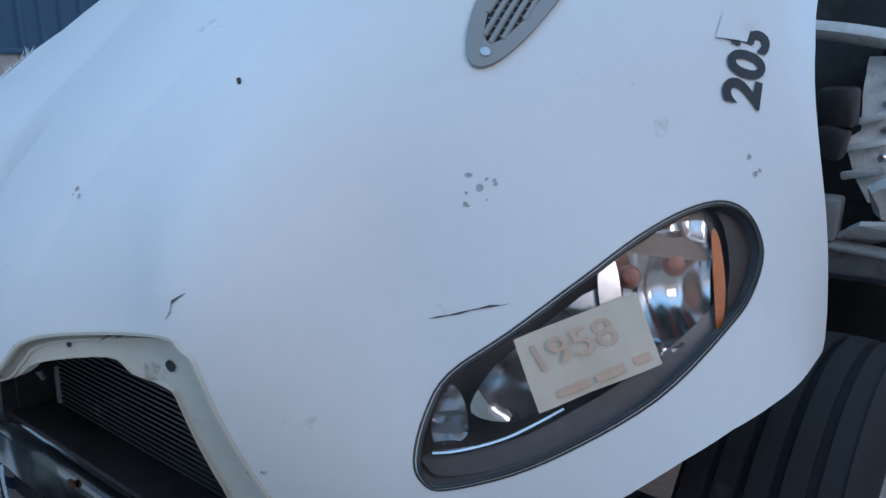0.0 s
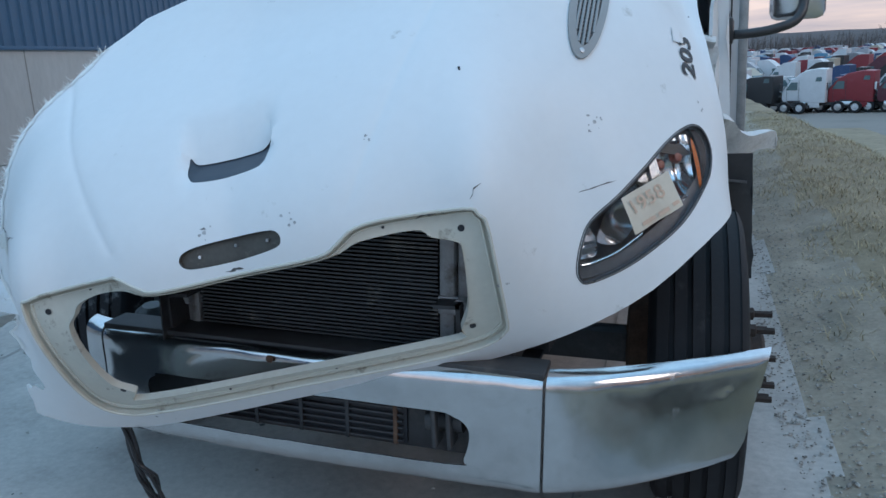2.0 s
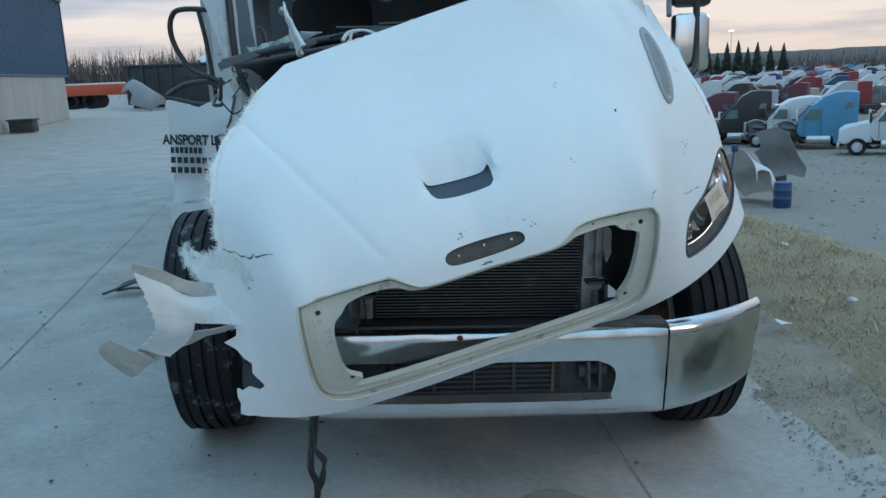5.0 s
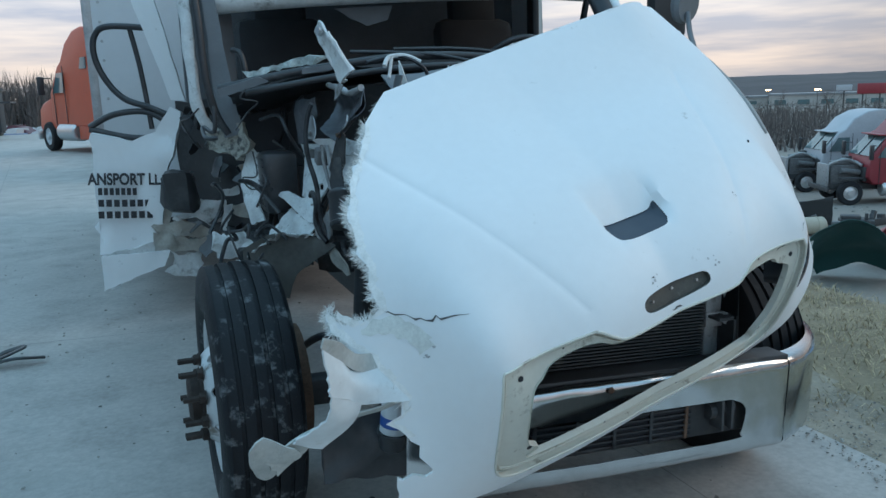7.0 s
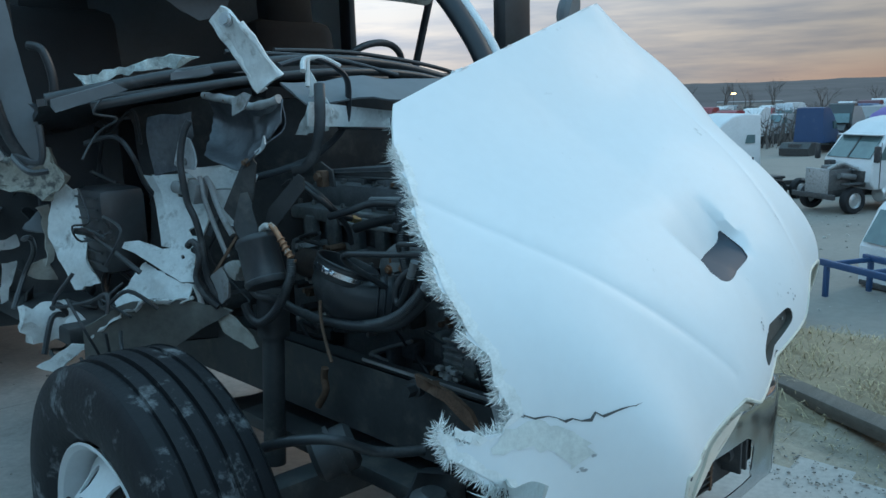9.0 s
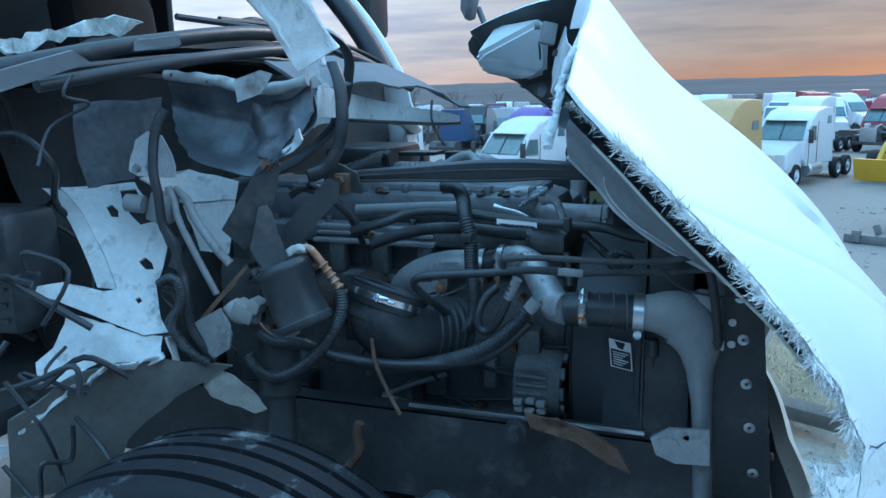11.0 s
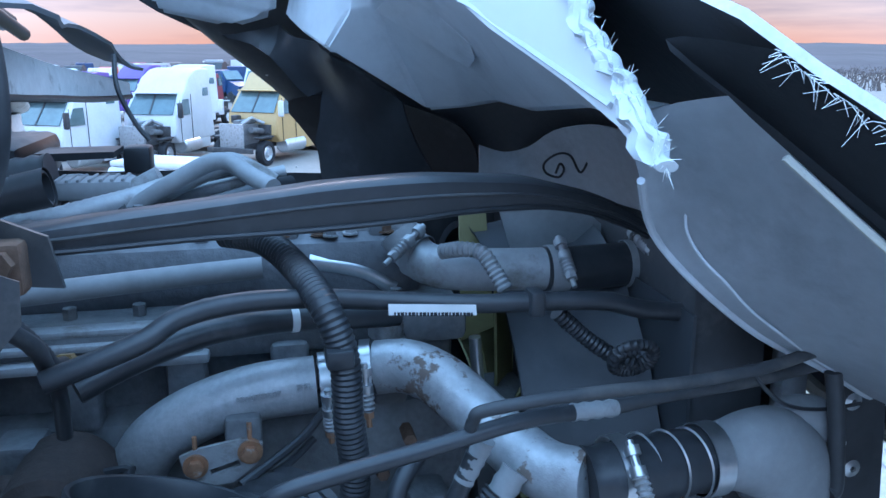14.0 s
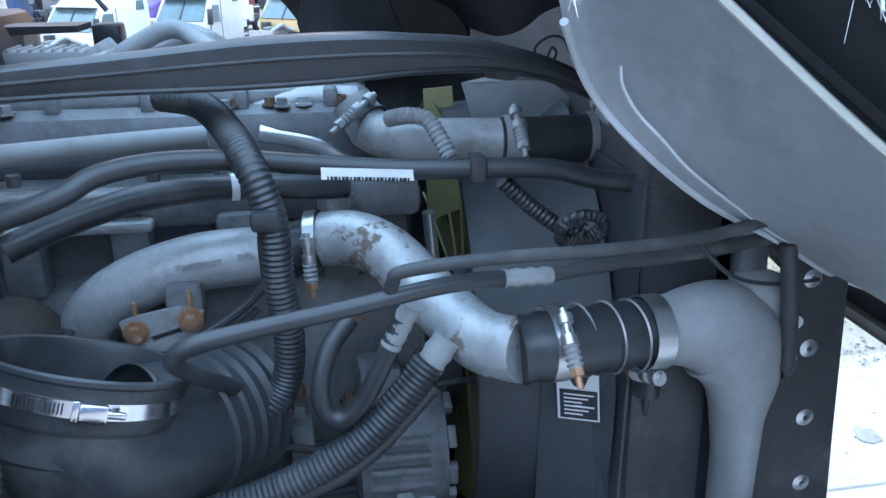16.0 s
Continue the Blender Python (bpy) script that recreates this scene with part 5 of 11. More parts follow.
cab_part("hinge_plate", box(1.10, 1.57, 1.30, 0.02, 0.04, 0.05, 0.004), BLACK)

# seats
for x, lab in ((-0.58, "dark cloth passenger seat"), (0.58, "dark cloth driver seat")):
    st = part_empty("seat", wreck, lab)
    part("cushion", box(x, 2.25, 1.18, 0.52, 0.52, 0.18, 0.06), CLOTH, st)
    part("backrest", box(x, 2.52, 1.62, 0.50, 0.16, 0.74, 0.07, rot(-8)), CLOTH, st)
    part("headrest", box(x, 2.58, 2.02, 0.30, 0.12, 0.22, 0.05, rot(-5)), CLOTH, st)

# dash and cowl, buckled on the passenger side
dash = part_empty("dashboard", wreck, "buckled black dashboard under the open windscreen")
part("dash_top", crumple(plate([(-1.0, 1.62, 1.60), (-0.5, 1.50, 1.70), (0.0, 1.48, 1.72), (0.95, 1.50, 1.66), (0.95, 2.0, 1.62), (0, 2.02, 1.66), (-0.9, 2.05, 1.50)], 0.02, 0.06, 0.012, 5, 2), 0.008, 9, 1), BLACK, dash)
part("dash_front", plate([(-0.9, 2.04, 1.50), (0.95, 2.0, 1.62), (0.95, 2.0, 1.20), (-0.9, 2.02, 1.15)], 0.02, 0.08, 0.01, 4, 3), DARK_IN, dash)
part("cowl_seal", tube([(-1.05, 1.42, 1.60), (-0.70, 1.34, 1.665), (-0.25, 1.32, 1.715), (0.2, 1.34, 1.70), (0.62, 1.32, 1.62), (0.9, 1.36, 1.60)], 0.018, 10), RUBBER, dash)
part("cowl_seal", tube([(-0.95, 1.36, 1.58), (-0.60, 1.27, 1.635), (-0.20, 1.24, 1.67), (0.25, 1.27, 1.66), (0.65, 1.25, 1.57)], 0.014, 10), BLACK, dash)
part("cowl_panel", plate([(-0.42, 1.20, 1.632), (-0.1, 1.18, 1.655), (0.3, 1.20, 1.64), (0.70, 1.14, 1.53), (0.66, 1.02, 1.50), (0.2, 1.05, 1.57), (-0.15, 1.0, 1.57), (-0.40, 1.09, 1.565)], 0.006, 0.05, 0.010, 6, 5), GREY_IN, dash, "grey plastic cowl panel")
part("white_cowl", sheet(([(-0.42, 1.056, 1.575), (-0.28, 1.062, 1.56), (-0.08, 1.081, 1.539), (0.22, 1.088, 1.511), (0.45, 1.078, 1.492), (0.613, 1.052, 1.471)], [(-0.43, 1.053, 1.54), (-0.29, 1.059, 1.528), (-0.09, 1.079, 1.511), (0.21, 1.086, 1.489), (0.44, 1.075, 1.473), (0.605, 1.05, 1.458)], [(-0.43, 1.055, 1.502), (-0.29, 1.061, 1.495), (-0.09, 1.08, 1.484), (0.21, 1.086, 1.466), (0.44, 1.076, 1.454), (0.605, 1.05, 1.448)]), 3, 0.008, 0.004, 6, 7), CRUMPLE, dash, "white cowl rail")
part("cowl_drip", tube([(-0.3, 1.07, 1.493), (-0.09, 1.08, 1.48), (0.21, 1.086, 1.462), (0.44, 1.076, 1.448), (0.61, 1.047, 1.444)], 0.006, 8), BLACK, dash)
part("wiper_arm", tube([(0.70, 1.28, 1.60), (0.45, 1.34, 1.69), (0.05, 1.38, 1.745), (-0.3, 1.40, 1.75)], 0.008, 8), BLACK, dash)
part("wiper_arm", tube([(0.10, 1.22, 1.66), (-0.15, 1.30, 1.72), (-0.5, 1.38, 1.74)], 0.008, 8), BLACK, dash)
part("broken_glass", crumple(plate([(-0.93, 1.46, 1.64), (-0.70, 1.42, 1.69), (-0.58, 1.42, 1.715), (-0.66, 1.40, 1.735), (-0.80, 1.44, 1.69), (-0.95, 1.48, 1.665)], 0.006, 0.02, 0.014, 16, 2), 0.008, 40, 2), mat("crazed_glass", (0.42, 0.50, 0.50), 0.35, vary=0.3, scale=60, fine=220), dash, "crazed edge of broken windscreen glass")
part("dash_shard", plate([(-1.06, 1.36, 1.60), (-0.90, 1.32, 1.645), (-0.86, 1.32, 1.625), (-1.05, 1.36, 1.565)], 0.008, 0.02), GREY_IN, dash)
part("dash_shard", plate([(-0.72, 1.33, 1.67), (-0.60, 1.31, 1.69), (-0.59, 1.31, 1.67), (-0.72, 1.33, 1.65)], 0.008, 0.02), GREY_IN, dash)
for i in range(7):
    y = 1.5 + 0.1 * i
    part("dash_strip", tube([(-0.9 + 0.1 * i, y, 1.60 + 0.02 * math.sin(i)), (-0.3, y - 0.05, 1.66), (0.3 + 0.05 * i, y, 1.66)], 0.008, 8), BLACK, dash)
wheel_m = Matrix.Translation((0.58, 1.98, 1.66)) @ rot(-52)
part("steering_wheel", join(lathe([(0.215 + 0.016 * math.cos(t), 0.016 * math.sin(t)) for t in [2 * math.pi * k / 10 for k in range(10)]], 40, wheel_m, close=True), lathe([(0, -0.02), (0.07, -0.02), (0.07, 0.02), (0, 0.02)], 24, wheel_m)), BLACK, cab, "black steering wheel")

# firewall and the torn structure behind the wheel
fire = part_empty("firewall", wreck, "torn firewall with crushed sheet metal")
part("firewall_panel", plate([(-0.60, 1.92, 1.58), (-0.3, 1.60, 1.60), (0.95, 1.50, 1.62), (0.95, 1.50, 0.70), (-0.3, 1.58, 0.70), (-0.60, 1.80, 0.72)], 0.01, 0.07, 0.03, 4, 2), BLACK_MET, fire)
# dark sheet added behind the torn metal for the unlit cab inside
part("kick_panel", plate([(-1.16, 2.66, 1.56), (-0.61, 1.96, 1.56), (-0.61, 1.90, 0.74), (-1.16, 2.62, 0.78)], 0.01, 0.06, 0.03, 5, 3), BLACK, fire)
BRACKET = [(-0.668, 1.616, 1.344), (-0.571, 1.482, 1.349), (-0.576, 1.449, 1.310), (-0.593, 1.408, 1.250), (-0.603, 1.375, 1.204), (-0.635, 1.370, 1.157), (-0.661, 1.374, 1.123), (-0.688, 1.343, 1.058), (-0.694, 1.320, 1.029), (-0.726, 1.362, 1.026), (-0.760, 1.462, 1.073), (-0.787, 1.539, 1.109), (-0.807, 1.582, 1.122), (-0.799, 1.588, 1.139), (-0.763, 1.541, 1.143), (-0.726, 1.463, 1.120), (-0.708, 1.441, 1.123), (-0.689, 1.484, 1.190), (-0.668, 1.555, 1.285), (-0.666, 1.598, 1.330)]
BR_HOLES = [[(0.028, -0.183), (0.066, -0.184), (0.083, -0.146), (0.098, -0.095), (0.067, -0.09), (0.048, -0.117), (0.033, -0.148)], [(-0.006, -0.144), (0.007, -0.149), (0.02, -0.132), (0.02, -0.114), (0.004, -0.117)], [(0.06, -0.001), (0.075, -0.01), (0.088, 0.004), (0.091, 0.024), (0.073, 0.022)], [(0.046, 0.09), (0.056, 0.087), (0.061, 0.097), (0.052, 0.102)]]
part("mount_bracket", plate(BRACKET, 0.008, 0.016, 0.004, 9, 3, BR_HOLES), CRUMPLE, fire, "white bent mounting bracket with holes")
FLANGE_LINE = [Vector(p) for p in BRACKET[16:20]] + [Vector(BRACKET[0])]
part("bracket_flange", sheet((tuple(FLANGE_LINE), tuple(p + Vector((-0.012, 0.045, 0.004)) for p in FLANGE_LINE)), 4, 0.006, 0.004, 14, 2), CRUMPLE, fire)
part("bracket_box", crumple(plate([(-0.69, 1.37, 1.377), (-0.55, 1.338, 1.384), (-0.5, 1.245, 1.349), (-0.52, 1.244, 1.31), (-0.62, 1.312, 1.312)], 0.006, 0.03, 0.006, 8, 2), 0.004, 12, 2), CRUMPLE, fire)
part("bracket_box", plate([(-0.62, 1.312, 1.312), (-0.52, 1.244, 1.31), (-0.55, 1.243, 1.183), (-0.60, 1.29, 1.20)], 0.006, 0.03, 0.006, 8, 2), CRUMPLE, fire)
part("grey_valve", join(box(-0.66, 1.335, 1.31, 0.05, 0.05, 0.07, 0.008, rot(20)), cyl((-0.69, 1.36, 1.32), (-0.70, 1.40, 1.325), 0.02, 14)), TANK, fire)
def ragged_ring(pts, amount):
    """Corners of a torn plate with uneven points between them."""
    rng, out = random.Random(31), []
    for a, b in zip(pts, pts[1:] + pts[:1]):
        a, b = Vector(a), Vector(b)
        for k in range(3):
            out.append(tuple(a.lerp(b, k / 3) + Vector((0, rng.uniform(-amount, amount), rng.uniform(-amount, amount)))))
    return out


SHIELD_TOP = [(-0.6, 1.339, 1.599), (-0.59, 1.261, 1.59), (-0.58, 1.195, 1.58), (-0.57, 1.129, 1.563), (-0.56, 1.062, 1.568), (-0.55, 1.005, 1.582)]
SHIELD = mat("scuffed_dark_shield", (0.10, 0.108, 0.122), 0.36, metal=0.45, vary=0.28, scale=9, fine=60, bump=0.35, bump_scale=14, dirt=(0.30, 0.31, 0.33), dirt_amount=0.30, dirt_scale=7, dirt_edge=0.22)
part("heat_shield", sheet([SHIELD_TOP, [(-0.57, 1.355, 1.533), (-0.56, 1.285, 1.517), (-0.55, 1.217, 1.506), (-0.54, 1.148, 1.5), (-0.55, 1.071, 1.505), (-0.56, 0.99, 1.518)], [(-0.62, 1.308, 1.467), (-0.61, 1.253, 1.445), (-0.6, 1.197, 1.432), (-0.6, 1.131, 1.427), (-0.6, 1.064, 1.444), (-0.6, 0.993, 1.478)], [(-0.68, 1.235, 1.425), (-0.67, 1.203, 1.406), (-0.66, 1.159, 1.394), (-0.65, 1.106, 1.385), (-0.65, 1.065, 1.409), (-0.64, 1.018, 1.44)]], 5, 0.003, 0.010, 13, 6, 0.008), SHIELD, fire, "dark scuffed sheet-steel heat shield, buckled")
part("rolled_edge", crumple(tube([tuple(Vector(p) + Vector((-0.012, 0, 0.004))) for p in SHIELD_TOP], 0.0125, 12), 0.003, 30, 4), ALU_DIRTY, fire, "rolled pale steel edge")
for k in range(5):
    c = Vector(SHIELD_TOP[0]).lerp(Vector(SHIELD_TOP[3]), 0.12 + 0.2 * k)
    part("rust_spot", lathe([(0.006, 0), (0.004, 0.003), (0, 0.004)], 10, along(c + Vector((-0.022, 0, 0.008)), c + Vector((-0.05, 0, 0.012)))), RUST, fire)
part("shield_flap", crumple(plate(ragged_ring([(-0.55, 1.149, 1.549), (-0.55, 1.012, 1.583), (-0.575, 0.99, 1.518), (-0.60, 0.992, 1.477), (-0.61, 1.029, 1.454), (-0.625, 1.056, 1.417), (-0.61, 1.113, 1.421), (-0.555, 1.152, 1.48)], 0.004), 0.004, 0.015, 0.012, 14, 7), 0.007, 22, 9), SHIELD, fire, "torn dark sheet folded over the shield")
part("torn_fold", crumple(plate([(-0.62, 0.992, 1.482), (-0.63, 0.985, 1.462), (-0.63, 1.008, 1.437), (-0.635, 1.03, 1.428), (-0.63, 1.034, 1.440), (-0.625, 1.012, 1.455), (-0.62, 1.004, 1.474)], 0.005, 0.01, 0.004, 30, 3), 0.004, 40, 2), ALU, fire, "bright torn fold of sheet")
part("bent_flap", plate([(-0.625, 1.143, 1.59), (-0.625, 1.083, 1.606), (-0.615, 1.059, 1.597), (-0.625, 1.081, 1.561), (-0.635, 1.132, 1.541)], 0.004, 0.02, 0.006, 12, 3), ALU_DIRTY, fire, "pale bent steel flap")
part("shield_panel", crumple(plate([(-0.70, 1.504, 1.538), (-0.66, 1.301, 1.551), (-0.66, 1.313, 1.477), (-0.68, 1.367, 1.419), (-0.70, 1.375, 1.378), (-0.74, 1.473, 1.365), (-0.73, 1.499, 1.423)], 0.003, 0.02, 0.008, 6, 8, bend=lambda u, v: 0.02 * math.sin(v * 20)), 0.004, 11, 6), SHIELD, fire)
lug = part("lug_plate", crumple(plate([(-0.7, 1.379, 1.395), (-0.7, 1.376, 1.427), (-0.695, 1.361, 1.463), (-0.69, 1.332, 1.482), (-0.69, 1.298, 1.471), (-0.69, 1.278, 1.435), (-0.69, 1.266, 1.408), (-0.7, 1.264, 1.389), (-0.7, 1.358, 1.383)], 0.005, 0.02, 0.006, 10, 4), 0.003, 20, 3), ALU, fire, "rounded pale steel lug with two bolts")
for y, z in ((1.36, 1.400), (1.323, 1.406)):
    part("lug_bolt", join(cyl((-0.70, y, z), (-0.712, y, z), 0.008, 6), cyl((-0.70, y, z), (-0.705, y, z), 0.012, 16)), ALU_DIRTY, lug)
# bent white stay that points up
part("bent_stay", crumple(join(plate([(-0.705, 1.099, 1.801), (-0.70, 1.045, 1.838), (-0.69, 0.972, 1.788), (-0.655, 0.94, 1.715), (-0.62, 0.907, 1.645), (-0.64, 0.977, 1.605), (-0.665, 1.03, 1.70)], 0.008, 0.018, 0.008, 12, 3), tube([(-0.70, 1.09, 1.80), (-0.67, 1.02, 1.70), (-0.635, 0.97, 1.61)], 0.012, 8), tube([(-0.69, 0.972, 1.788), (-0.655, 0.94, 1.715), (-0.62, 0.907, 1.645)], 0.010, 8)), 0.005, 28, 3), CRUMPLE, fire, "bent white sheet-metal stay")
part("stay_bolt", join(cyl((-0.70, 1.02, 1.797), (-0.718, 1.01, 1.80), 0.014, 14), cyl((-0.70, 1.02, 1.797), (-0.71, 1.015, 1.799), 0.020, 18)), STEEL, fire)
part("torn_frame", crumple(plate([(-0.36, 1.145, 1.691), (-0.35, 1.115, 1.655), (-0.34, 1.087, 1.601), (-0.33, 1.048, 1.546), (-0.34, 1.075, 1.484), (-0.37, 1.197, 1.471), (-0.37, 1.148, 1.532), (-0.37, 1.116, 1.61)], 0.006, 0.014, 0.004, 14, 4, holes=[[(-0.02, 0.0), (0.012, 0.0), (0.016, -0.03), (-0.012, -0.03)]]), 0.003, 30, 4), CRUMPLE, fire, "torn white frame with a ragged hole")
part("bent_loop", tube([(-0.52, 1.061, 1.682), (-0.42, 1.07, 1.703), (-0.35, 1.057, 1.694), (-0.29, 1.042, 1.655), (-0.27, 1.05, 1.597), (-0.27, 1.083, 1.491), (-0.34, 1.152, 1.402), (-0.42, 1.221, 1.361), (-0.5, 1.307, 1.326), (-0.57, 1.342, 1.246), (-0.62, 1.358, 1.159)], 0.015, 12, squash=0.5), INK, fire, "bent black rubber seal hanging in a loop")
part("white_frame", join(tube([(-0.46, 1.02, 1.665), (-0.43, 1.05, 1.70), (-0.36, 1.06, 1.705), (-0.30, 1.05, 1.68)], 0.009, 8), tube([(-0.42, 1.05, 1.70), (-0.44, 1.03, 1.62)], 0.007, 8)), CRUMPLE, fire)
# crushed sill, pillar foot and panels behind the wheel
W8 = CRUMPLE
TAN = mat("dusty_folded_sheet", (0.40, 0.38, 0.34), 0.8, vary=0.16, scale=9, fine=60, bump=0.35, bump_scale=24, dirt=(0.16, 0.15, 0.13), dirt_amount=0.35, dirt_scale=10, dirt_edge=0.2)
part("crushed_pillar", crumple(plate([(-0.940, 1.982, 1.331), (-0.912, 1.948, 1.357), (-0.891, 1.915, 1.365), (-0.876, 1.876, 1.346), (-0.855, 1.813, 1.307), (-0.824, 1.742, 1.286), (-0.841, 1.732, 1.226), (-0.861, 1.740, 1.180), (-0.870, 1.703, 1.099), (-0.868, 1.641, 1.012), (-0.901, 1.690, 0.996), (-0.928, 1.730, 0.983), (-0.925, 1.766, 1.047), (-0.933, 1.844, 1.141), (-0.925, 1.860, 1.187), (-0.903, 1.865, 1.257), (-0.902, 1.908, 1.324), (-0.921, 1.950, 1.335)], 0.01, 0.02, 0.016, 9, 4), 0.008, 20, 4), W8, fire, "crushed blue-white pillar skin")
part("crushed_sill", crumple(plate([(-1.105, 1.720, 0.970), (-1.082, 1.720, 0.954), (-1.028, 1.720, 0.964), (-0.982, 1.720, 0.953), (-0.935, 1.720, 0.915), (-0.899, 1.720, 0.872), (-0.930, 1.720, 0.849), (-0.986, 1.720, 0.843), (-1.040, 1.720, 0.847), (-1.086, 1.720, 0.850), (-1.107, 1.720, 0.892)], 0.03, 0.02, 0.03, 9, 5), 0.01, 20, 5), W8, fire, "crumpled white sill end")
part("folded_panel", crumple(plate([(-1.243, 2.360, 0.941), (-1.197, 2.360, 1.002), (-1.097, 2.360, 1.062), (-1.063, 2.360, 1.043), (-0.968, 2.360, 1.019), (-0.979, 2.360, 0.909), (-1.042, 2.360, 0.901), (-1.087, 2.360, 0.928), (-1.157, 2.360, 0.943)], 0.008, 0.02, 0.03, 9, 6), 0.014, 20, 6), W8, fire, "white panel buckled into an arch")
part("folded_panel", crumple(plate([(-1.320, 2.400, 1.075), (-1.264, 2.400, 1.074), (-1.251, 2.400, 1.029), (-1.264, 2.400, 0.920), (-1.345, 2.400, 0.925)], 0.01, 0.02, 0.015, 9, 7), 0.01, 20, 7), TAN, fire)
part("folded_panel", crumple(plate([(-1.347, 2.380, 0.928), (-1.202, 2.380, 0.930), (-1.039, 2.380, 0.887), (-1.065, 2.380, 0.832), (-1.211, 2.380, 0.858), (-1.346, 2.380, 0.872)], 0.01, 0.02, 0.03, 9, 8), 0.014, 20, 8), TAN, fire, "dusty panel crushed into folds")
part("folded_panel", crumple(plate([(-1.349, 2.360, 0.871), (-1.190, 2.360, 0.858), (-1.055, 2.360, 0.826), (-1.071, 2.360, 0.767), (-1.198, 2.360, 0.791), (-1.348, 2.360, 0.784)], 0.01, 0.02, 0.03, 9, 9), 0.014, 20, 9), TAN, fire)
part("folded_panel", crumple(plate([(-1.251, 2.400, 0.782), (-1.208, 2.400, 0.754), (-1.135, 2.400, 0.764), (-1.122, 2.400, 0.654), (-1.163, 2.400, 0.613), (-1.221, 2.400, 0.631), (-1.291, 2.400, 0.643)], 0.008, 0.02, 0.035, 9, 10), 0.016, 20, 10), W8, fire)
part("door_slab", crumple(plate([(-1.598, 2.280, 0.804), (-1.474, 2.280, 0.801), (-1.272, 2.280, 0.807), (-1.304, 2.280, 0.725), (-1.490, 2.280, 0.667), (-1.610, 2.280, 0.627)], 0.014, 0.02, 0.008, 9, 11), 0.004, 20, 11), WHITE, fire, "white slab of door skin sticking out")
part("torn_strip", crumple(plate([(-0.999, 2.200, 1.029), (-0.949, 2.200, 1.023), (-0.986, 2.200, 0.894), (-1.014, 2.200, 0.885)], 0.008, 0.02, 0.012, 9, 12), 0.01, 20, 12), W8, fire)
part("torn_strip", crumple(plate([(-0.976, 2.000, 1.045), (-0.906, 2.000, 1.044), (-0.883, 2.000, 0.972), (-0.941, 2.000, 0.974), (-0.995, 2.000, 1.010)], 0.008, 0.02, 0.014, 9, 13), 0.01, 20, 13), TAN, fire)
part("white_lump", crumple(plate([(-0.992, 2.420, 1.190), (-0.937, 2.420, 1.196), (-0.933, 2.420, 1.111), (-0.954, 2.420, 1.086), (-0.990, 2.420, 1.116)], 0.03, 0.02, 0.01, 9, 14), 0.01, 20, 14), W8, fire)
part("torn_strip", crumple(plate([(-0.937, 1.950, 1.249), (-0.898, 1.950, 1.246), (-0.885, 1.950, 1.149), (-0.903, 1.950, 1.054), (-0.929, 1.950, 1.033), (-0.910, 1.950, 1.127)], 0.006, 0.02, 0.012, 9, 15), 0.01, 20, 15), TAN, fire)
part("torn_strip", crumple(plate([(-1.009, 2.300, 1.090), (-0.947, 2.300, 1.097), (-0.871, 2.300, 1.110), (-0.900, 2.300, 1.071), (-0.975, 2.300, 1.064)], 0.005, 0.02, 0.01, 9, 16), 0.01, 20, 16), W8, fire)
part("torn_lining", crumple(plate([(-1.05, 2.0, 1.42), (-0.90, 1.85, 1.45), (-0.86, 1.80, 1.36), (-0.92, 1.84, 1.28), (-1.04, 1.98, 1.32)], 0.03, 0.025, 0.02, 14, 9), 0.014, 30, 9), mat("torn_insulation", (0.34, 0.33, 0.29), 0.95, vary=0.25, scale=20, fine=90, dirt=(0.08, 0.08, 0.08), dirt_amount=0.45, dirt_scale=14), fire, "torn grey insulation")
part("dark_seat_base", crumple(box(-1.20, 2.24, 1.11, 0.18, 0.16, 0.20, 0.05), 0.03, 9, 3), BLACK, fire)
blower = part("blower_housing", box(-0.79, 1.68, 1.18, 0.16, 0.20, 0.28, 0.03), BLACK, fire, "black ribbed blower housing")
for k in range(7):
    part("housing_rib", box(-0.872, 1.68, 1.08 + 0.035 * k, 0.006, 0.17, 0.008, 0.002), BLACK, fire)
rng = random.Random(5)
for k in range(34):
    c = Vector((rng.uniform(-1.15, -0.62), 0, rng.uniform(0.80, 1.55)))
    c.y = 1.80 + (-0.62 - c.x) * 0.95 + rng.uniform(-0.04, 0.2)
    s = rng.uniform(0.035, 0.10)
    pts = []
    ex = Vector((rng.uniform(-1, 1), rng.uniform(-1, 1), rng.uniform(-1, 1))).normalized()
    ey = ex.orthogonal().normalized()
    for j in range(6):
        a = j * math.pi / 3
        r = s * rng.uniform(0.5, 1.2)
        pts.append(c + ex * r * math.cos(a) + ey * r * 0.7 * math.sin(a))
    part("metal_scrap", crumple(plate(pts, 0.006, 0.025, 0.012, 14, k), 0.008, 26, k), rng.choice((BLACK, BLACK_MET, BLACK, GREY_IN, TAN, BLACK)), fire)
for k in range(26):
    a = Vector((rng.uniform(-1.1, -0.55), rng.uniform(1.30, 1.9), rng.uniform(0.85, 1.55)))
    pts = [a]
    for j in range(4):
        pts.append(pts[-1] + Vector((rng.uniform(-0.08, 0.08), rng.uniform(-0.12, 0.12), rng.uniform(-0.12, 0.08))))
    part("loose_wire", tube(pts, rng.uniform(0.003, 0.010), 7, 5), rng.choice((BLACK, RUBBER, RUBBER)), fire)

# wheel-arch liner with a torn white lip
arch = part_empty("wheel_arch", wreck, "dark wheel-arch liner with a torn white lip")
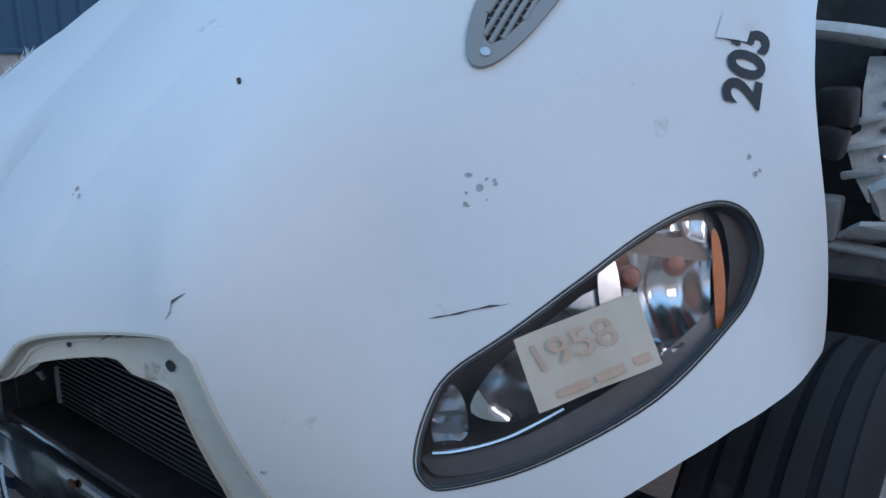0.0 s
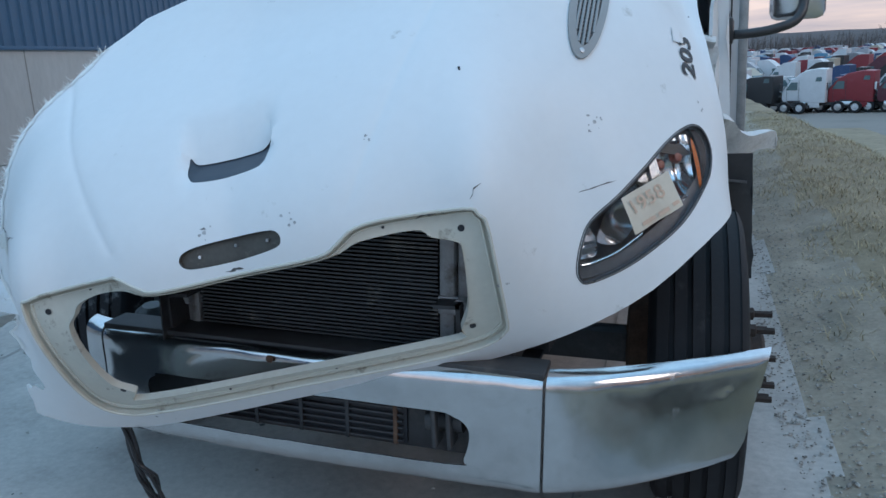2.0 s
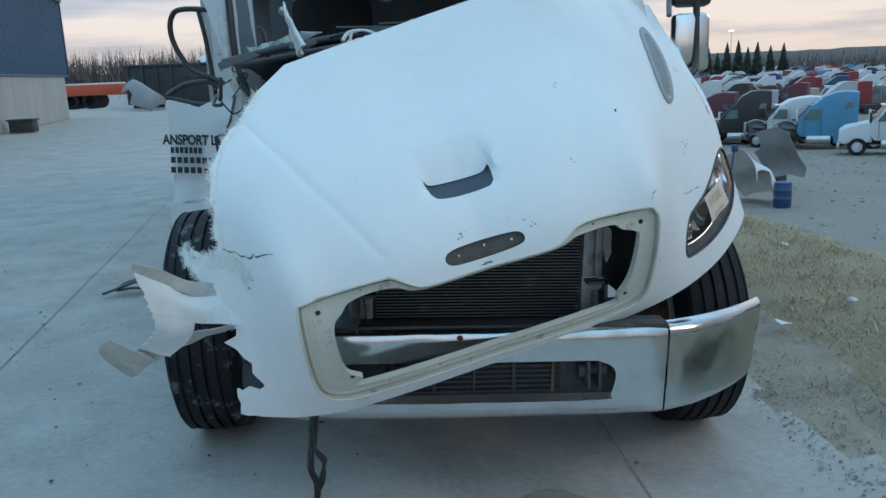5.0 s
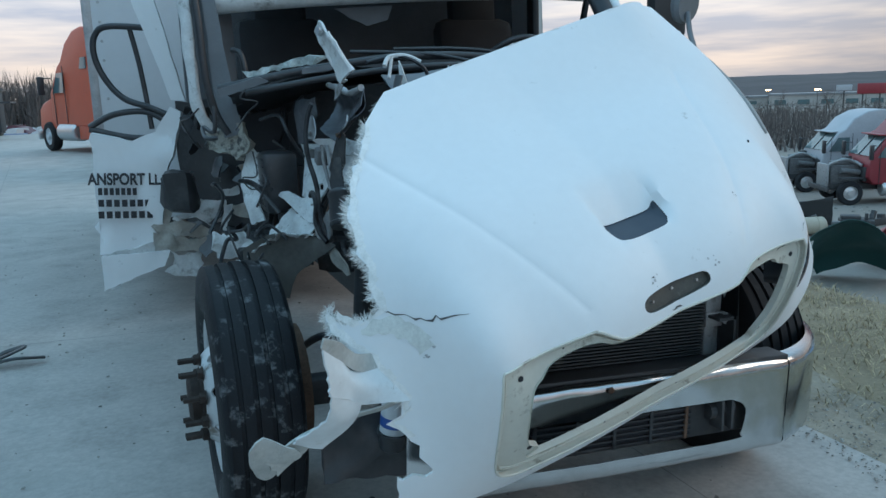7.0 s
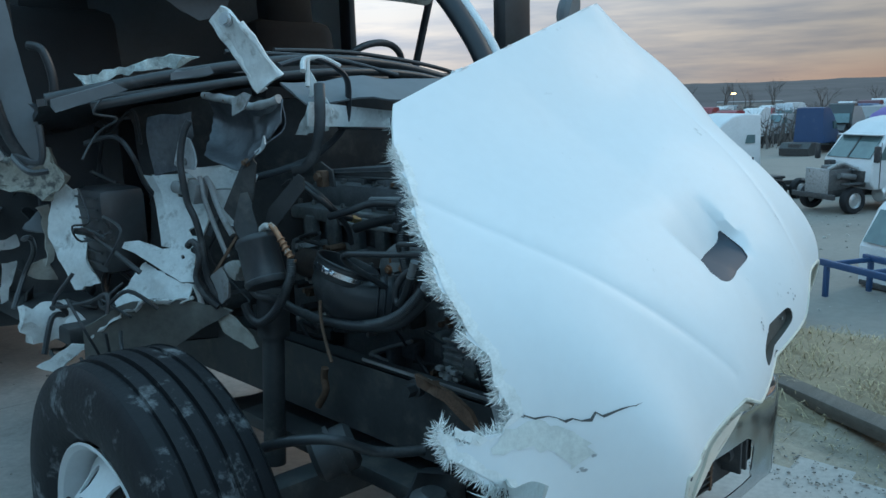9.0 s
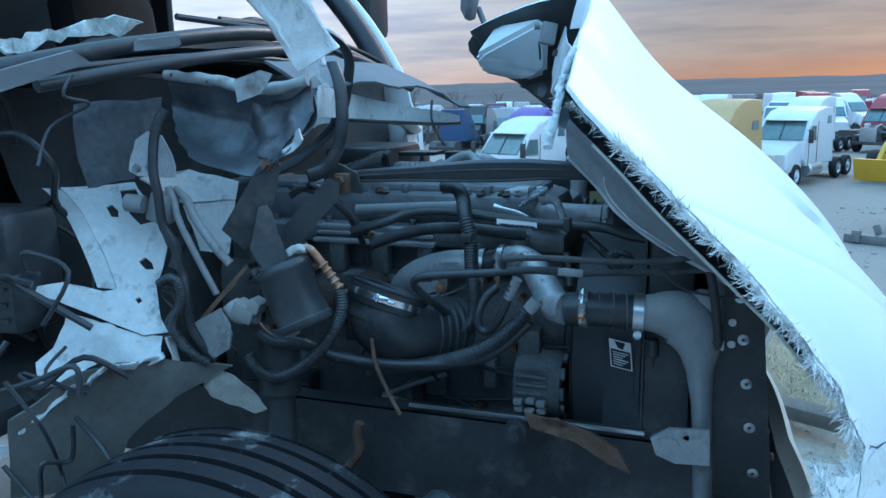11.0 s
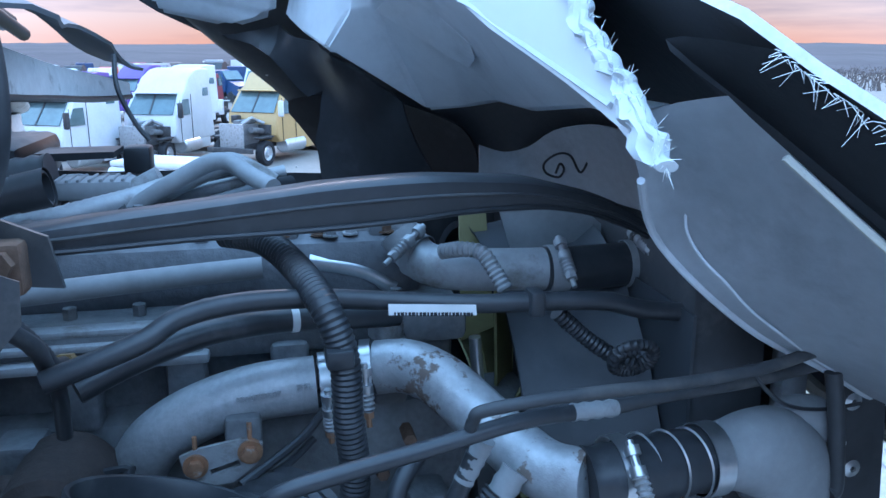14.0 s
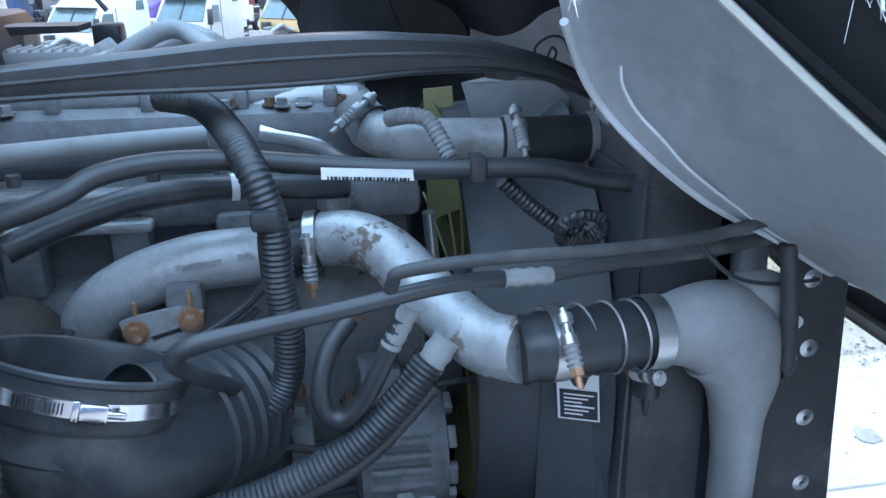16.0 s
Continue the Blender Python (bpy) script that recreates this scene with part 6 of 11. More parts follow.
lip_path = [(-0.978, 1.500, 0.863), (-0.964, 1.474, 0.893), (-0.937, 1.449, 0.919), (-0.902, 1.423, 0.943), (-0.867, 1.397, 0.967), (-0.854, 1.371, 0.992), (-0.780, 1.346, 0.979), (-0.708, 1.320, 0.977)]
part("liner_wall", crumple(plate([(-1.0, 1.482, 0.91), (-0.96, 1.446, 0.942), (-0.902, 1.423, 0.963), (-0.854, 1.402, 0.977), (-0.797, 1.373, 0.981), (-0.72, 1.33, 0.968), (-0.685, 1.253, 0.956), (-0.655, 1.176, 0.948), (-0.679, 1.242, 0.906), (-0.705, 1.305, 0.875), (-0.744, 1.36, 0.836), (-0.787, 1.39, 0.8), (-0.806, 1.406, 0.754), (-0.816, 1.419, 0.691), (-1.0, 1.509, 0.746)], 0.006, 0.03, 0.012, 5, 4), 0.006, 9, 4), mat("dusty_liner", (0.13, 0.125, 0.115), 0.85, vary=0.2, scale=6, fine=50, bump=0.2, bump_scale=30, dirt=(0.20, 0.19, 0.17), dirt_amount=0.35, dirt_scale=6, dirt_edge=0.3), arch)
part("liner_strip", crumple(plate([(-0.66, 1.25, 0.946), (-0.64, 1.193, 0.919), (-0.62, 1.156, 0.877), (-0.615, 1.128, 0.832), (-0.615, 1.152, 0.823), (-0.63, 1.186, 0.838), (-0.66, 1.252, 0.875), (-0.67, 1.26, 0.903)], 0.006, 0.012, 0.006, 20, 4), 0.004, 30, 4), TAN, arch, "frayed strip of torn liner")
part("torn_lip", crumple(tube(lip_path, 0.010, 8, 10, squash=0.5), 0.012, 34, 2), CRUMPLE, arch)
part("torn_lip", crumple(plate([(-0.718, 1.310, 1.032), (-0.696, 1.310, 1.022), (-0.692, 1.310, 0.981), (-0.688, 1.310, 0.938), (-0.658, 1.310, 0.917), (-0.682, 1.310, 0.901), (-0.705, 1.310, 0.910), (-0.699, 1.310, 0.946), (-0.712, 1.310, 0.994)], 0.006, 0.015, 0.008, 16, 3), 0.006, 30, 3), CRUMPLE, arch)
part("torn_lip", crumple(plate([(-0.760, 1.529, 1.080), (-0.735, 1.424, 1.041), (-0.699, 1.330, 1.022), (-0.719, 1.308, 0.981), (-0.764, 1.379, 0.972), (-0.802, 1.447, 0.970), (-0.839, 1.481, 0.947), (-0.863, 1.522, 0.945), (-0.847, 1.550, 0.984), (-0.806, 1.535, 1.025)], 0.006, 0.02, 0.02, 10, 5), 0.010, 20, 5), W8, arch, "blue-white crumpled panel")
part("torn_lip", crumple(plate([(-1.10, 1.60, 0.80), (-1.02, 1.52, 0.86), (-0.98, 1.50, 0.85), (-1.06, 1.56, 0.77)], 0.008, 0.02, 0.01, 14, 6), 0.008, 26, 6), CRUMPLE, arch)

# passenger door, hanging open and crushed
door = part_empty("passenger_door", wreck, "crushed white door hanging open, with black lettering")
part("door_skin", crumple(plate([(-1.595, 2.47, 1.42), (-1.40, 2.44, 1.36), (-1.27, 2.42, 1.40), (-1.20, 2.38, 1.53), (-1.15, 2.36, 1.50), (-1.20, 2.36, 1.28), (-1.26, 2.40, 1.15), (-1.28, 2.40, 0.98), (-1.30, 2.42, 0.84), (-1.45, 2.47, 0.80), (-1.61, 2.46, 0.78)], 0.03, 0.035, 0.010, 5, 4), 0.006, 10, 2), WHITE, door)
part("door_corner", crumple(plate([(-1.61, 2.46, 0.78), (-1.32, 2.42, 0.84), (-1.32, 2.43, 0.70), (-1.59, 2.49, 0.68)], 0.03, 0.03, 0.018, 9, 5), 0.012, 16, 5), CRUMPLE, door)
part("door_corner", plate([(-1.60, 2.50, 0.70), (-1.31, 2.42, 0.78), (-1.34, 2.42, 0.70), (-1.58, 2.52, 0.58)], 0.012, 0.04, 0.006, 6, 6), CRUMPLE, door)
part("window_frame", crumple(plate([(-1.30, 2.42, 2.15), (-1.34, 2.42, 2.06), (-1.26, 2.40, 1.80), (-1.20, 2.38, 1.56), (-1.13, 2.36, 1.56), (-1.17, 2.37, 1.75), (-1.24, 2.40, 2.10)], 0.03, 0.04, 0.004, 6, 7), 0.003, 10, 7), WHITE, door)
part("window_seal", tube([(-1.20, 2.42, 1.92), (-1.45, 2.48, 1.94), (-1.525, 2.50, 1.90), (-1.54, 2.50, 1.80), (-1.50, 2.49, 1.68), (-1.42, 2.46, 1.58), (-1.30, 2.42, 1.53), (-1.20, 2.38, 1.48)], 0.016, 12), RUBBER, door, "hanging black rubber window seal")
part("window_seal", tube([(-1.36, 2.47, 1.93), (-1.33, 2.46, 1.75), (-1.31, 2.45, 1.55), (-1.30, 2.44, 1.42)], 0.013, 10), RUBBER, door)
part("window_seal", tube([(-1.60, 2.48, 1.44), (-1.48, 2.47, 1.50), (-1.33, 2.44, 1.51), (-1.24, 2.40, 1.46), (-1.26, 2.41, 1.39), (-1.40, 2.45, 1.38), (-1.60, 2.48, 1.43)], 0.016, 12), RUBBER, door)
part("door_handle", join(box(-1.345, 2.405, 1.285, 0.06, 0.02, 0.05, 0.012), box(-1.28, 2.395, 1.28, 0.03, 0.02, 0.035, 0.008)), BLACK, door)
part("lettering", letters("ANSPORT LLC", 0.082, look((-1.437, 2.388, 1.169), (-1.40, 3.4, 1.169)) @ rot(0, 0, -3.5) @ Matrix.Diagonal((0.74, 1.0, 1.0, 1.0)), 0.002, True), INK, door, smooth=False)
for k, (x0, x1) in enumerate(((-1.594, -1.403), (-1.60, -1.34), (-1.606, -1.335))):
    for j in range(7):
        w = (x1 - x0) / 7
        part("writing_bar", box(x0 + w * (j + 0.5), 2.388, 1.118 - 0.06 * k - 0.07 * w * j, w * 0.72, 0.004, 0.036, 0, rot(0, 3.5)), INK, door)
# passenger pillar and its loose trims
part("pillar_skin", crumple(tube([(-1.13, 2.0, 2.20), (-1.12, 1.92, 1.95), (-1.115, 1.90, 1.70), (-1.10, 1.90, 1.52), (-1.05, 1.92, 1.42)], 0.030, 12, squash=0.7), 0.006, 12, 2), CRUMPLE, cab, "bent white windscreen pillar")
part("pillar_trim", tube([(-1.08, 1.92, 2.15), (-1.07, 1.86, 1.90), (-1.06, 1.84, 1.65), (-1.03, 1.84, 1.50), (-0.98, 1.84, 1.40)], 0.018, 10), RUBBER, cab)
part("pillar_trim", crumple(plate([(-1.05, 1.92, 2.15), (-1.0, 1.90, 2.15), (-0.97, 1.86, 1.80), (-0.93, 1.84, 1.50), (-0.91, 1.84, 1.40), (-1.0, 1.84, 1.38), (-1.03, 1.86, 1.60), (-1.04, 1.88, 1.90)], 0.01, 0.04, 0.006, 6, 3), 0.003, 10, 2), GREY_IN, cab)
part("grab_handle", tube([(-0.93, 1.86, 1.78), (-0.90, 1.82, 1.76), (-0.885, 1.80, 1.66), (-0.90, 1.82, 1.56), (-0.93, 1.86, 1.54)], 0.014, 10), BLACK, cab)
part("side_lining", plate([(-0.98, 2.0, 2.2), (-0.90, 2.1, 2.2), (-0.90, 2.1, 1.5), (-0.96, 2.0, 1.5)], 0.01, 0.06), GREY_IN, cab)

# mirrors
for side in (1,):
    mir = part_empty("mirror", wreck, "grey-backed mirror on a black arm")
    part("arm", tube([(1.07, 1.62, 1.43), (1.16, 1.58, 1.425), (1.28, 1.60, 1.44), (1.36, 1.64, 1.48), (1.38, 1.68, 1.60), (1.38, 1.70, 2.10)], 0.018, 12), BLACK, mir)
    part("arm_base", box(1.09, 1.60, 1.44, 0.07, 0.10, 0.11, 0.02), BLACK, mir)
    part("mirror_back", box(1.36, 1.72, 1.62, 0.20, 0.09, 0.30, 0.03), CHROME_HI, mir)
    part("mirror_back", box(1.36, 1.72, 2.0, 0.22, 0.10, 0.40, 0.04), BLACK, mir)
hoodmir = part_empty("hood_mirror", wreck, "grey round convex mirror housing")
part("housing", join(lathe([(0, 0.05), (0.05, 0.045), (0.085, 0.02), (0.09, 0), (0.08, -0.02), (0, -0.02)], 30, pose(1.02, 1.12, 1.92, -80, 0, 20)), tube([(1.02, 1.10, 1.88), (1.0, 1.06, 1.80), (0.98, 1.0, 1.72)], 0.012, 10)), GREY_IN, hoodmir)
part("driver_fender_liner", join(plate([(0.70, 1.38, 0.97), (1.20, 1.42, 0.99), (1.21, 1.42, 0.50), (0.72, 1.40, 0.48)], 0.01, 0.05, 0.006, 6, 2), plate([(0.70, 1.20, 0.93), (1.10, 1.18, 0.93), (1.18, 1.38, 0.89), (0.72, 1.38, 0.89)], 0.01, 0.05)), BLACK, wreck)
part("driver_sill", crumple(plate([(0.98, 1.30, 1.10), (1.08, 1.30, 1.16), (1.16, 1.42, 1.08), (1.26, 1.55, 1.06), (1.27, 1.58, 1.00), (1.15, 1.46, 1.0), (0.98, 1.34, 1.04)], 0.03, 0.03, 0.012, 9, 2), 0.008, 14, 2), CRUMPLE, wreck, "torn white sill edge")

# driver's side of the firewall, seen past the fender
side = part_empty("driver_cowl_side", wreck, "bare white hinge pillar with brackets behind the fender")
part("cowl_bar", tube([(0.78, 1.37, 1.455), (0.90, 1.375, 1.435), (1.05, 1.40, 1.40)], 0.036, 12, squash=0.6), CRUMPLE, side, "white pressed cowl bar")
part("hinge_pillar", plate([(0.945, 1.40, 1.38), (1.06, 1.40, 1.38), (1.05, 1.40, 1.05), (0.965, 1.38, 1.06), (0.93, 1.37, 1.12), (0.91, 1.36, 1.20), (0.94, 1.38, 1.22), (0.935, 1.38, 1.29)], 0.012, 0.02, 0.006, 12, 3), CRUMPLE, side, "scuffed white hinge pillar")
for z in (1.33, 1.28, 1.22, 1.16, 1.10):
    part("pillar_bolt", lathe([(0.011, 0), (0.011, 0.006), (0.006, 0.011), (0, 0.011)], 8, pose(0.985 + 0.2 * (z - 1.1) * 0.2, 1.375, z, 90)), STEEL, side)
for z in (1.245, 1.19, 1.13):
    part("hinge_finger", crumple(box(0.955, 1.355, z, 0.09, 0.03, 0.016, 0.005, rot(0, -12, 0)), 0.004, 30, 2), CRUMPLE, side)
part("relay_box", join(box(0.905, 1.32, 1.275, 0.075, 0.07, 0.09, 0.012), box(0.90, 1.30, 1.20, 0.06, 0.06, 0.07, 0.01, rot(0, 14, 0))), BLACK, side)
part("control_module", box(0.885, 1.32, 1.03, 0.075, 0.09, 0.095, 0.008, rot(0, 5, 6)), TANK, side)
part("torn_ledge", crumple(plate([(0.90, 1.34, 0.99), (0.97, 1.30, 1.02), (1.05, 1.32, 1.03), (1.08, 1.36, 0.99), (0.98, 1.38, 0.97)], 0.012, 0.02, 0.012, 14, 3), 0.006, 22, 4), CRUMPLE, side)
part("ledge_beam", join(box(0.90, 1.31, 0.935, 0.36, 0.05, 0.065, 0.012, rot(0, 6, 0)), box(0.90, 1.30, 0.972, 0.36, 0.08, 0.012, 0.004, rot(0, 6, 0))), ALU_DIRTY, side, "dusty grey inner fender ledge")
part("cowl_side_panel", crumple(plate([(1.06, 1.54, 1.62), (1.05, 1.42, 1.58), (1.04, 1.37, 1.43), (1.05, 1.41, 1.30), (1.05, 1.42, 1.05), (1.08, 1.54, 1.02)], 0.012, 0.03, 0.006, 9, 2), 0.004, 18, 4), WHITE, side, "white cowl side panel with a torn front edge")
part("oil_filter", lathe([(0, -0.065), (0.040, -0.065), (0.046, -0.058), (0.046, 0.05), (0.042, 0.06), (0.042, 0.072), (0, 0.072)], 28, pose(-0.695, 0.31, 0.55, 8, 5, 0)), PANEL, wreck, "white spin-on filter with a blue band")
part("filter_band", lathe([(0.0468, -0.035), (0.0468, 0.0)], 28, pose(-0.695, 0.31, 0.55, 8, 5, 0)), mat("blue_print", (0.03, 0.10, 0.35), 0.5), wreck)
part("filter_bowl", lathe([(0, -0.13), (0.03, -0.13), (0.042, -0.12), (0.046, -0.075), (0.054, -0.072), (0.054, -0.060), (0.044, -0.060), (0, -0.060)], 28, pose(-0.695, 0.31, 0.55, 8, 5, 0)), RUBBER, wreck, "black filter bowl")
part("filter_head", lathe([(0, 0.070), (0.055, 0.070), (0.055, 0.10), (0.03, 0.12), (0, 0.12)], 24, pose(-0.695, 0.31, 0.55, 8, 5, 0)), RUBBER, wreck)
# dark sheet added to stand for the shaded underside behind the notch
part("splash_plate", crumple(plate([(-0.92, 0.42, 0.30), (-0.52, 0.34, 0.30), (-0.50, 0.36, 0.62), (-0.62, 0.42, 0.66), (-0.70, 0.44, 0.52), (-0.90, 0.46, 0.42)], 0.012, 0.03, 0.02, 7, 3), 0.012, 12, 4), BLACK, wreck, "dark sheet added for the shade behind the torn corner")
# cable bundle that hangs from the bumper to the ground
def strand(pts, k):
    """One strand that winds round the bundle's line."""
    P = [Vector(p) for p in pts]
    out = []
    for i, (a, b) in enumerate(zip(P, P[1:])):
        for q in range(4):
            w = (i + q / 4) * 2.3 + k * 2.1
            out.append(a.lerp(b, q / 4) + Vector((math.cos(w), math.sin(w), 0)) * 0.0075)
    return out + [P[-1]]


MAIN = ((-0.590, -0.02, 0.44), (-0.603, 0.003, 0.382), (-0.621, 0.042, 0.256), (-0.634, 0.073, 0.165), (-0.618, 0.107, 0.07), (-0.625, 0.130, 0.004))
SIDE = ((-0.596, -0.005, 0.40), (-0.606, 0.042, 0.249), (-0.585, 0.065, 0.19), (-0.602, 0.104, 0.082), (-0.621, 0.130, 0.004))
for k, pts in enumerate((MAIN + ((-0.665, 0.09, -0.012), (-0.70, 0.04, -0.014)), MAIN + ((-0.60, 0.10, -0.010), (-0.555, 0.11, -0.012)), MAIN + ((-0.64, 0.06, -0.012),), SIDE + ((-0.585, 0.09, -0.010),), SIDE)):
    part("hanging_cable", tube(strand(pts, k), 0.0065, 8, 2), RUBBER, wreck, "black cable hanging to the ground")

# cargo box behind the cab
cargo = part_empty("cargo_box", wreck, "white riveted cargo box")
part("box_front", box(-0.17, 3.92, 2.15, 2.88, 0.05, 2.80, 0.012), PANEL, cargo)
part("box_side", box(-1.60, 7.0, 2.15, 0.03, 6.2, 2.80, 0.008), PANEL, cargo)
part("box_side", box(1.27, 7.0, 2.15, 0.03, 6.2, 2.80, 0.008), PANEL, cargo)
part("box_roof", box(-0.17, 7.0, 3.56, 2.88, 6.2, 0.03), PANEL, cargo)
part("box_floor", box(-0.17, 7.0, 0.78, 2.82, 6.2, 0.10), BLACK_MET, cargo)
for sgn in (-1, 1):
    part("corner_post", box(-0.165 + 1.44 * sgn, 3.93, 2.15, 0.06, 0.08, 2.84, 0.01), ALU, cargo)
    for k in range(22):
        part("box_rivet", lathe([(0.010, 0), (0.008, 0.005), (0, 0.007)], 10, pose(-0.165 + 1.365 * sgn, 3.894, 0.84 + 0.125 * k, 90)), ALU, cargo)
part("mud_guard", box(0.0, 7.2, 0.45, 2.3, 0.03, 0.5), BLACK, cargo)
for sgn in (-1, 1):
    for y in (7.8,):
        rw = part_empty("rear_wheel", wreck, "black rear tyre")
        part("tyre", tyre_mesh(0.49, 0.5, pose(0.95 * sgn, y, 0.478, 0, 90 * sgn, 0)), TYRE, rw)
        part("rim", lathe([(0.28, 0.2), (0.25, 0.1), (0.1, 0.06), (0, 0.06)], 30, pose(0.95 * sgn, y, 0.478, 0, 90 * sgn, 0)), RIM, rw)
tank = part_empty("fuel_tank", wreck, "black steps and fuel tank under the cab")
part("tank_body", cyl((0.80, 1.95, 0.58), (0.80, 3.1, 0.58), 0.25, 30, bevel=0.03), BLACK_MET, tank)
part("step", box(1.12, 2.3, 0.66, 0.14, 0.8, 0.03, 0.01), ALU_DIRTY, tank)

# ---- radiator, engine and what hangs round them ----
engine_bay = thing("diesel_engine", "exposed grimy diesel engine with hoses and pipes in an open bay", "engine", at=(0, 1.0, 0.5))
cooler = thing("radiator", "dusty radiator pack with a finned condenser behind the bumper", "radiator", at=(0, 0.15, 0.5))
TIP = rot(0, 3.0, 0)


def fins():
    bm = bmesh.new()
    n = 64
    for k in range(n):
        z = 0.55 + 0.70 * k / (n - 1)
        b = box(0.0, 0.125, z - 0.85, 0.72, 0.016, 0.0052)
        b.transform(Matrix.Translation((0, 0, 0.85)) @ TIP)
        bm = join(bm, b)
    return bm


def tip_box(cx, cy, cz, sx, sy, sz, bevel=0.004):
    b = box(cx, cy, cz - 0.85, sx, sy, sz, bevel)
    b.transform(Matrix.Translation((0, 0, 0.85)) @ TIP)
    return b


cond = part("condenser", tip_box(0, 0.145, 0.90, 0.74, 0.010, 0.72), mat("condenser_dark", (0.035, 0.037, 0.04), 0.6, vary=0.2), cooler)
tagged(part("fin", fins(), FIN, cond, "thin horizontal cooling fins"), kind="stuff")
part("side_tank", tip_box(0.385, 0.14, 0.90, 0.045, 0.05, 0.72, 0.012), ALU_DIRTY, cooler)
part("side_rail", tip_box(0.425, 0.15, 0.90, 0.03, 0.04, 0.74, 0.006), ALU_DIRTY, cooler)
part("side_tank", tip_box(-0.385, 0.14, 0.90, 0.03, 0.04, 0.72, 0.01), ALU_DIRTY, cooler)
part("pipe_bracket", join(tip_box(0.40, 0.115, 0.79, 0.075, 0.012, 0.05, 0.004), cyl((0.425, 0.12, 0.775), (0.425, 0.085, 0.775), 0.020, 20), cyl((0.425, 0.09, 0.775), (0.425, 0.080, 0.775), 0.012, 6)), ALU, cooler)
part("torn_bracket", plate([(0.44, 0.14, 0.98), (0.47, 0.14, 0.95), (0.475, 0.14, 0.87), (0.455, 0.14, 0.83), (0.44, 0.14, 0.88)], 0.004, 0.02, 0.004, 20, 2), ALU_DIRTY, cooler)
part("lower_crossmember", tip_box(0, 0.13, 0.60, 1.0, 0.09, 0.07, 0.01), BLACK_MET, cooler)
part("radiator_core", tip_box(0, 0.24, 0.86, 0.82, 0.10, 0.86, 0.01), BLACK_MET, cooler)
part("coolant_stub", tube([(-0.40, 0.10, 0.75), (-0.395, 0.08, 0.80), (-0.40, 0.09, 0.86), (-0.41, 0.12, 0.92)], 0.008, 10), ALU_DIRTY, cooler)

# end tank of the charge cooler: a neck that flares and turns down
def flared(stations, n=32, per=5):
    """A loft of round rings whose size changes along a smooth line."""
    line4 = spline([p for p, _, _ in stations], per)
    bm, rings, m = bmesh.new(), [], len(line4)
    for i, c in enumerate(line4):
        c = Vector(c)
        f = i / (m - 1) * (len(stations) - 1)
        k = min(int(f), len(stations) - 2)
        ra = stations[k][1] + (stations[k + 1][1] - stations[k][1]) * (f - k)
        rb = stations[k][2] + (stations[k + 1][2] - stations[k][2]) * (f - k)
        d = (Vector(line4[min(i + 1, m - 1)]) - Vector(line4[max(i - 1, 0)])).normalized()
        a = Vector((1, 0, 0))
        a = (a - d * a.dot(d)).normalized()
        b = d.cross(a)
        rings.append([bm.verts.new(c + a * ra * math.cos(2 * math.pi * q / n) + b * rb * math.sin(2 * math.pi * q / n)) for q in range(n)])
    for r0, r1 in zip(rings, rings[1:]):
        for q in range(n):
            bm.faces.new((r0[q], r0[(q + 1) % n], r1[(q + 1) % n], r1[q]))
    bm.faces.new(rings[0][::-1])
    bm.faces.new(rings[-1])
    return bm


part("charge_cooler_tank", flared([((-0.455, 0.292, 1.090), 0.037, 0.037), ((-0.453, 0.270, 1.091), 0.038, 0.041), ((-0.450, 0.243, 1.090), 0.042, 0.050), ((-0.447, 0.215, 1.083), 0.043, 0.058), ((-0.444, 0.192, 1.060), 0.043, 0.060), ((-0.441, 0.176, 1.020), 0.042, 0.046), ((-0.438, 0.172, 0.97), 0.040, 0.029), ((-0.435, 0.165, 0.90), 0.039, 0.022), ((-0.430, 0.160, 0.82), 0.038, 0.021), ((-0.425, 0.155, 0.72), 0.038, 0.022), ((-0.42, 0.150, 0.60), 0.038, 0.024)]), TANK, cooler, "dusty grey cast cooler end tank")
part("tank_top", box(-0.435, 0.165, 1.10, 0.05, 0.07, 0.09, 0.022), TANK, cooler)
side = part("side_plate", plate([(-0.432, 0.125, 1.215), (-0.432, 0.062, 1.20), (-0.432, 0.052, 1.10), (-0.432, 0.036, 0.92), (-0.432, 0.024, 0.80), (-0.432, 0.012, 0.60), (-0.432, 0.115, 0.60), (-0.432, 0.142, 0.80), (-0.432, 0.145, 1.0), (-0.432, 0.135, 1.1)], 0.005, 0.05), BLACK_MET, cooler, "black side plate with rivets")
for y, z in ((0.099, 1.132), (0.089, 1.043), (0.078, 0.948), (0.067, 0.852), (0.055, 0.75)):
    part("rivet", lathe([(0.0115, 0), (0.0115, 0.002), (0.004, 0.004), (0.003, 0.001), (0, 0.001)], 16, pose(-0.435, y, z, 0, -90, 0)), STEEL, side)
PAPER_WHITE = mat("white_tag", (0.75, 0.75, 0.74), 0.5, vary=0.04)
part("plastic_tag", box(-0.442, 0.137, 1.028, 0.002, 0.022, 0.020, 0.001), PAPER_WHITE, side)
part("clip_hole", cyl((-0.440, 0.112, 1.079), (-0.436, 0.112, 1.079), 0.008, 14), PAPER_WHITE, side)
part("clip_hole", cyl((-0.440, 0.112, 1.032), (-0.436, 0.112, 1.032), 0.008, 14), PAPER_WHITE, side)
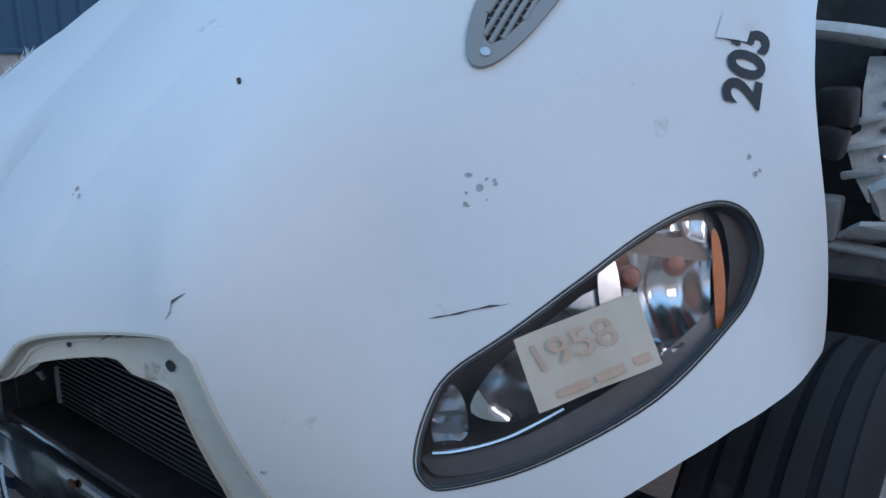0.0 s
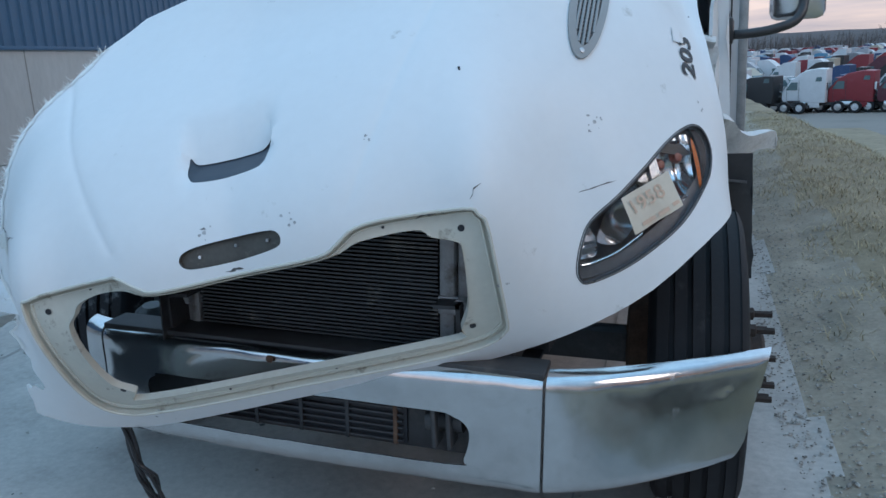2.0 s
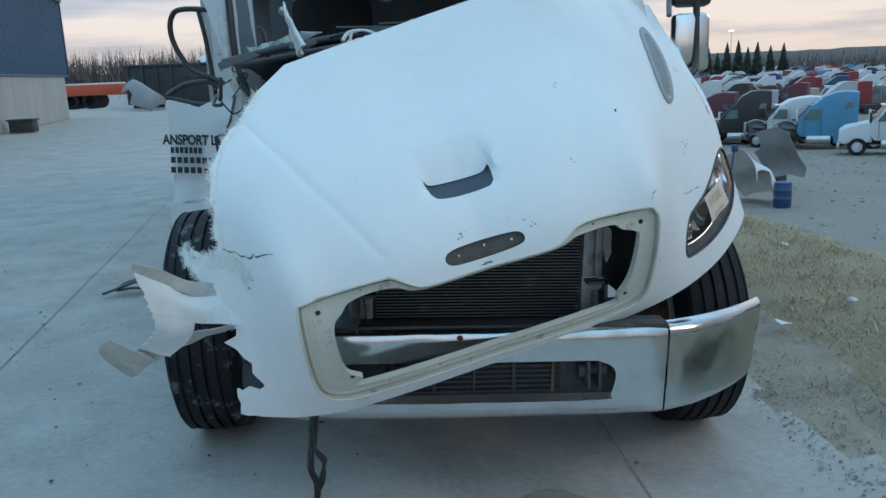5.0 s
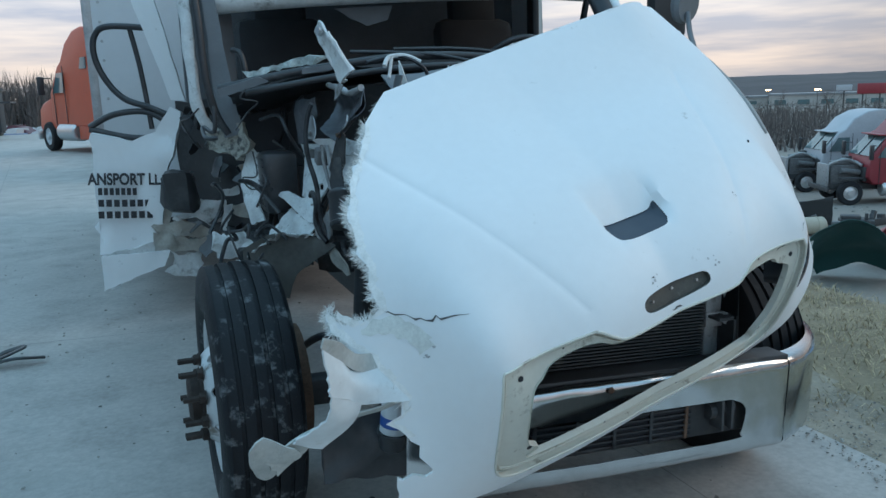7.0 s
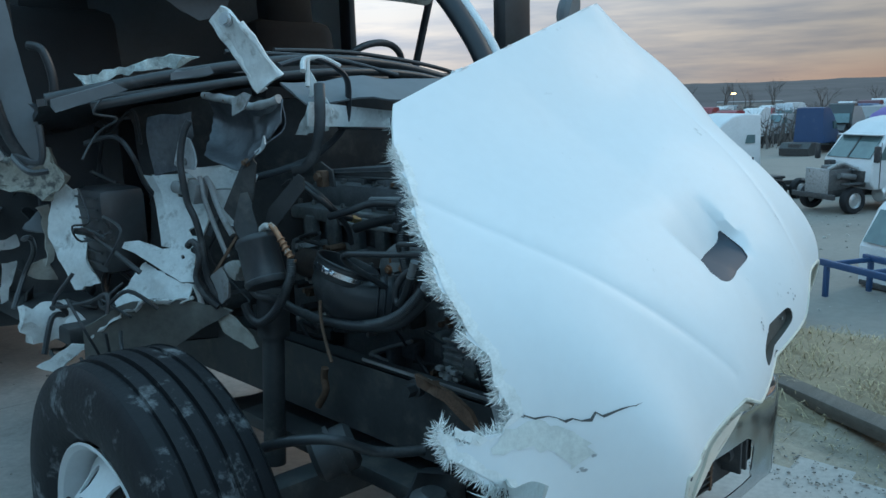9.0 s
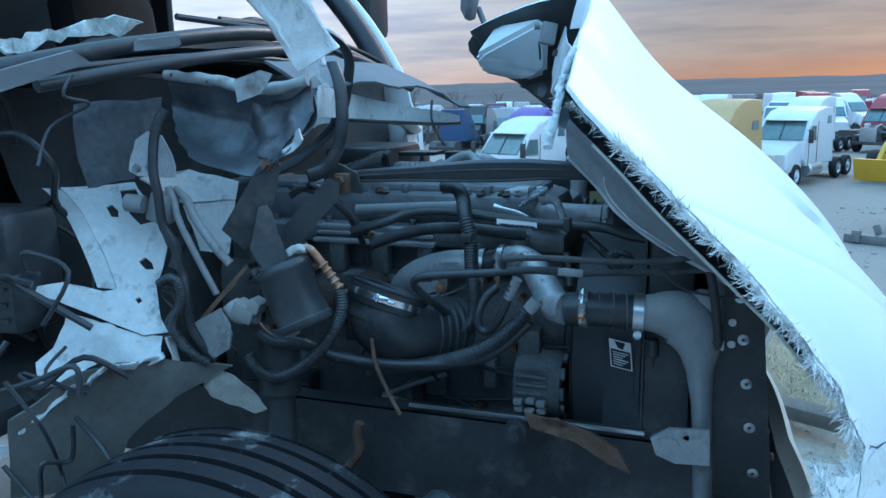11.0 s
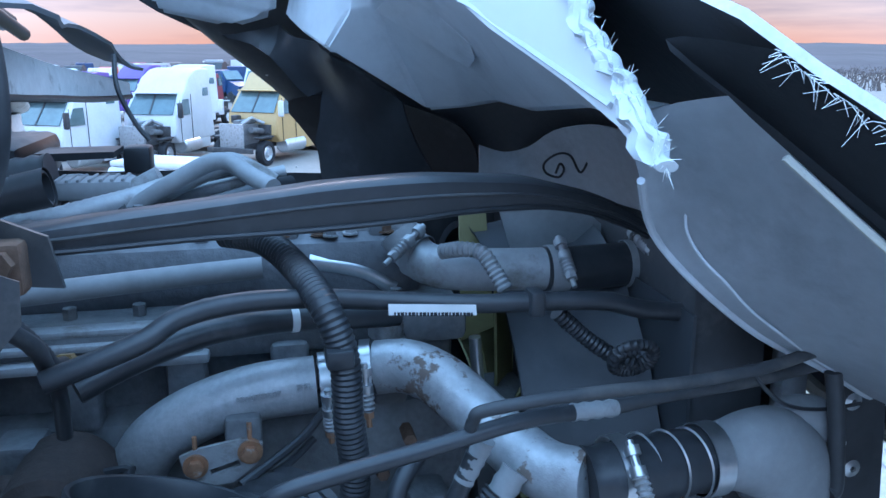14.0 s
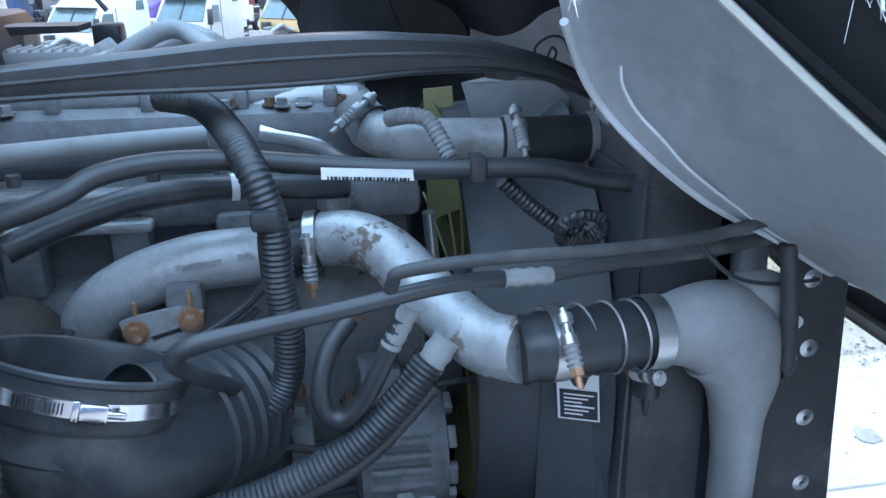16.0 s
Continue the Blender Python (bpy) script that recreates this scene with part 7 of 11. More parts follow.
part("mounting_ear", join(plate([(-0.50, 0.262, 0.835), (-0.50, 0.225, 0.860), (-0.50, 0.145, 0.866), (-0.50, 0.142, 0.79), (-0.50, 0.21, 0.785), (-0.50, 0.25, 0.80)], 0.012, 0.03), cyl((-0.50, 0.225, 0.82), (-0.515, 0.225, 0.82), 0.024, 20), cyl((-0.50, 0.19, 0.845), (-0.512, 0.19, 0.845), 0.006, 10)), ALU_DIRTY, cooler)

# fan shroud
SHROUD = mat("dark_shroud_plastic", (0.05, 0.055, 0.062), 0.5, vary=0.14, scale=4, fine=40, dirt=(0.15, 0.155, 0.16), dirt_amount=0.35, dirt_scale=4, dirt_edge=0.4)
shroud = part("fan_shroud", join(lathe([(0.385, 0.0), (0.36, 0.03), (0.345, 0.10), (0.340, 0.16), (0.350, 0.165)], 48, pose(0, 0.30, 0.92, -90)),
                                 plate([(-0.40, 0.295, 1.24), (0.40, 0.295, 1.26), (0.40, 0.295, 0.56), (-0.40, 0.295, 0.56)], 0.004, 0.06, holes=[[(0.37 * math.cos(t), 0.37 * math.sin(t) - 0.01) for t in [math.pi * k / 20 for k in range(40)]]])), SHROUD, cooler, "black plastic fan shroud with a warning label")
part("shroud_side", plate([(-0.375, 0.30, 1.06), (-0.352, 0.385, 1.04), (-0.345, 0.385, 0.72), (-0.37, 0.30, 0.70)], 0.004, 0.04), SHROUD, shroud)
part("shroud_side", plate([(-0.385, 0.16, 1.08), (-0.372, 0.31, 1.06), (-0.37, 0.31, 0.60), (-0.385, 0.16, 0.60)], 0.004, 0.05), SHROUD, shroud)
part("shroud_top", plate([(-0.08, 0.437, 1.307), (-0.10, 0.312, 1.309), (-0.11, 0.280, 1.279), (-0.12, 0.262, 1.2), (-0.10, 0.405, 1.204)], 0.006, 0.03, 0.003, 9, 1), TANK, shroud, "dusty grey upright baffle")
part("fan_blade_edge", plate([(0.0, 0.48, 1.288), (0.0, 0.437, 1.291), (0.0, 0.42, 1.10), (0.0, 0.475, 1.08)], 0.006, 0.03), FAN, shroud, "olive plastic fan blade")
part("lower_baffle", plate([(0.12, 0.333, 1.093), (0.12, 0.12, 1.083), (0.12, 0.114, 1.009), (0.12, 0.177, 0.963), (0.12, 0.307, 0.971)], 0.006, 0.03, 0.003, 9, 2), TANK, shroud)
lab = part("warning_label", plate([(-0.366, 0.372, 1.000), (-0.379, 0.322, 0.996), (-0.378, 0.316, 0.930), (-0.365, 0.366, 0.934)], 0.0012, 0.02), PAPER_WHITE, shroud, "small black-and-white warning label")
LAB = lambda a, b, d: Vector((-0.366, 0.372, 1.000)).lerp(Vector((-0.379, 0.322, 0.996)), a).lerp(Vector((-0.365, 0.366, 0.934)).lerp(Vector((-0.378, 0.316, 0.930)), a), b) + Vector((-d, 0, 0))
part("label_field", plate([LAB(0.05, 0.34, 0.0015), LAB(0.95, 0.34, 0.0015), LAB(0.95, 0.96, 0.0015), LAB(0.05, 0.96, 0.0015)], 0.0008, 0.02), INK, lab)
part("label_picture", plate([LAB(0.25, 0.04, 0.0015), LAB(0.75, 0.05, 0.0015), LAB(0.62, 0.30, 0.0015), LAB(0.40, 0.26, 0.0015)], 0.0008, 0.02), INK, lab)
for k in range(6):
    b = 0.42 + 0.085 * k
    part("label_bar", plate([LAB(0.14, b, 0.0028), LAB(0.86 - 0.14 * (k % 3), b, 0.0028), LAB(0.86 - 0.14 * (k % 3), b + 0.028, 0.0028), LAB(0.14, b + 0.028, 0.0028)], 0.0006, 0.02), PAPER_WHITE, lab)
part("sensor", join(cyl((-0.41, 0.274, 1.02), (-0.41, 0.274, 0.985), 0.016, 16), cyl((-0.41, 0.274, 0.985), (-0.41, 0.272, 0.955), 0.006, 10, 0.002)), RUBBER, cooler)
fan = part("fan_hub", lathe([(0, 0), (0.09, 0), (0.09, 0.06), (0.05, 0.08), (0, 0.08)], 30, pose(0, 0.44, 0.92, 90)), IRON, engine_bay)
for k in range(9):
    a = 2 * math.pi * (k + 0.3) / 9
    def blade(q, a=a):
        out = []
        for r, w in q:
            t = w * 0.75
            lx, ly = r, w
            tw = (0.55 - r) * 0.9
            y = 0.40 + w * math.sin(0.75)
            ang = a + w * math.cos(0.75) / max(r, 0.1) * 1.4
            out.append((r * math.cos(ang), y, 0.92 + r * math.sin(ang)))
        return out
    part("fan_blade", patch([(0.08, -0.03), (0.325, -0.055), (0.335, 0.0), (0.325, 0.055), (0.08, 0.03)], [], 0.03, blade, 0.004), FAN, fan, "olive plastic fan blade")

# block, head, covers
DUSTY = mat("dusty_cast_cover", (0.15, 0.155, 0.165), 0.55, metal=0.15, vary=0.25, scale=9, fine=80, bump=0.25, bump_scale=60, dirt=(0.10, 0.10, 0.105), dirt_amount=0.42, dirt_scale=10, dirt_edge=0.2)
block = part("engine_block", join(box(0.0, 1.02, 0.86, 0.40, 1.04, 0.44, 0.03), box(0.0, 1.02, 1.11, 0.30, 1.00, 0.13, 0.02)), IRON, engine_bay)
part("cylinder_head", join(box(-0.02, 1.02, 1.175, 0.34, 1.02, 0.05, 0.012)), IRON, engine_bay)
for k in range(7):
    part("head_lug", box(-0.185, 0.62 + 0.13 * k, 1.12, 0.04, 0.05, 0.10, 0.01), IRON, engine_bay)
valve_cover = part("valve_cover", join(box(0.02, 1.03, 1.235, 0.26, 0.96, 0.10, 0.03), box(0.02, 1.03, 1.29, 0.18, 0.86, 0.03, 0.012)), DUSTY, engine_bay, "ribbed dusty grey valve cover")
for k in range(8):
    part("cover_rib", box(0.02, 0.62 + 0.12 * k, 1.292, 0.22, 0.02, 0.03, 0.006), DUSTY, valve_cover)
for k in range(12):
    y = 0.60 + 0.085 * k
    part("cover_bolt", join(cyl((-0.135, y, 1.19), (-0.135, y, 1.215), 0.009, 6), cyl((-0.135, y, 1.19), (-0.135, y, 1.197), 0.014, 14)), IRON, engine_bay)
part("oil_pan", box(0.0, 1.05, 0.58, 0.34, 0.80, 0.16, 0.05), IRON, engine_bay)
part("exhaust_manifold", join(tube([(-0.30, 1.30, 1.03), (-0.30, 1.1, 1.02), (-0.28, 0.95, 1.0)], 0.05, 16), cyl((-0.36, 1.02, 1.03), (-0.22, 1.02, 1.03), 0.06, 24, bevel=0.012)), mat("dark_scaled_iron", (0.045, 0.03, 0.025), 0.8, vary=0.3, scale=18, fine=100, bump=0.3, bump_scale=100), engine_bay, "dark rust-brown turbo housing")
part("pulley", join(lathe([(0, 0), (0.10, 0), (0.10, 0.012), (0.09, 0.02), (0.10, 0.028), (0.10, 0.04), (0, 0.04)], 36, pose(0, 0.50, 0.72, 90)), lathe([(0, 0), (0.06, 0), (0.06, 0.04), (0, 0.04)], 30, pose(-0.16, 0.50, 0.92, 90))), BLACK_MET, engine_bay)
alt = part("alternator", join(lathe([(0.02, 0), (0.085, 0.01), (0.095, 0.03), (0.095, 0.10), (0.085, 0.125), (0.02, 0.13)], 30, pose(-0.235, 0.62, 0.83, 90)), *[box(-0.235 + 0.078 * math.cos(t), 0.489, 0.83 + 0.078 * math.sin(t), 0.014, 0.012, 0.03, 0.003, rot(0, -math.degrees(t), 0)) for t in [2 * math.pi * k / 10 for k in range(10)]],
                              *[box(-0.33, 0.56, 0.83 + 0.022 * k, 0.012, 0.08, 0.010, 0.003) for k in range(-3, 4)]), IRON, engine_bay, "finned dark grey alternator")
for k in range(9):
    part("wiring_connector", box(-0.36 + 0.012 * (k % 2), 0.53 + 0.028 * (k % 3), 0.775 + 0.022 * (k // 3), 0.02, 0.022, 0.014, 0.003), ALU_DIRTY, engine_bay)

# frame rail and cross tubes under the engine
# unseen tray and gearbox, added to keep light off the ground below
part("under_tray", crumple(plate([(-0.50, 0.22, 0.44), (0.52, 0.22, 0.40), (0.52, 1.75, 0.40), (-0.42, 1.75, 0.44)], 0.012, 0.08, 0.02, 4, 3), 0.01, 8, 2), BLACK_MET, wreck, "unseen tray added to shade the ground under the engine")
part("gearbox", join(lathe([(0, -0.45), (0.19, -0.45), (0.20, -0.30), (0.15, -0.10), (0.13, 0.30), (0.08, 0.42), (0, 0.42)], 24, pose(0.0, 2.15, 0.62, -90)), box(0, 2.1, 0.50, 0.26, 0.5, 0.14, 0.03)), IRON, wreck)
part("frame_rail", join(box(-0.43, 2.2, 0.68, 0.012, 4.3, 0.22), box(-0.40, 2.2, 0.785, 0.07, 4.3, 0.010), box(-0.40, 2.2, 0.575, 0.07, 4.3, 0.010)), BLACK_MET, wreck)
part("frame_rail", join(box(0.43, 2.2, 0.68, 0.012, 4.3, 0.22), box(0.40, 2.2, 0.785, 0.07, 4.3, 0.010), box(0.40, 2.2, 0.575, 0.07, 4.3, 0.010)), BLACK_MET, wreck)
part("rail_edge", box(-0.436, 0.56, 0.81, 0.006, 0.56, 0.010, 0.002), STEEL, wreck)
part("rust_bracket", plate([(-0.50, 0.53, 0.855), (-0.50, 0.40, 0.835), (-0.50, 0.33, 0.80), (-0.50, 0.30, 0.75), (-0.50, 0.35, 0.765), (-0.50, 0.42, 0.805), (-0.50, 0.52, 0.825)], 0.014, 0.03), RUST, wreck, "rusty steel bracket")
part("rail_bolt", join(cyl((-0.47, 0.56, 0.80), (-0.52, 0.56, 0.80), 0.018, 6), cyl((-0.47, 0.56, 0.80), (-0.49, 0.56, 0.80), 0.026, 18)), BLACK_MET, wreck)
part("front_axle", box(-0.04, 0.86, 0.44, 1.7, 0.10, 0.11, 0.02, rot(0, 0, -5)), BLACK_MET, wreck)
part("leaf_spring", box(-0.5, 0.92, 0.52, 0.10, 0.9, 0.05, 0.01), BLACK_MET, wreck)
part("leaf_spring", box(0.45, 0.85, 0.52, 0.10, 0.9, 0.05, 0.01), BLACK_MET, wreck)
part("shock_absorber", join(cyl((-0.60, 1.10, 0.45), (-0.56, 1.12, 0.88), 0.035, 18), cyl((-0.56, 1.12, 0.86), (-0.55, 1.12, 1.0), 0.05, 18)), BLACK_MET, wreck)
part("brake_chamber", join(cyl((-0.72, 0.72, 0.62), (-0.62, 0.66, 0.66), 0.065, 24, bevel=0.015), cyl((-0.67, 0.69, 0.64), (-0.66, 0.685, 0.645), 0.075, 24)), BLACK_MET, wreck)
part("air_line", tube([(-0.88, 0.90, 0.62), (-0.84, 0.70, 0.72), (-0.76, 0.58, 0.74), (-0.66, 0.52, 0.69), (-0.56, 0.45, 0.68)], 0.014, 12), RUBBER, wreck)
part("oil_filter", join(cyl((-0.62, 0.12, 0.36), (-0.62, 0.12, 0.52), 0.055, 28, bevel=0.012), cyl((-0.62, 0.12, 0.35), (-0.62, 0.12, 0.375), 0.062, 28)), mat("white_filter_paint", (0.6, 0.62, 0.64), 0.4, vary=0.08), wreck, "white canister filter with a blue band")
part("filter_band", cyl((-0.62, 0.12, 0.43), (-0.62, 0.12, 0.46), 0.0562, 28), mat("blue_filter_band", (0.02, 0.05, 0.16), 0.4), wreck)
part("tow_hook", tube([(-0.36, 0.05, 0.42), (-0.36, 0.02, 0.46), (-0.33, 0.02, 0.48), (-0.30, 0.05, 0.46)], 0.012, 10), BLACK_MET, wreck)
for x in (0.36, 0.40):
    part("bumper_bracket", join(box(x, 0.12, 0.50, 0.012, 0.22, 0.18, 0.003), cyl((x - 0.03, 0.06, 0.47), (x + 0.03, 0.06, 0.47), 0.03, 20)), BLACK_MET, wreck)
low_grille = part("lower_grille", tip_box(-0.02, 0.07, 0.47, 0.62, 0.02, 0.13, 0.003), INK, wreck, "dark slatted lower grille")
for k in range(7):
    part("grille_slat", tip_box(-0.02, 0.055, 0.415 + 0.019 * k, 0.60, 0.014, 0.006, 0.002), BLACK, low_grille)
for x in (-0.31, -0.16, -0.02, 0.12, 0.26):
    part("grille_post", tip_box(x, 0.052, 0.47, 0.012, 0.012, 0.13, 0.002), RUST if x > 0.2 else BLACK, low_grille)


def mbox(cx, cy, cz, sx, sy, sz, bevel, M):
    """A box placed in its thing's own axes."""
    bm = box(cx, cy, cz, sx, sy, sz, bevel)
    bm.transform(M)
    return bm


# hose clamps: a bright band and its screw
def clamp(at, to, r, w=0.014, screw=(0, 0, 1), dull=False):
    a, d = Vector(at), (Vector(to) - Vector(at)).normalized()
    s = Vector(screw)
    s = (s - d * s.dot(d)).normalized()
    side = d.cross(s)
    band = lathe([(r, -w / 2), (r + 0.0015, -w / 2), (r + 0.0015, w / 2), (r, w / 2)], 36, along(a, a + d), close=True)
    c = a + s * (r + 0.008)
    lug = join(cyl(c - side * 0.016, c - side * 0.006, 0.0085, 12), cyl(c + side * 0.006, c + side * 0.016, 0.0085, 12), cyl(a + s * r - side * 0.013, c - side * 0.011, 0.006, 8), cyl(a + s * r + side * 0.013, c + side * 0.011, 0.006, 8))
    t_bolt = join(cyl(c - side * 0.022, c + side * 0.03, 0.0042, 10), lug)
    spring = join(cyl(c + side * 0.016, c + side * 0.040, 0.0070, 14), *[lathe([(0.0072, -0.0022), (0.0092, 0), (0.0072, 0.0022)], 14, along(c + side * (0.018 + 0.006 * k), c + side * (0.024 + 0.006 * k)), close=True) for k in range(4)])
    part("clamp_spring", spring, ALU_DIRTY, engine_bay)
    part("clamp_nut", join(cyl(c + side * 0.040, c + side * 0.048, 0.0075, 6), cyl(c + side * 0.048, c + side * 0.060, 0.0036, 8)), ALU_DIRTY if dull else COPPER, engine_bay)
    return part("hose_clamp", join(band, t_bolt), ALU_DIRTY if dull else STEEL, engine_bay, "dusty steel hose clamp" if dull else "bright steel hose clamp")


clamp((-0.470, 0.413, 1.0945), (-0.468, 0.39, 1.0945), 0.0395, 0.018, (-0.75, 0, 0.68))
clamp((-0.456, 0.300, 1.0905), (-0.454, 0.28, 1.09), 0.0402, 0.022, (-0.35, 0, -0.9))
for y in (0.382, 0.352, 0.325):
    part("coupler_ring", lathe([(0.0385, -0.0015), (0.0405, 0), (0.0385, 0.0015)], 36, along((-0.466, y, 1.0935), (-0.464, y - 0.01, 1.0935)), close=True), STEEL, engine_bay)
clamp((-0.235, 0.708, 1.126), (-0.235, 0.69, 1.127), 0.0375, 0.014, (-0.9, 0, -0.2))
clamp((-0.235, 0.655, 1.139), (-0.237, 0.64, 1.14), 0.0375, 0.014, (-0.9, 0, 0.1))
part("throttle_joint", cyl((-0.235, 0.712, 1.125), (-0.235, 0.65, 1.138), 0.033, 28), RUBBER, engine_bay)
clamp((-0.220, 0.398, 1.255), (-0.220, 0.38, 1.255), 0.0305, 0.026, (-0.6, 0, 0.8), True)
clamp((-0.216, 0.285, 1.255), (-0.216, 0.27, 1.255), 0.0310, 0.030, (-0.2, 0, 0.95), True)
clamp((-0.155, 0.573, 1.266), (-0.18, 0.55, 1.257), 0.030, 0.014, (-0.6, 0, 0.6), True)
part("filler_cap", join(cyl((-0.19, 0.623, 1.165), (-0.19, 0.623, 1.19), 0.024, 24, bevel=0.004), cyl((-0.19, 0.623, 1.19), (-0.19, 0.623, 1.20), 0.019, 6)), ALU_DIRTY, engine_bay)
part("cast_number", join(letters("9260980607", 0.011, look((-0.273, 0.790, 1.130), (0.5, 0.79, 1.15)) @ rot(0, 0, 5), 0.0008), letters("DEL", 0.012, look((-0.273, 0.735, 1.138), (0.5, 0.735, 1.15)) @ rot(0, 0, 5), 0.0008)), ALU, engine_bay, smooth=False)
brk = part("pipe_bracket", plate([(-0.285, 0.885, 1.070), (-0.285, 0.862, 1.078), (-0.285, 0.812, 1.086), (-0.285, 0.788, 1.078), (-0.285, 0.795, 1.052), (-0.285, 0.825, 1.030), (-0.285, 0.86, 1.028), (-0.285, 0.88, 1.045)], 0.005, 0.012, holes=[[(-0.016, 0.004), (0.02, 0.006), (0.02, 0.014), (-0.016, 0.012)]]), ALU_DIRTY, engine_bay)
for y, z in ((0.867, 1.057), (0.803, 1.069)):
    part("bracket_bolt", join(cyl((-0.285, y, z), (-0.302, y, z), 0.010, 6), cyl((-0.285, y, z), (-0.294, y, z), 0.015, 16), cyl((-0.285, y, z + 0.014), (-0.285, y, z + 0.035), 0.003, 8)), COPPER, brk)
sticker = part("barcode_label", plate([(-0.3475, 0.641, 1.262), (-0.3585, 0.543, 1.258), (-0.3595, 0.542, 1.246), (-0.3485, 0.641, 1.249)], 0.0008, 0.02), PAPER_WHITE, engine_bay, "white barcode label")
for k in range(22):
    t = (k + 0.5) / 22
    part("barcode_bar", box(-0.350 - 0.011 * t, 0.636 - 0.09 * t, 1.2505 - 0.003 * t, 0.0012, 0.0018 + 0.001 * (k % 3), 0.004), INK, sticker)
part("hose_mark", cyl((-0.241, 0.748, 1.2152), (-0.239, 0.739, 1.2148), 0.0162, 20), PAPER_WHITE, engine_bay)
part("harness_clip", box(-0.356, 0.472, 1.256, 0.03, 0.018, 0.03, 0.004), BLACK, engine_bay)
part("harness_clip", box(-0.386, 0.700, 1.222, 0.045, 0.03, 0.022, 0.005), BLACK, engine_bay)

# big air-intake elbow with its clamp
EL_C, EL_N = Vector((-0.441, 0.876, 1.103)), Vector((0.297, -0.254, 0.92)).normalized()
EL = along(EL_C, EL_C + EL_N)
elbow = part("intake_elbow", tube([EL_C - EL_N * 0.012, EL_C - EL_N * 0.045, (-0.462, 0.882, 1.030), (-0.452, 0.862, 1.008), (-0.425, 0.828, 0.995), (-0.385, 0.79, 0.985), (-0.33, 0.75, 0.975)], 0.092, 44, 8, cap=False, taper=0.074), RUBBER, engine_bay, "large black rubber intake elbow")
part("elbow_mouth", lathe([(0.0915, -0.052), (0.0955, -0.046), (0.0955, -0.008), (0.0985, -0.005), (0.0985, -0.001), (0.0965, 0.0015), (0.0925, 0.0), (0.0905, -0.008), (0.0895, -0.045), (0.0865, -0.048), (0.0855, -0.085), (0.06, -0.11), (0, -0.115)], 56, EL), RUBBER, elbow)
for k in range(5):
    c = Vector((-0.40, 0.805, 0.988)).lerp(Vector((-0.335, 0.754, 0.976)), k / 4)
    part("elbow_rib", lathe([(0.076, -0.006), (0.084, 0), (0.076, 0.006)], 40, along(c, c + Vector((0.055, -0.045, -0.01))), close=True), RUBBER, elbow)
# worm-drive band round the mouth, its housing towards the open side
side_x = EL_N.cross(Vector((0.25, -0.9, 0.2))).normalized()
side_x = side_x if side_x.x < 0 else -side_x
side_y = EL_N.cross(side_x).normalized()
side_y = side_y if side_y.y < 0 else -side_y
band_m = Matrix.Translation(EL_C - EL_N * 0.027) @ Matrix((side_y, side_x, EL_N)).transposed().to_4x4()
elbow_clamp = part("elbow_clamp", lathe([(0.0957, -0.0075), (0.0970, -0.0075), (0.0970, 0.0075), (0.0957, 0.0075)], 56, along(EL_C - EL_N * 0.027, EL_C), close=True), CHROME_HI, elbow, "bright clamp band")
part("clamp_housing", join(mbox(0.012, 0.1005, 0, 0.024, 0.008, 0.017, 0.0025, band_m), mbox(0.03, 0.1000, 0, 0.018, 0.006, 0.007, 0.002, band_m), mbox(-0.003, 0.099, 0, 0.006, 0.006, 0.019, 0.001, band_m)), CHROME_HI, elbow)
for k in range(14):
    part("band_slot", mbox(-0.014 - 0.0032 * k, math.sqrt(0.0973 ** 2 - (0.014 + 0.0032 * k) ** 2), 0, 0.0012, 0.0012, 0.010, 0, band_m), INK, elbow_clamp)

# black canister
CAN = along((-0.655, 0.985, 1.062), (-0.645, 1.045, 1.19))
part("air_dryer", join(lathe([(0, -0.004), (0.058, -0.004), (0.064, 0.004), (0.064, 0.012), (0.060, 0.016), (0.060, 0.118), (0.063, 0.122), (0.063, 0.132), (0.056, 0.142), (0, 0.146)], 40, CAN), cyl((-0.642, 1.050, 1.195), (-0.638, 1.062, 1.225), 0.013, 14)), BLACK, engine_bay, "black cylindrical canister")
part("white_connector", join(box(-0.665, 1.13, 1.085, 0.04, 0.055, 0.04, 0.006, rot(25)), box(-0.665, 1.10, 1.10, 0.04, 0.03, 0.03, 0.004, rot(25))), mat("cream_plastic", (0.27, 0.27, 0.255), 0.5, vary=0.1), engine_bay)
part("harness_tube", tube([(-0.420, 0.984, 1.229), (-0.400, 0.899, 1.254), (-0.375, 0.861, 1.270), (-0.355, 0.804, 1.276), (-0.340, 0.731, 1.272), (-0.332, 0.643, 1.261), (-0.345, 0.546, 1.255), (-0.355, 0.446, 1.255), (-0.360, 0.385, 1.252), (-0.360, 0.327, 1.237), (-0.360, 0.198, 1.224)], 0.0115, 14), BLACK, engine_bay, "glossy black harness tube")
part("heater_hose", tube([(-0.330, 0.978, 1.181), (-0.300, 0.919, 1.200), (-0.270, 0.839, 1.216), (-0.240, 0.744, 1.215), (-0.220, 0.664, 1.206), (-0.200, 0.609, 1.198)], 0.0155, 14), RUBBER, engine_bay)
part("corrugated_sleeve", tube([(-0.200, 0.821, 1.318), (-0.240, 0.775, 1.316), (-0.300, 0.740, 1.298), (-0.370, 0.713, 1.271), (-0.385, 0.695, 1.217), (-0.385, 0.692, 1.145), (-0.380, 0.686, 1.073), (-0.380, 0.696, 1.015), (-0.400, 0.731, 0.976)], 0.0175, 18, 10, ribs=0.0016, pitch=0.0062), RUBBER, engine_bay, "ribbed black cable sleeve")
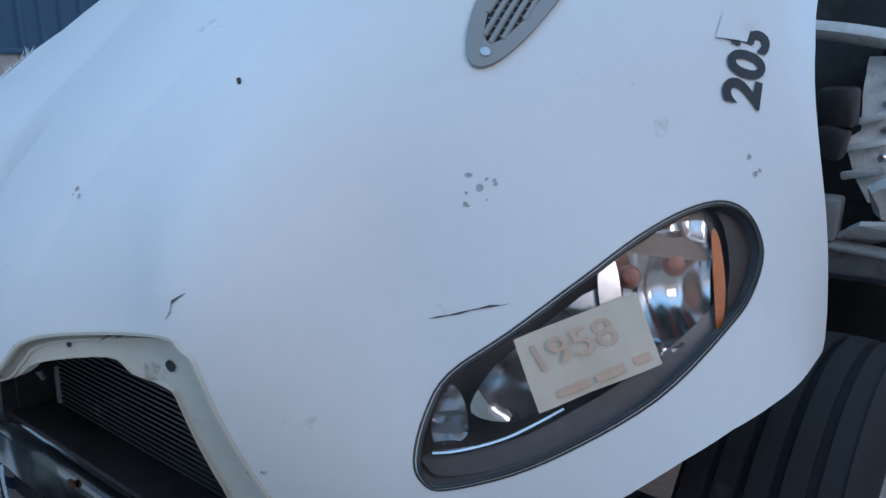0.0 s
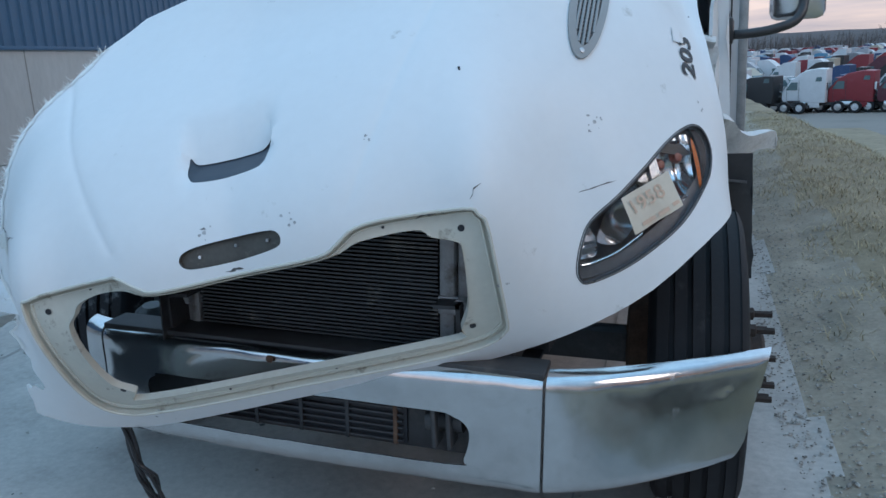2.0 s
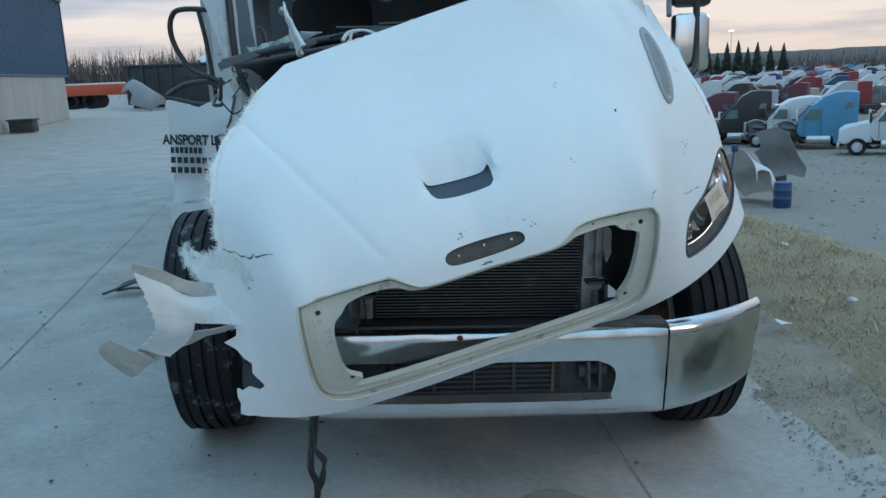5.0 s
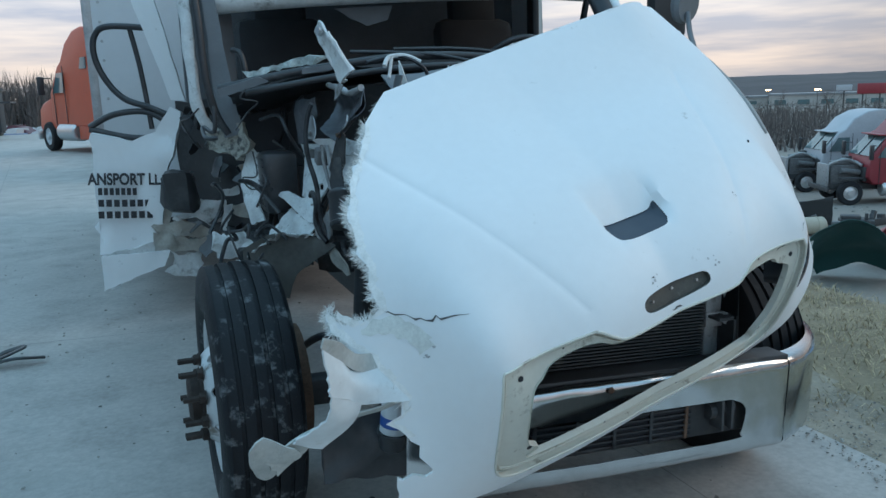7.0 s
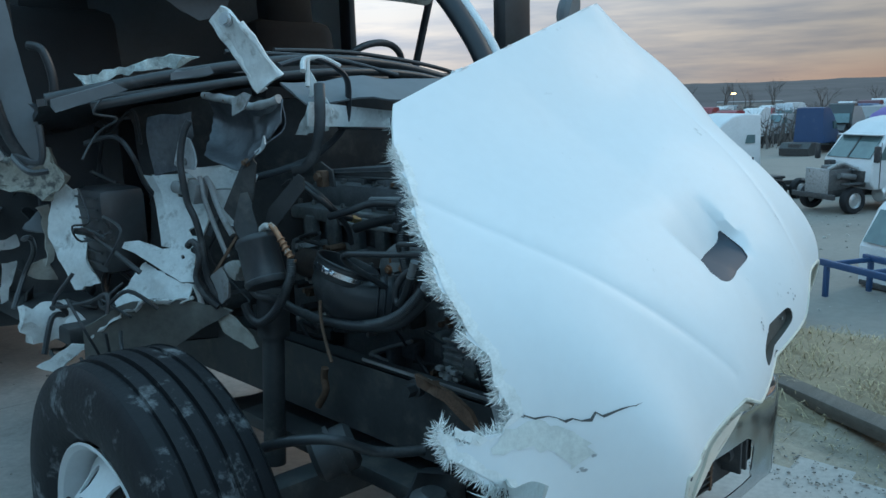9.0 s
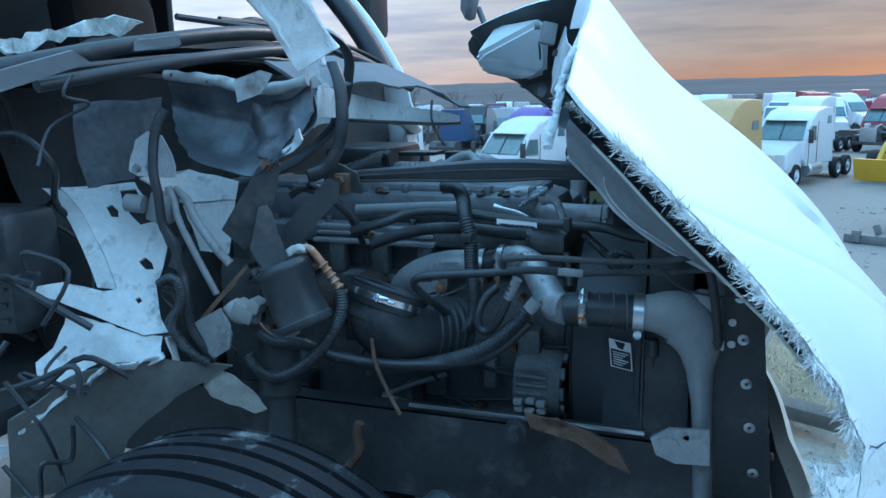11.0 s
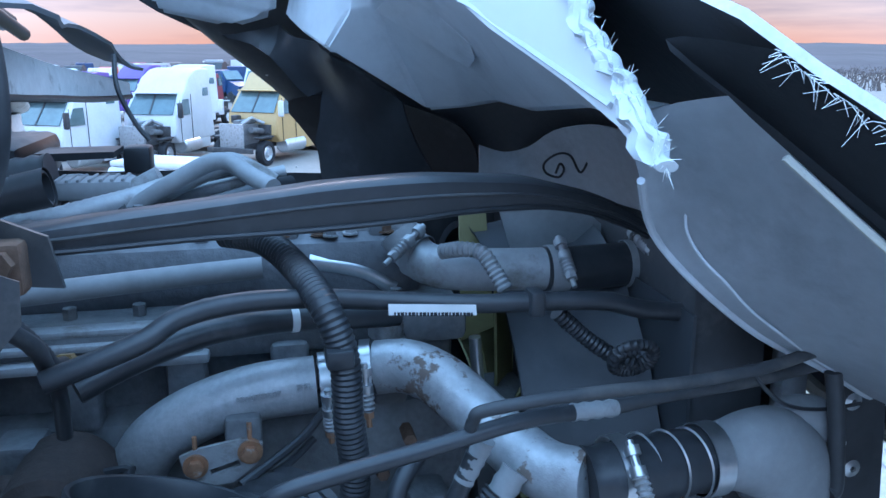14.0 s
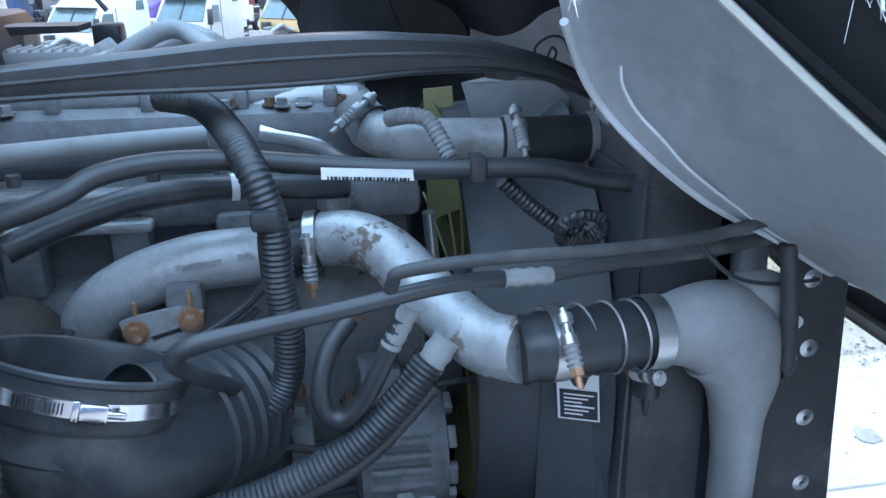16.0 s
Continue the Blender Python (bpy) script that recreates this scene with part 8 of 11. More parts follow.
part("cable_sleeve", tube([(-0.455, 0.540, 1.076), (-0.462, 0.572, 1.038), (-0.470, 0.623, 0.992), (-0.478, 0.702, 0.954), (-0.486, 0.808, 0.929), (-0.49, 0.886, 0.917)], 0.0185, 18, 10, ribs=0.0016, pitch=0.006), RUBBER, engine_bay, "ribbed black cable sleeve")
part("crimp_ferrule", tube([(-0.449, 0.521, 1.098), (-0.457, 0.546, 1.066)], 0.0165, 16, ribs=0.002, pitch=0.016, smooth_path=False), TANK, engine_bay)
part("intake_pipe", tube([(-0.200, 0.963, 0.955), (-0.215, 0.950, 1.011), (-0.230, 0.920, 1.064), (-0.235, 0.867, 1.099), (-0.235, 0.796, 1.120), (-0.235, 0.720, 1.125)], 0.036, 28, 10), ALU, engine_bay, "cast aluminium intake pipe with raised numbers")
part("charge_pipe", tube([(-0.235, 0.642, 1.141), (-0.250, 0.604, 1.145), (-0.285, 0.568, 1.137), (-0.335, 0.535, 1.115), (-0.390, 0.503, 1.093), (-0.440, 0.478, 1.086), (-0.475, 0.445, 1.091)], 0.0345, 28, 10), ALU_RUST, engine_bay, "rust-flecked silver charge-air pipe")
part("charge_coupler", tube([(-0.475, 0.449, 1.092), (-0.475, 0.409, 1.095), (-0.465, 0.357, 1.093), (-0.455, 0.303, 1.091), (-0.450, 0.265, 1.089)], 0.0375, 28, ribs=0.0028, pitch=0.022), RUBBER, engine_bay, "ribbed rubber coupler with steel rings")
part("refrigerant_line", tube([(-0.500, 0.584, 1.176), (-0.505, 0.582, 1.190), (-0.510, 0.570, 1.202), (-0.510, 0.484, 1.209), (-0.500, 0.356, 1.207), (-0.490, 0.259, 1.211), (-0.480, 0.166, 1.227), (-0.470, 0.064, 1.241)], 0.0066, 12), BLACK_MET, engine_bay)
part("refrigerant_hose", tube([(-0.41, 0.745, 1.04), (-0.475, 0.768, 1.09), (-0.527, 0.782, 1.135), (-0.541, 0.762, 1.157), (-0.530, 0.709, 1.163), (-0.510, 0.625, 1.168), (-0.490, 0.533, 1.176), (-0.475, 0.466, 1.173)], 0.0088, 12), RUBBER, engine_bay)
part("crimp_ferrule", tube([(-0.475, 0.469, 1.173), (-0.468, 0.417, 1.170)], 0.01, 14, ribs=0.0015, pitch=0.014, smooth_path=False), ALU_DIRTY, engine_bay)
part("refrigerant_line", tube([(-0.468, 0.421, 1.170), (-0.462, 0.350, 1.176), (-0.455, 0.244, 1.181), (-0.450, 0.135, 1.196), (-0.440, 0.030, 1.211)], 0.0075, 12), BLACK_MET, engine_bay)
part("radiator_pipe", tube([(-0.130, 0.596, 1.295), (-0.140, 0.582, 1.275), (-0.165, 0.567, 1.260), (-0.190, 0.538, 1.255), (-0.205, 0.480, 1.254), (-0.220, 0.407, 1.255)], 0.0285, 24, 10), ALU_DIRTY, engine_bay, "blue-grey radiator pipe")
part("radiator_hose", tube([(-0.220, 0.415, 1.255), (-0.220, 0.359, 1.254), (-0.215, 0.274, 1.255), (-0.200, 0.189, 1.256)], 0.03, 24), RUBBER, engine_bay)
part("fuel_rail", tube([(-0.157, 1.095, 1.240), (-0.155, 1.0, 1.246), (-0.150, 0.90, 1.252), (-0.145, 0.78, 1.258)], 0.0145, 18), TANK, engine_bay, "grey steel rail pipe along the engine")
part("cover_ledge", join(box(-0.175, 1.03, 1.196, 0.03, 0.34, 0.010, 0.004), box(-0.185, 1.03, 1.180, 0.03, 0.34, 0.010, 0.004), box(-0.195, 1.03, 1.160, 0.03, 0.36, 0.014, 0.005)), ALU_DIRTY, engine_bay, "ribbed aluminium ledge under the valve cover")
part("black_sleeve", tube([(-0.500, 1.051, 1.351), (-0.470, 1.024, 1.330), (-0.440, 0.999, 1.295), (-0.410, 0.986, 1.257), (-0.375, 0.986, 1.228), (-0.330, 0.986, 1.212)], 0.0098, 12, ribs=0.001, pitch=0.008), RUBBER, engine_bay)
part("far_pipe", tube([(0.120, 0.976, 1.287), (0.140, 0.932, 1.319), (0.160, 0.851, 1.353), (0.170, 0.815, 1.351), (0.160, 0.761, 1.319)], 0.019, 16), ALU_DIRTY, engine_bay)
part("far_hose", tube([(0.100, 1.245, 1.300), (0.100, 1.181, 1.321), (0.100, 1.139, 1.339), (0.100, 1.087, 1.346)], 0.042, 22, ribs=0.003, pitch=0.02), RUBBER, engine_bay)
part("far_hose", tube([(0.000, 1.141, 1.294), (0.020, 1.078, 1.301), (0.040, 1.019, 1.312), (0.060, 0.965, 1.322), (0.100, 0.902, 1.337)], 0.017, 14, ribs=0.001, pitch=0.012), ALU_DIRTY, engine_bay)
part("far_pipe", tube([(0.140, 1.063, 1.295), (0.160, 0.979, 1.300), (0.180, 0.873, 1.311), (0.200, 0.740, 1.335)], 0.012, 12), ALU_DIRTY, engine_bay)
part("far_hose", tube([(0.020, 0.939, 1.294), (0.080, 0.869, 1.300), (0.140, 0.780, 1.315), (0.180, 0.732, 1.317)], 0.014, 12), RUBBER, engine_bay)
part("injector_line", tube([(-0.100, 0.718, 1.251), (-0.100, 0.647, 1.235), (-0.100, 0.598, 1.208)], 0.014, 12), STEEL, engine_bay)
part("coolant_pipe", tube([(-0.060, 0.722, 1.275), (-0.060, 0.657, 1.289), (-0.060, 0.582, 1.289)], 0.016, 12), ALU_DIRTY, engine_bay)
part("small_hose", tube([(-0.235, 0.555, 1.290), (-0.26, 0.535, 1.298), (-0.275, 0.515, 1.296), (-0.29, 0.503, 1.278), (-0.305, 0.492, 1.256)], 0.0105, 14, 10, ribs=0.002, pitch=0.0065), TANK, engine_bay, "dusty corrugated grey sleeve")
part("small_hose", tube([(-0.340, 0.439, 1.236), (-0.340, 0.401, 1.201), (-0.350, 0.367, 1.177), (-0.36, 0.345, 1.168)], 0.0105, 14, 10, ribs=0.0016, pitch=0.0065), RUBBER, engine_bay)
part("coiled_hose", tube([(-0.37 - 0.012 * math.cos(1.1 * k), 0.352 + 0.026 * math.sin(1.1 * k), 1.178 + 0.020 * math.cos(1.1 * k) + 0.001 * k) for k in range(11)], 0.0075, 12, ribs=0.0014, pitch=0.006), RUBBER, engine_bay, "coiled black corrugated hose")
part("fuel_line", tube([(-0.468, 0.570, 1.134), (-0.466, 0.590, 1.085), (-0.465, 0.612, 1.042), (-0.463, 0.632, 1.022), (-0.460, 0.650, 1.028), (-0.455, 0.655, 1.055), (-0.44, 0.645, 1.09), (-0.42, 0.62, 1.115)], 0.0105, 14), RUBBER, engine_bay, "black hose bent in a tight U")
part("crimp_ferrule", tube([(-0.470, 0.560, 1.150), (-0.467, 0.582, 1.104)], 0.0115, 14, ribs=0.0016, pitch=0.012, smooth_path=False), TANK, engine_bay)
part("wiring_loom", tube([(-0.330, 0.814, 1.048), (-0.300, 0.773, 1.061), (-0.280, 0.738, 1.078), (-0.270, 0.715, 1.101)], 0.0055, 8), BLACK, engine_bay)
part("wiring_loom", tube([(-0.330, 0.808, 1.043), (-0.290, 0.760, 1.047), (-0.270, 0.726, 1.068)], 0.0045, 8), BLACK, engine_bay)
part("thin_wire", tube([(-0.460, 0.258, 1.204), (-0.470, 0.251, 1.185), (-0.470, 0.216, 1.155), (-0.460, 0.162, 1.139), (-0.450, 0.101, 1.136)], 0.0025, 6), BLACK, engine_bay)
part("dipstick_tube", tube([(-0.200, 0.503, 1.159), (-0.200, 0.500, 1.126), (-0.200, 0.495, 1.076)], 0.0085, 10), STEEL, engine_bay)
part("drain_tube", tube([(-0.470, 0.160, 1.190), (-0.470, 0.148, 1.131), (-0.470, 0.138, 1.048), (-0.470, 0.145, 1.037)], 0.0095, 12), BLACK_MET, engine_bay)
STAY = [(-0.41, 1.052, 1.363), (-0.386, 0.964, 1.373), (-0.356, 0.845, 1.381), (-0.328, 0.715, 1.392), (-0.308, 0.611, 1.395), (-0.295, 0.541, 1.392), (-0.282, 0.467, 1.385), (-0.274, 0.42, 1.375), (-0.265, 0.363, 1.358), (-0.256, 0.302, 1.329), (-0.25, 0.256, 1.292)]
STAY_FOLD = [(-0.416, 1.05, 1.36), (-0.392, 0.964, 1.362), (-0.362, 0.845, 1.367), (-0.334, 0.716, 1.373), (-0.314, 0.612, 1.375), (-0.301, 0.542, 1.374), (-0.288, 0.469, 1.37), (-0.28, 0.422, 1.362), (-0.271, 0.365, 1.346), (-0.262, 0.305, 1.319), (-0.256, 0.258, 1.287)]
STAY_LOW = [(-0.412, 1.052, 1.354), (-0.388, 0.966, 1.349), (-0.358, 0.846, 1.349), (-0.33, 0.716, 1.347), (-0.31, 0.611, 1.349), (-0.297, 0.541, 1.353), (-0.284, 0.466, 1.353), (-0.276, 0.42, 1.349), (-0.267, 0.363, 1.336), (-0.258, 0.302, 1.31), (-0.252, 0.256, 1.282)]
part("stay_strip", sheet([[Vector(p) + Vector((0.05, 0, -0.002)) for p in STAY], STAY, STAY_FOLD, STAY_LOW], 3, 0.004, 0.0015, 14, 3), BLACK, engine_bay, "black plastic stay strip bowed across the engine")
part("stay_edge", tube([Vector(p) + Vector((-0.003, 0, 0)) for p in STAY_FOLD], 0.0022, 8, 6), BLACK_MET, engine_bay)
part("stay_edge", tube([Vector(p) + Vector((-0.003, 0, 0)) for p in STAY_LOW], 0.0035, 8, 6), BLACK, engine_bay)
part("copper_pipe", tube([(-0.630, 1.049, 1.206), (-0.630, 1.018, 1.222), (-0.625, 0.988, 1.227), (-0.620, 0.965, 1.202), (-0.615, 0.945, 1.171), (-0.610, 0.923, 1.137)], 0.0085, 12, per=6), COPPER, engine_bay, "corroded copper pipe end")
for k in range(6):
    c = Vector((-0.618, 0.957, 1.19)).lerp(Vector((-0.608, 0.918, 1.128)), k / 5)
    part("crimp_bead", lathe([(0.0095, -0.004), (0.0135 - 0.001 * (k % 2), 0), (0.0095, 0.004)], 14, along(c, c + Vector((0.01, -0.04, -0.06))), close=True), COPPER, engine_bay)
part("pipe_crust", crumple(tube([(-0.632, 1.055, 1.198), (-0.630, 1.018, 1.223), (-0.626, 0.992, 1.227)], 0.0108, 12), 0.003, 90, 3), mat("white_corrosion", (0.55, 0.54, 0.52), 0.9, vary=0.2, scale=40, fine=200, bump=0.4, bump_scale=160), engine_bay)
part("air_hose", tube([(-0.610, 0.923, 1.137), (-0.620, 0.917, 1.089), (-0.630, 0.940, 1.034), (-0.630, 0.996, 0.971), (-0.630, 1.072, 0.926), (-0.630, 1.128, 0.933), (-0.630, 1.157, 0.969)], 0.0145, 16, 10, ribs=0.0014, pitch=0.0062), RUBBER, engine_bay)
part("brake_pipe", tube([(-0.660, 1.316, 1.357), (-0.660, 1.303, 1.324), (-0.660, 1.295, 1.285), (-0.650, 1.265, 1.205), (-0.640, 1.222, 1.111)], 0.0078, 12), ALU_DIRTY, engine_bay)
part("brake_pipe", tube([(-0.640, 1.314, 1.351), (-0.640, 1.285, 1.327), (-0.640, 1.264, 1.283), (-0.640, 1.219, 1.222), (-0.640, 1.179, 1.183)], 0.01, 12), ALU_DIRTY, engine_bay)
part("vertical_hose", tube([(-0.7, 1.275, 1.529), (-0.71, 1.287, 1.504), (-0.72, 1.294, 1.465), (-0.73, 1.295, 1.403), (-0.73, 1.287, 1.345), (-0.72, 1.29, 1.283), (-0.71, 1.272, 1.234), (-0.7, 1.267, 1.173), (-0.7, 1.26, 1.114), (-0.69, 1.262, 1.05), (-0.68, 1.246, 1.005), (-0.66, 1.229, 0.956)], 0.0105, 14), RUBBER, engine_bay, "black hose hanging with an open end")
part("wiring_conduit", tube([(-0.72, 1.313, 1.148), (-0.72, 1.283, 1.164), (-0.715, 1.265, 1.149), (-0.71, 1.265, 1.107), (-0.71, 1.29, 1.066), (-0.71, 1.293, 1.036), (-0.7, 1.267, 0.992), (-0.68, 1.229, 0.959)], 0.011, 14, 10, ribs=0.0014, pitch=0.006), RUBBER, engine_bay, "black corrugated wiring conduit")
part("wiring_conduit", tube([(-0.7, 1.32, 1.132), (-0.7, 1.29, 1.123), (-0.7, 1.283, 1.093), (-0.7, 1.314, 1.051), (-0.69, 1.287, 1.007), (-0.67, 1.267, 0.958)], 0.009, 14, 10, ribs=0.0014, pitch=0.006), RUBBER, engine_bay, "black corrugated wiring conduit")
part("black_hose", tube([(-0.500, 1.100, 1.322), (-0.490, 1.069, 1.339), (-0.480, 1.018, 1.321), (-0.440, 0.985, 1.277), (-0.400, 0.985, 1.24), (-0.350, 0.99, 1.19), (-0.33, 0.995, 1.13)], 0.0085, 12), RUBBER, engine_bay)
part("brass_fitting", join(cyl((-0.335, 0.986, 1.213), (-0.318, 0.986, 1.208), 0.013, 6), cyl((-0.318, 0.986, 1.208), (-0.30, 0.986, 1.203), 0.008, 12)), mat("dull_brass", (0.34, 0.24, 0.12), 0.45, metal=0.5, vary=0.15), engine_bay)
part("rubber_strap", tube([(-0.4, 1.026, 1.627), (-0.42, 1.001, 1.581), (-0.43, 0.991, 1.527), (-0.44, 0.99, 1.473), (-0.45, 1.0, 1.424), (-0.47, 1.022, 1.383), (-0.5, 1.05, 1.369)], 0.0165, 12, squash=0.4), RUBBER, engine_bay)
part("drain_hose", tube([(-0.620, 1.144, 1.045), (-0.620, 1.097, 1.007), (-0.600, 1.032, 0.998), (-0.550, 0.956, 0.955), (-0.500, 0.800, 0.937), (-0.470, 0.639, 0.963), (-0.450, 0.538, 1.049)], 0.0145, 14, ribs=0.0008, pitch=0.008), RUBBER, engine_bay)
part("hanging_rod", tube([(-0.500, 0.943, 0.776), (-0.500, 0.951, 0.742), (-0.500, 0.946, 0.702), (-0.500, 0.988, 0.643)], 0.012, 10), RUST, engine_bay)
part("hanging_wire", tube([(-0.550, 0.880, 1.010), (-0.560, 0.867, 0.954), (-0.570, 0.835, 0.894), (-0.580, 0.801, 0.847)], 0.005, 8), RUST, engine_bay)
part("valve_body", tube([(-0.660, 1.174, 1.097), (-0.660, 1.151, 1.075), (-0.660, 1.108, 1.078)], 0.022, 10), ALU_DIRTY, engine_bay)
part("strap_plate", plate([(-0.640, 1.090, 1.407), (-0.630, 1.053, 1.422), (-0.620, 1.048, 1.405), (-0.620, 1.078, 1.296), (-0.640, 1.139, 1.219), (-0.660, 1.181, 1.267)], 0.006, 0.03), BLACK_MET, engine_bay)
part("strap_plate", plate([(-0.520, 0.987, 1.368), (-0.520, 0.961, 1.357), (-0.520, 0.964, 1.322), (-0.560, 1.064, 1.205), (-0.580, 1.090, 1.220), (-0.570, 1.080, 1.264)], 0.006, 0.03), BLACK_MET, engine_bay)
part("reservoir_bracket", plate([(-0.660, 1.086, 1.319), (-0.640, 1.078, 1.321), (-0.640, 1.032, 1.212), (-0.650, 1.041, 1.187), (-0.680, 1.067, 1.185), (-0.680, 1.099, 1.230)], 0.006, 0.03), BLACK_MET, engine_bay)
part("cross_plate", plate([(-0.680, 1.239, 1.066), (-0.660, 1.124, 1.191), (-0.660, 1.118, 1.184), (-0.680, 1.227, 1.063)], 0.004, 0.02), RUST, engine_bay)
part("pump_bracket", plate([(-0.680, 1.260, 1.051), (-0.680, 1.182, 1.091), (-0.670, 1.167, 1.031), (-0.670, 1.176, 0.995), (-0.670, 1.216, 0.968), (-0.670, 1.246, 0.995)], 0.008, 0.02, 0.004, 12, 3), ALU_DIRTY, engine_bay)
part("strap_bolt", join(cyl((-0.638, 1.071, 1.408), (-0.655, 1.071, 1.408), 0.008, 6), cyl((-0.638, 1.071, 1.408), (-0.643, 1.071, 1.408), 0.012, 18)), RUST, engine_bay)
part("rust_block", join(box(-0.425, 1.0, 1.345, 0.03, 0.035, 0.05, 0.006), cyl((-0.44, 1.0, 1.352), (-0.452, 1.0, 1.352), 0.013, 6)), RUST, engine_bay, "rusty bolted block")
part("stay_bracket", plate([(-0.41, 1.06, 1.38), (-0.41, 1.02, 1.395), (-0.41, 0.965, 1.37), (-0.41, 0.955, 1.32), (-0.41, 1.05, 1.33)], 0.006, 0.03), BLACK_MET, engine_bay)

# small clutter of lines, clips and fittings on the block
rng = random.Random(77)
for k in range(46):
    y, z = rng.uniform(0.56, 1.42), rng.uniform(0.70, 1.10)
    x = -0.215 - rng.uniform(0, 0.06)
    kind = k % 4
    if kind == 0:
        part("fitting", join(cyl((x + 0.05, y, z), (x - 0.02, y, z), rng.uniform(0.012, 0.022), 6), cyl((x, y, z), (x - 0.035, y, z + 0.01), 0.009, 10)), rng.choice((ALU_DIRTY, IRON, BLACK_MET, RUST)), engine_bay)
    elif kind == 1:
        part("casting", box(x + 0.02, y, z, 0.06, rng.uniform(0.03, 0.09), rng.uniform(0.03, 0.08), 0.008, rot(0, 0, rng.uniform(-10, 10))), rng.choice((IRON, BLACK_MET)), engine_bay)
    elif kind == 2:
        part("engine_line", tube([(x, y, z), (x - 0.03, y + rng.uniform(-0.1, 0.1), z + 0.02), (x - 0.03, y + rng.uniform(-0.2, 0.2), z + rng.uniform(-0.1, 0.1)), (x, y + rng.uniform(-0.3, 0.3), z + rng.uniform(-0.12, 0.1))], rng.uniform(0.004, 0.010), 8), rng.choice((RUBBER, BLACK_MET, ALU_DIRTY, RUBBER)), engine_bay)
    else:
        part("bolt_head", cyl((x + 0.03, y, z), (x - 0.008, y, z), 0.009, 6), rng.choice((STEEL, RUST, ALU_DIRTY)), engine_bay)
for k in range(16):
    y = rng.uniform(0.55, 1.3)
    x, z = rng.uniform(0.10, 0.36), rng.uniform(1.22, 1.30)
    part("far_fitting", join(cyl((x, y, z - 0.05), (x, y, z + rng.uniform(0.0, 0.04)), rng.uniform(0.012, 0.03), 12), box(x, y, z - 0.04, 0.08, 0.06, 0.05, 0.008)), rng.choice((ALU_DIRTY, IRON, BLACK, ALU_DIRTY)), engine_bay)
part("far_intake", join(box(0.26, 0.95, 1.17, 0.16, 0.8, 0.16, 0.03), *[cyl((0.26, 0.65 + 0.15 * k, 1.24), (0.26, 0.65 + 0.15 * k, 1.27), 0.03, 14) for k in range(5)]), ALU_DIRTY, engine_bay)
part("far_battery_tray", box(0.42, 1.30, 1.34, 0.30, 0.24, 0.08, 0.02), BLACK, engine_bay)
part("fuse_box", box(0.45, 1.016, 1.332, 0.06, 0.05, 0.05, 0.006), BLACK, engine_bay)
part("inner_fender", plate([(0.62, 0.25, 1.25), (0.62, 1.35, 1.30), (0.62, 1.45, 0.60), (0.62, 0.25, 0.60)], 0.005, 0.08, 0.01, 4, 3), BLACK, engine_bay)

# pipes and boxes on the far side of the engine
part("ribbed_hose", tube([(-0.06, 1.207, 1.303), (-0.055, 1.165, 1.321), (-0.05, 1.128, 1.34)], 0.026, 18, 10, ribs=0.004, pitch=0.010), RUBBER, engine_bay, "black corrugated hose")
part("open_pipe", join(tube([(-0.06, 1.191, 1.318), (-0.05, 1.122, 1.344), (-0.05, 1.056, 1.359)], 0.0245, 22, cap=False), tube([(-0.05, 1.094, 1.351), (-0.05, 1.053, 1.36)], 0.0265, 22, 3, smooth_path=False, cap=False), lathe([(0.0245, 0.0), (0.020, 0.001), (0.019, -0.06), (0, -0.06)], 22, along((-0.05, 1.056, 1.359), (-0.05, 1.042, 1.362)))), BLACK, engine_bay, "open black pipe end")
part("battery_tray", join(plate([(0.40, 1.165, 1.363), (0.40, 1.033, 1.364), (0.40, 1.034, 1.353), (0.40, 1.152, 1.349), (0.40, 1.155, 1.316), (0.40, 1.176, 1.314)], 0.10, 0.03)), BLACK, engine_bay)
part("finned_housing", box(0.12, 1.035, 1.33, 0.07, 0.125, 0.03, 0.008), TANK, engine_bay, "dusty grey finned housing")
for k in range(7):
    part("housing_fin", box(0.120, 0.985 + 0.016 * k, 1.345, 0.065, 0.006, 0.006, 0.002), TANK, engine_bay)
part("coolant_pipe", tube([(0.06, 1.114, 1.275), (0.05, 1.023, 1.293), (0.05, 0.965, 1.312), (0.04, 0.91, 1.344), (0.04, 0.855, 1.373), (0.03, 0.822, 1.375), (0.0, 0.794, 1.36), (-0.05, 0.761, 1.348)], 0.0135, 16), TANK, engine_bay, "grey rubber coolant hose")
part("far_pipe", tube([(0.12, 1.118, 1.287), (0.1, 1.024, 1.287), (0.1, 0.97, 1.326), (0.1, 0.931, 1.347)], 0.017, 16), ALU_DIRTY, engine_bay)
part("hose_clip", lathe([(0.0137, -0.006), (0.0165, -0.006), (0.0165, 0.006), (0.0137, 0.006)], 18, along((0.05, 0.978, 1.306), (0.05, 0.965, 1.312)), close=True), BLACK, engine_bay)
part("ribbed_hose", tube([(0.16, 1.102, 1.272), (0.16, 1.047, 1.293), (0.16, 0.993, 1.303), (0.18, 0.93, 1.29)], 0.014, 12, 10, ribs=0.003, pitch=0.008), ALU_DIRTY, engine_bay)
part("thin_wire", tube([(0.2, 1.0, 1.53), (0.18, 0.996, 1.478), (0.18, 0.975, 1.426), (0.18, 0.954, 1.395)], 0.004, 8), RUBBER, engine_bay)
rng = random.Random(77)
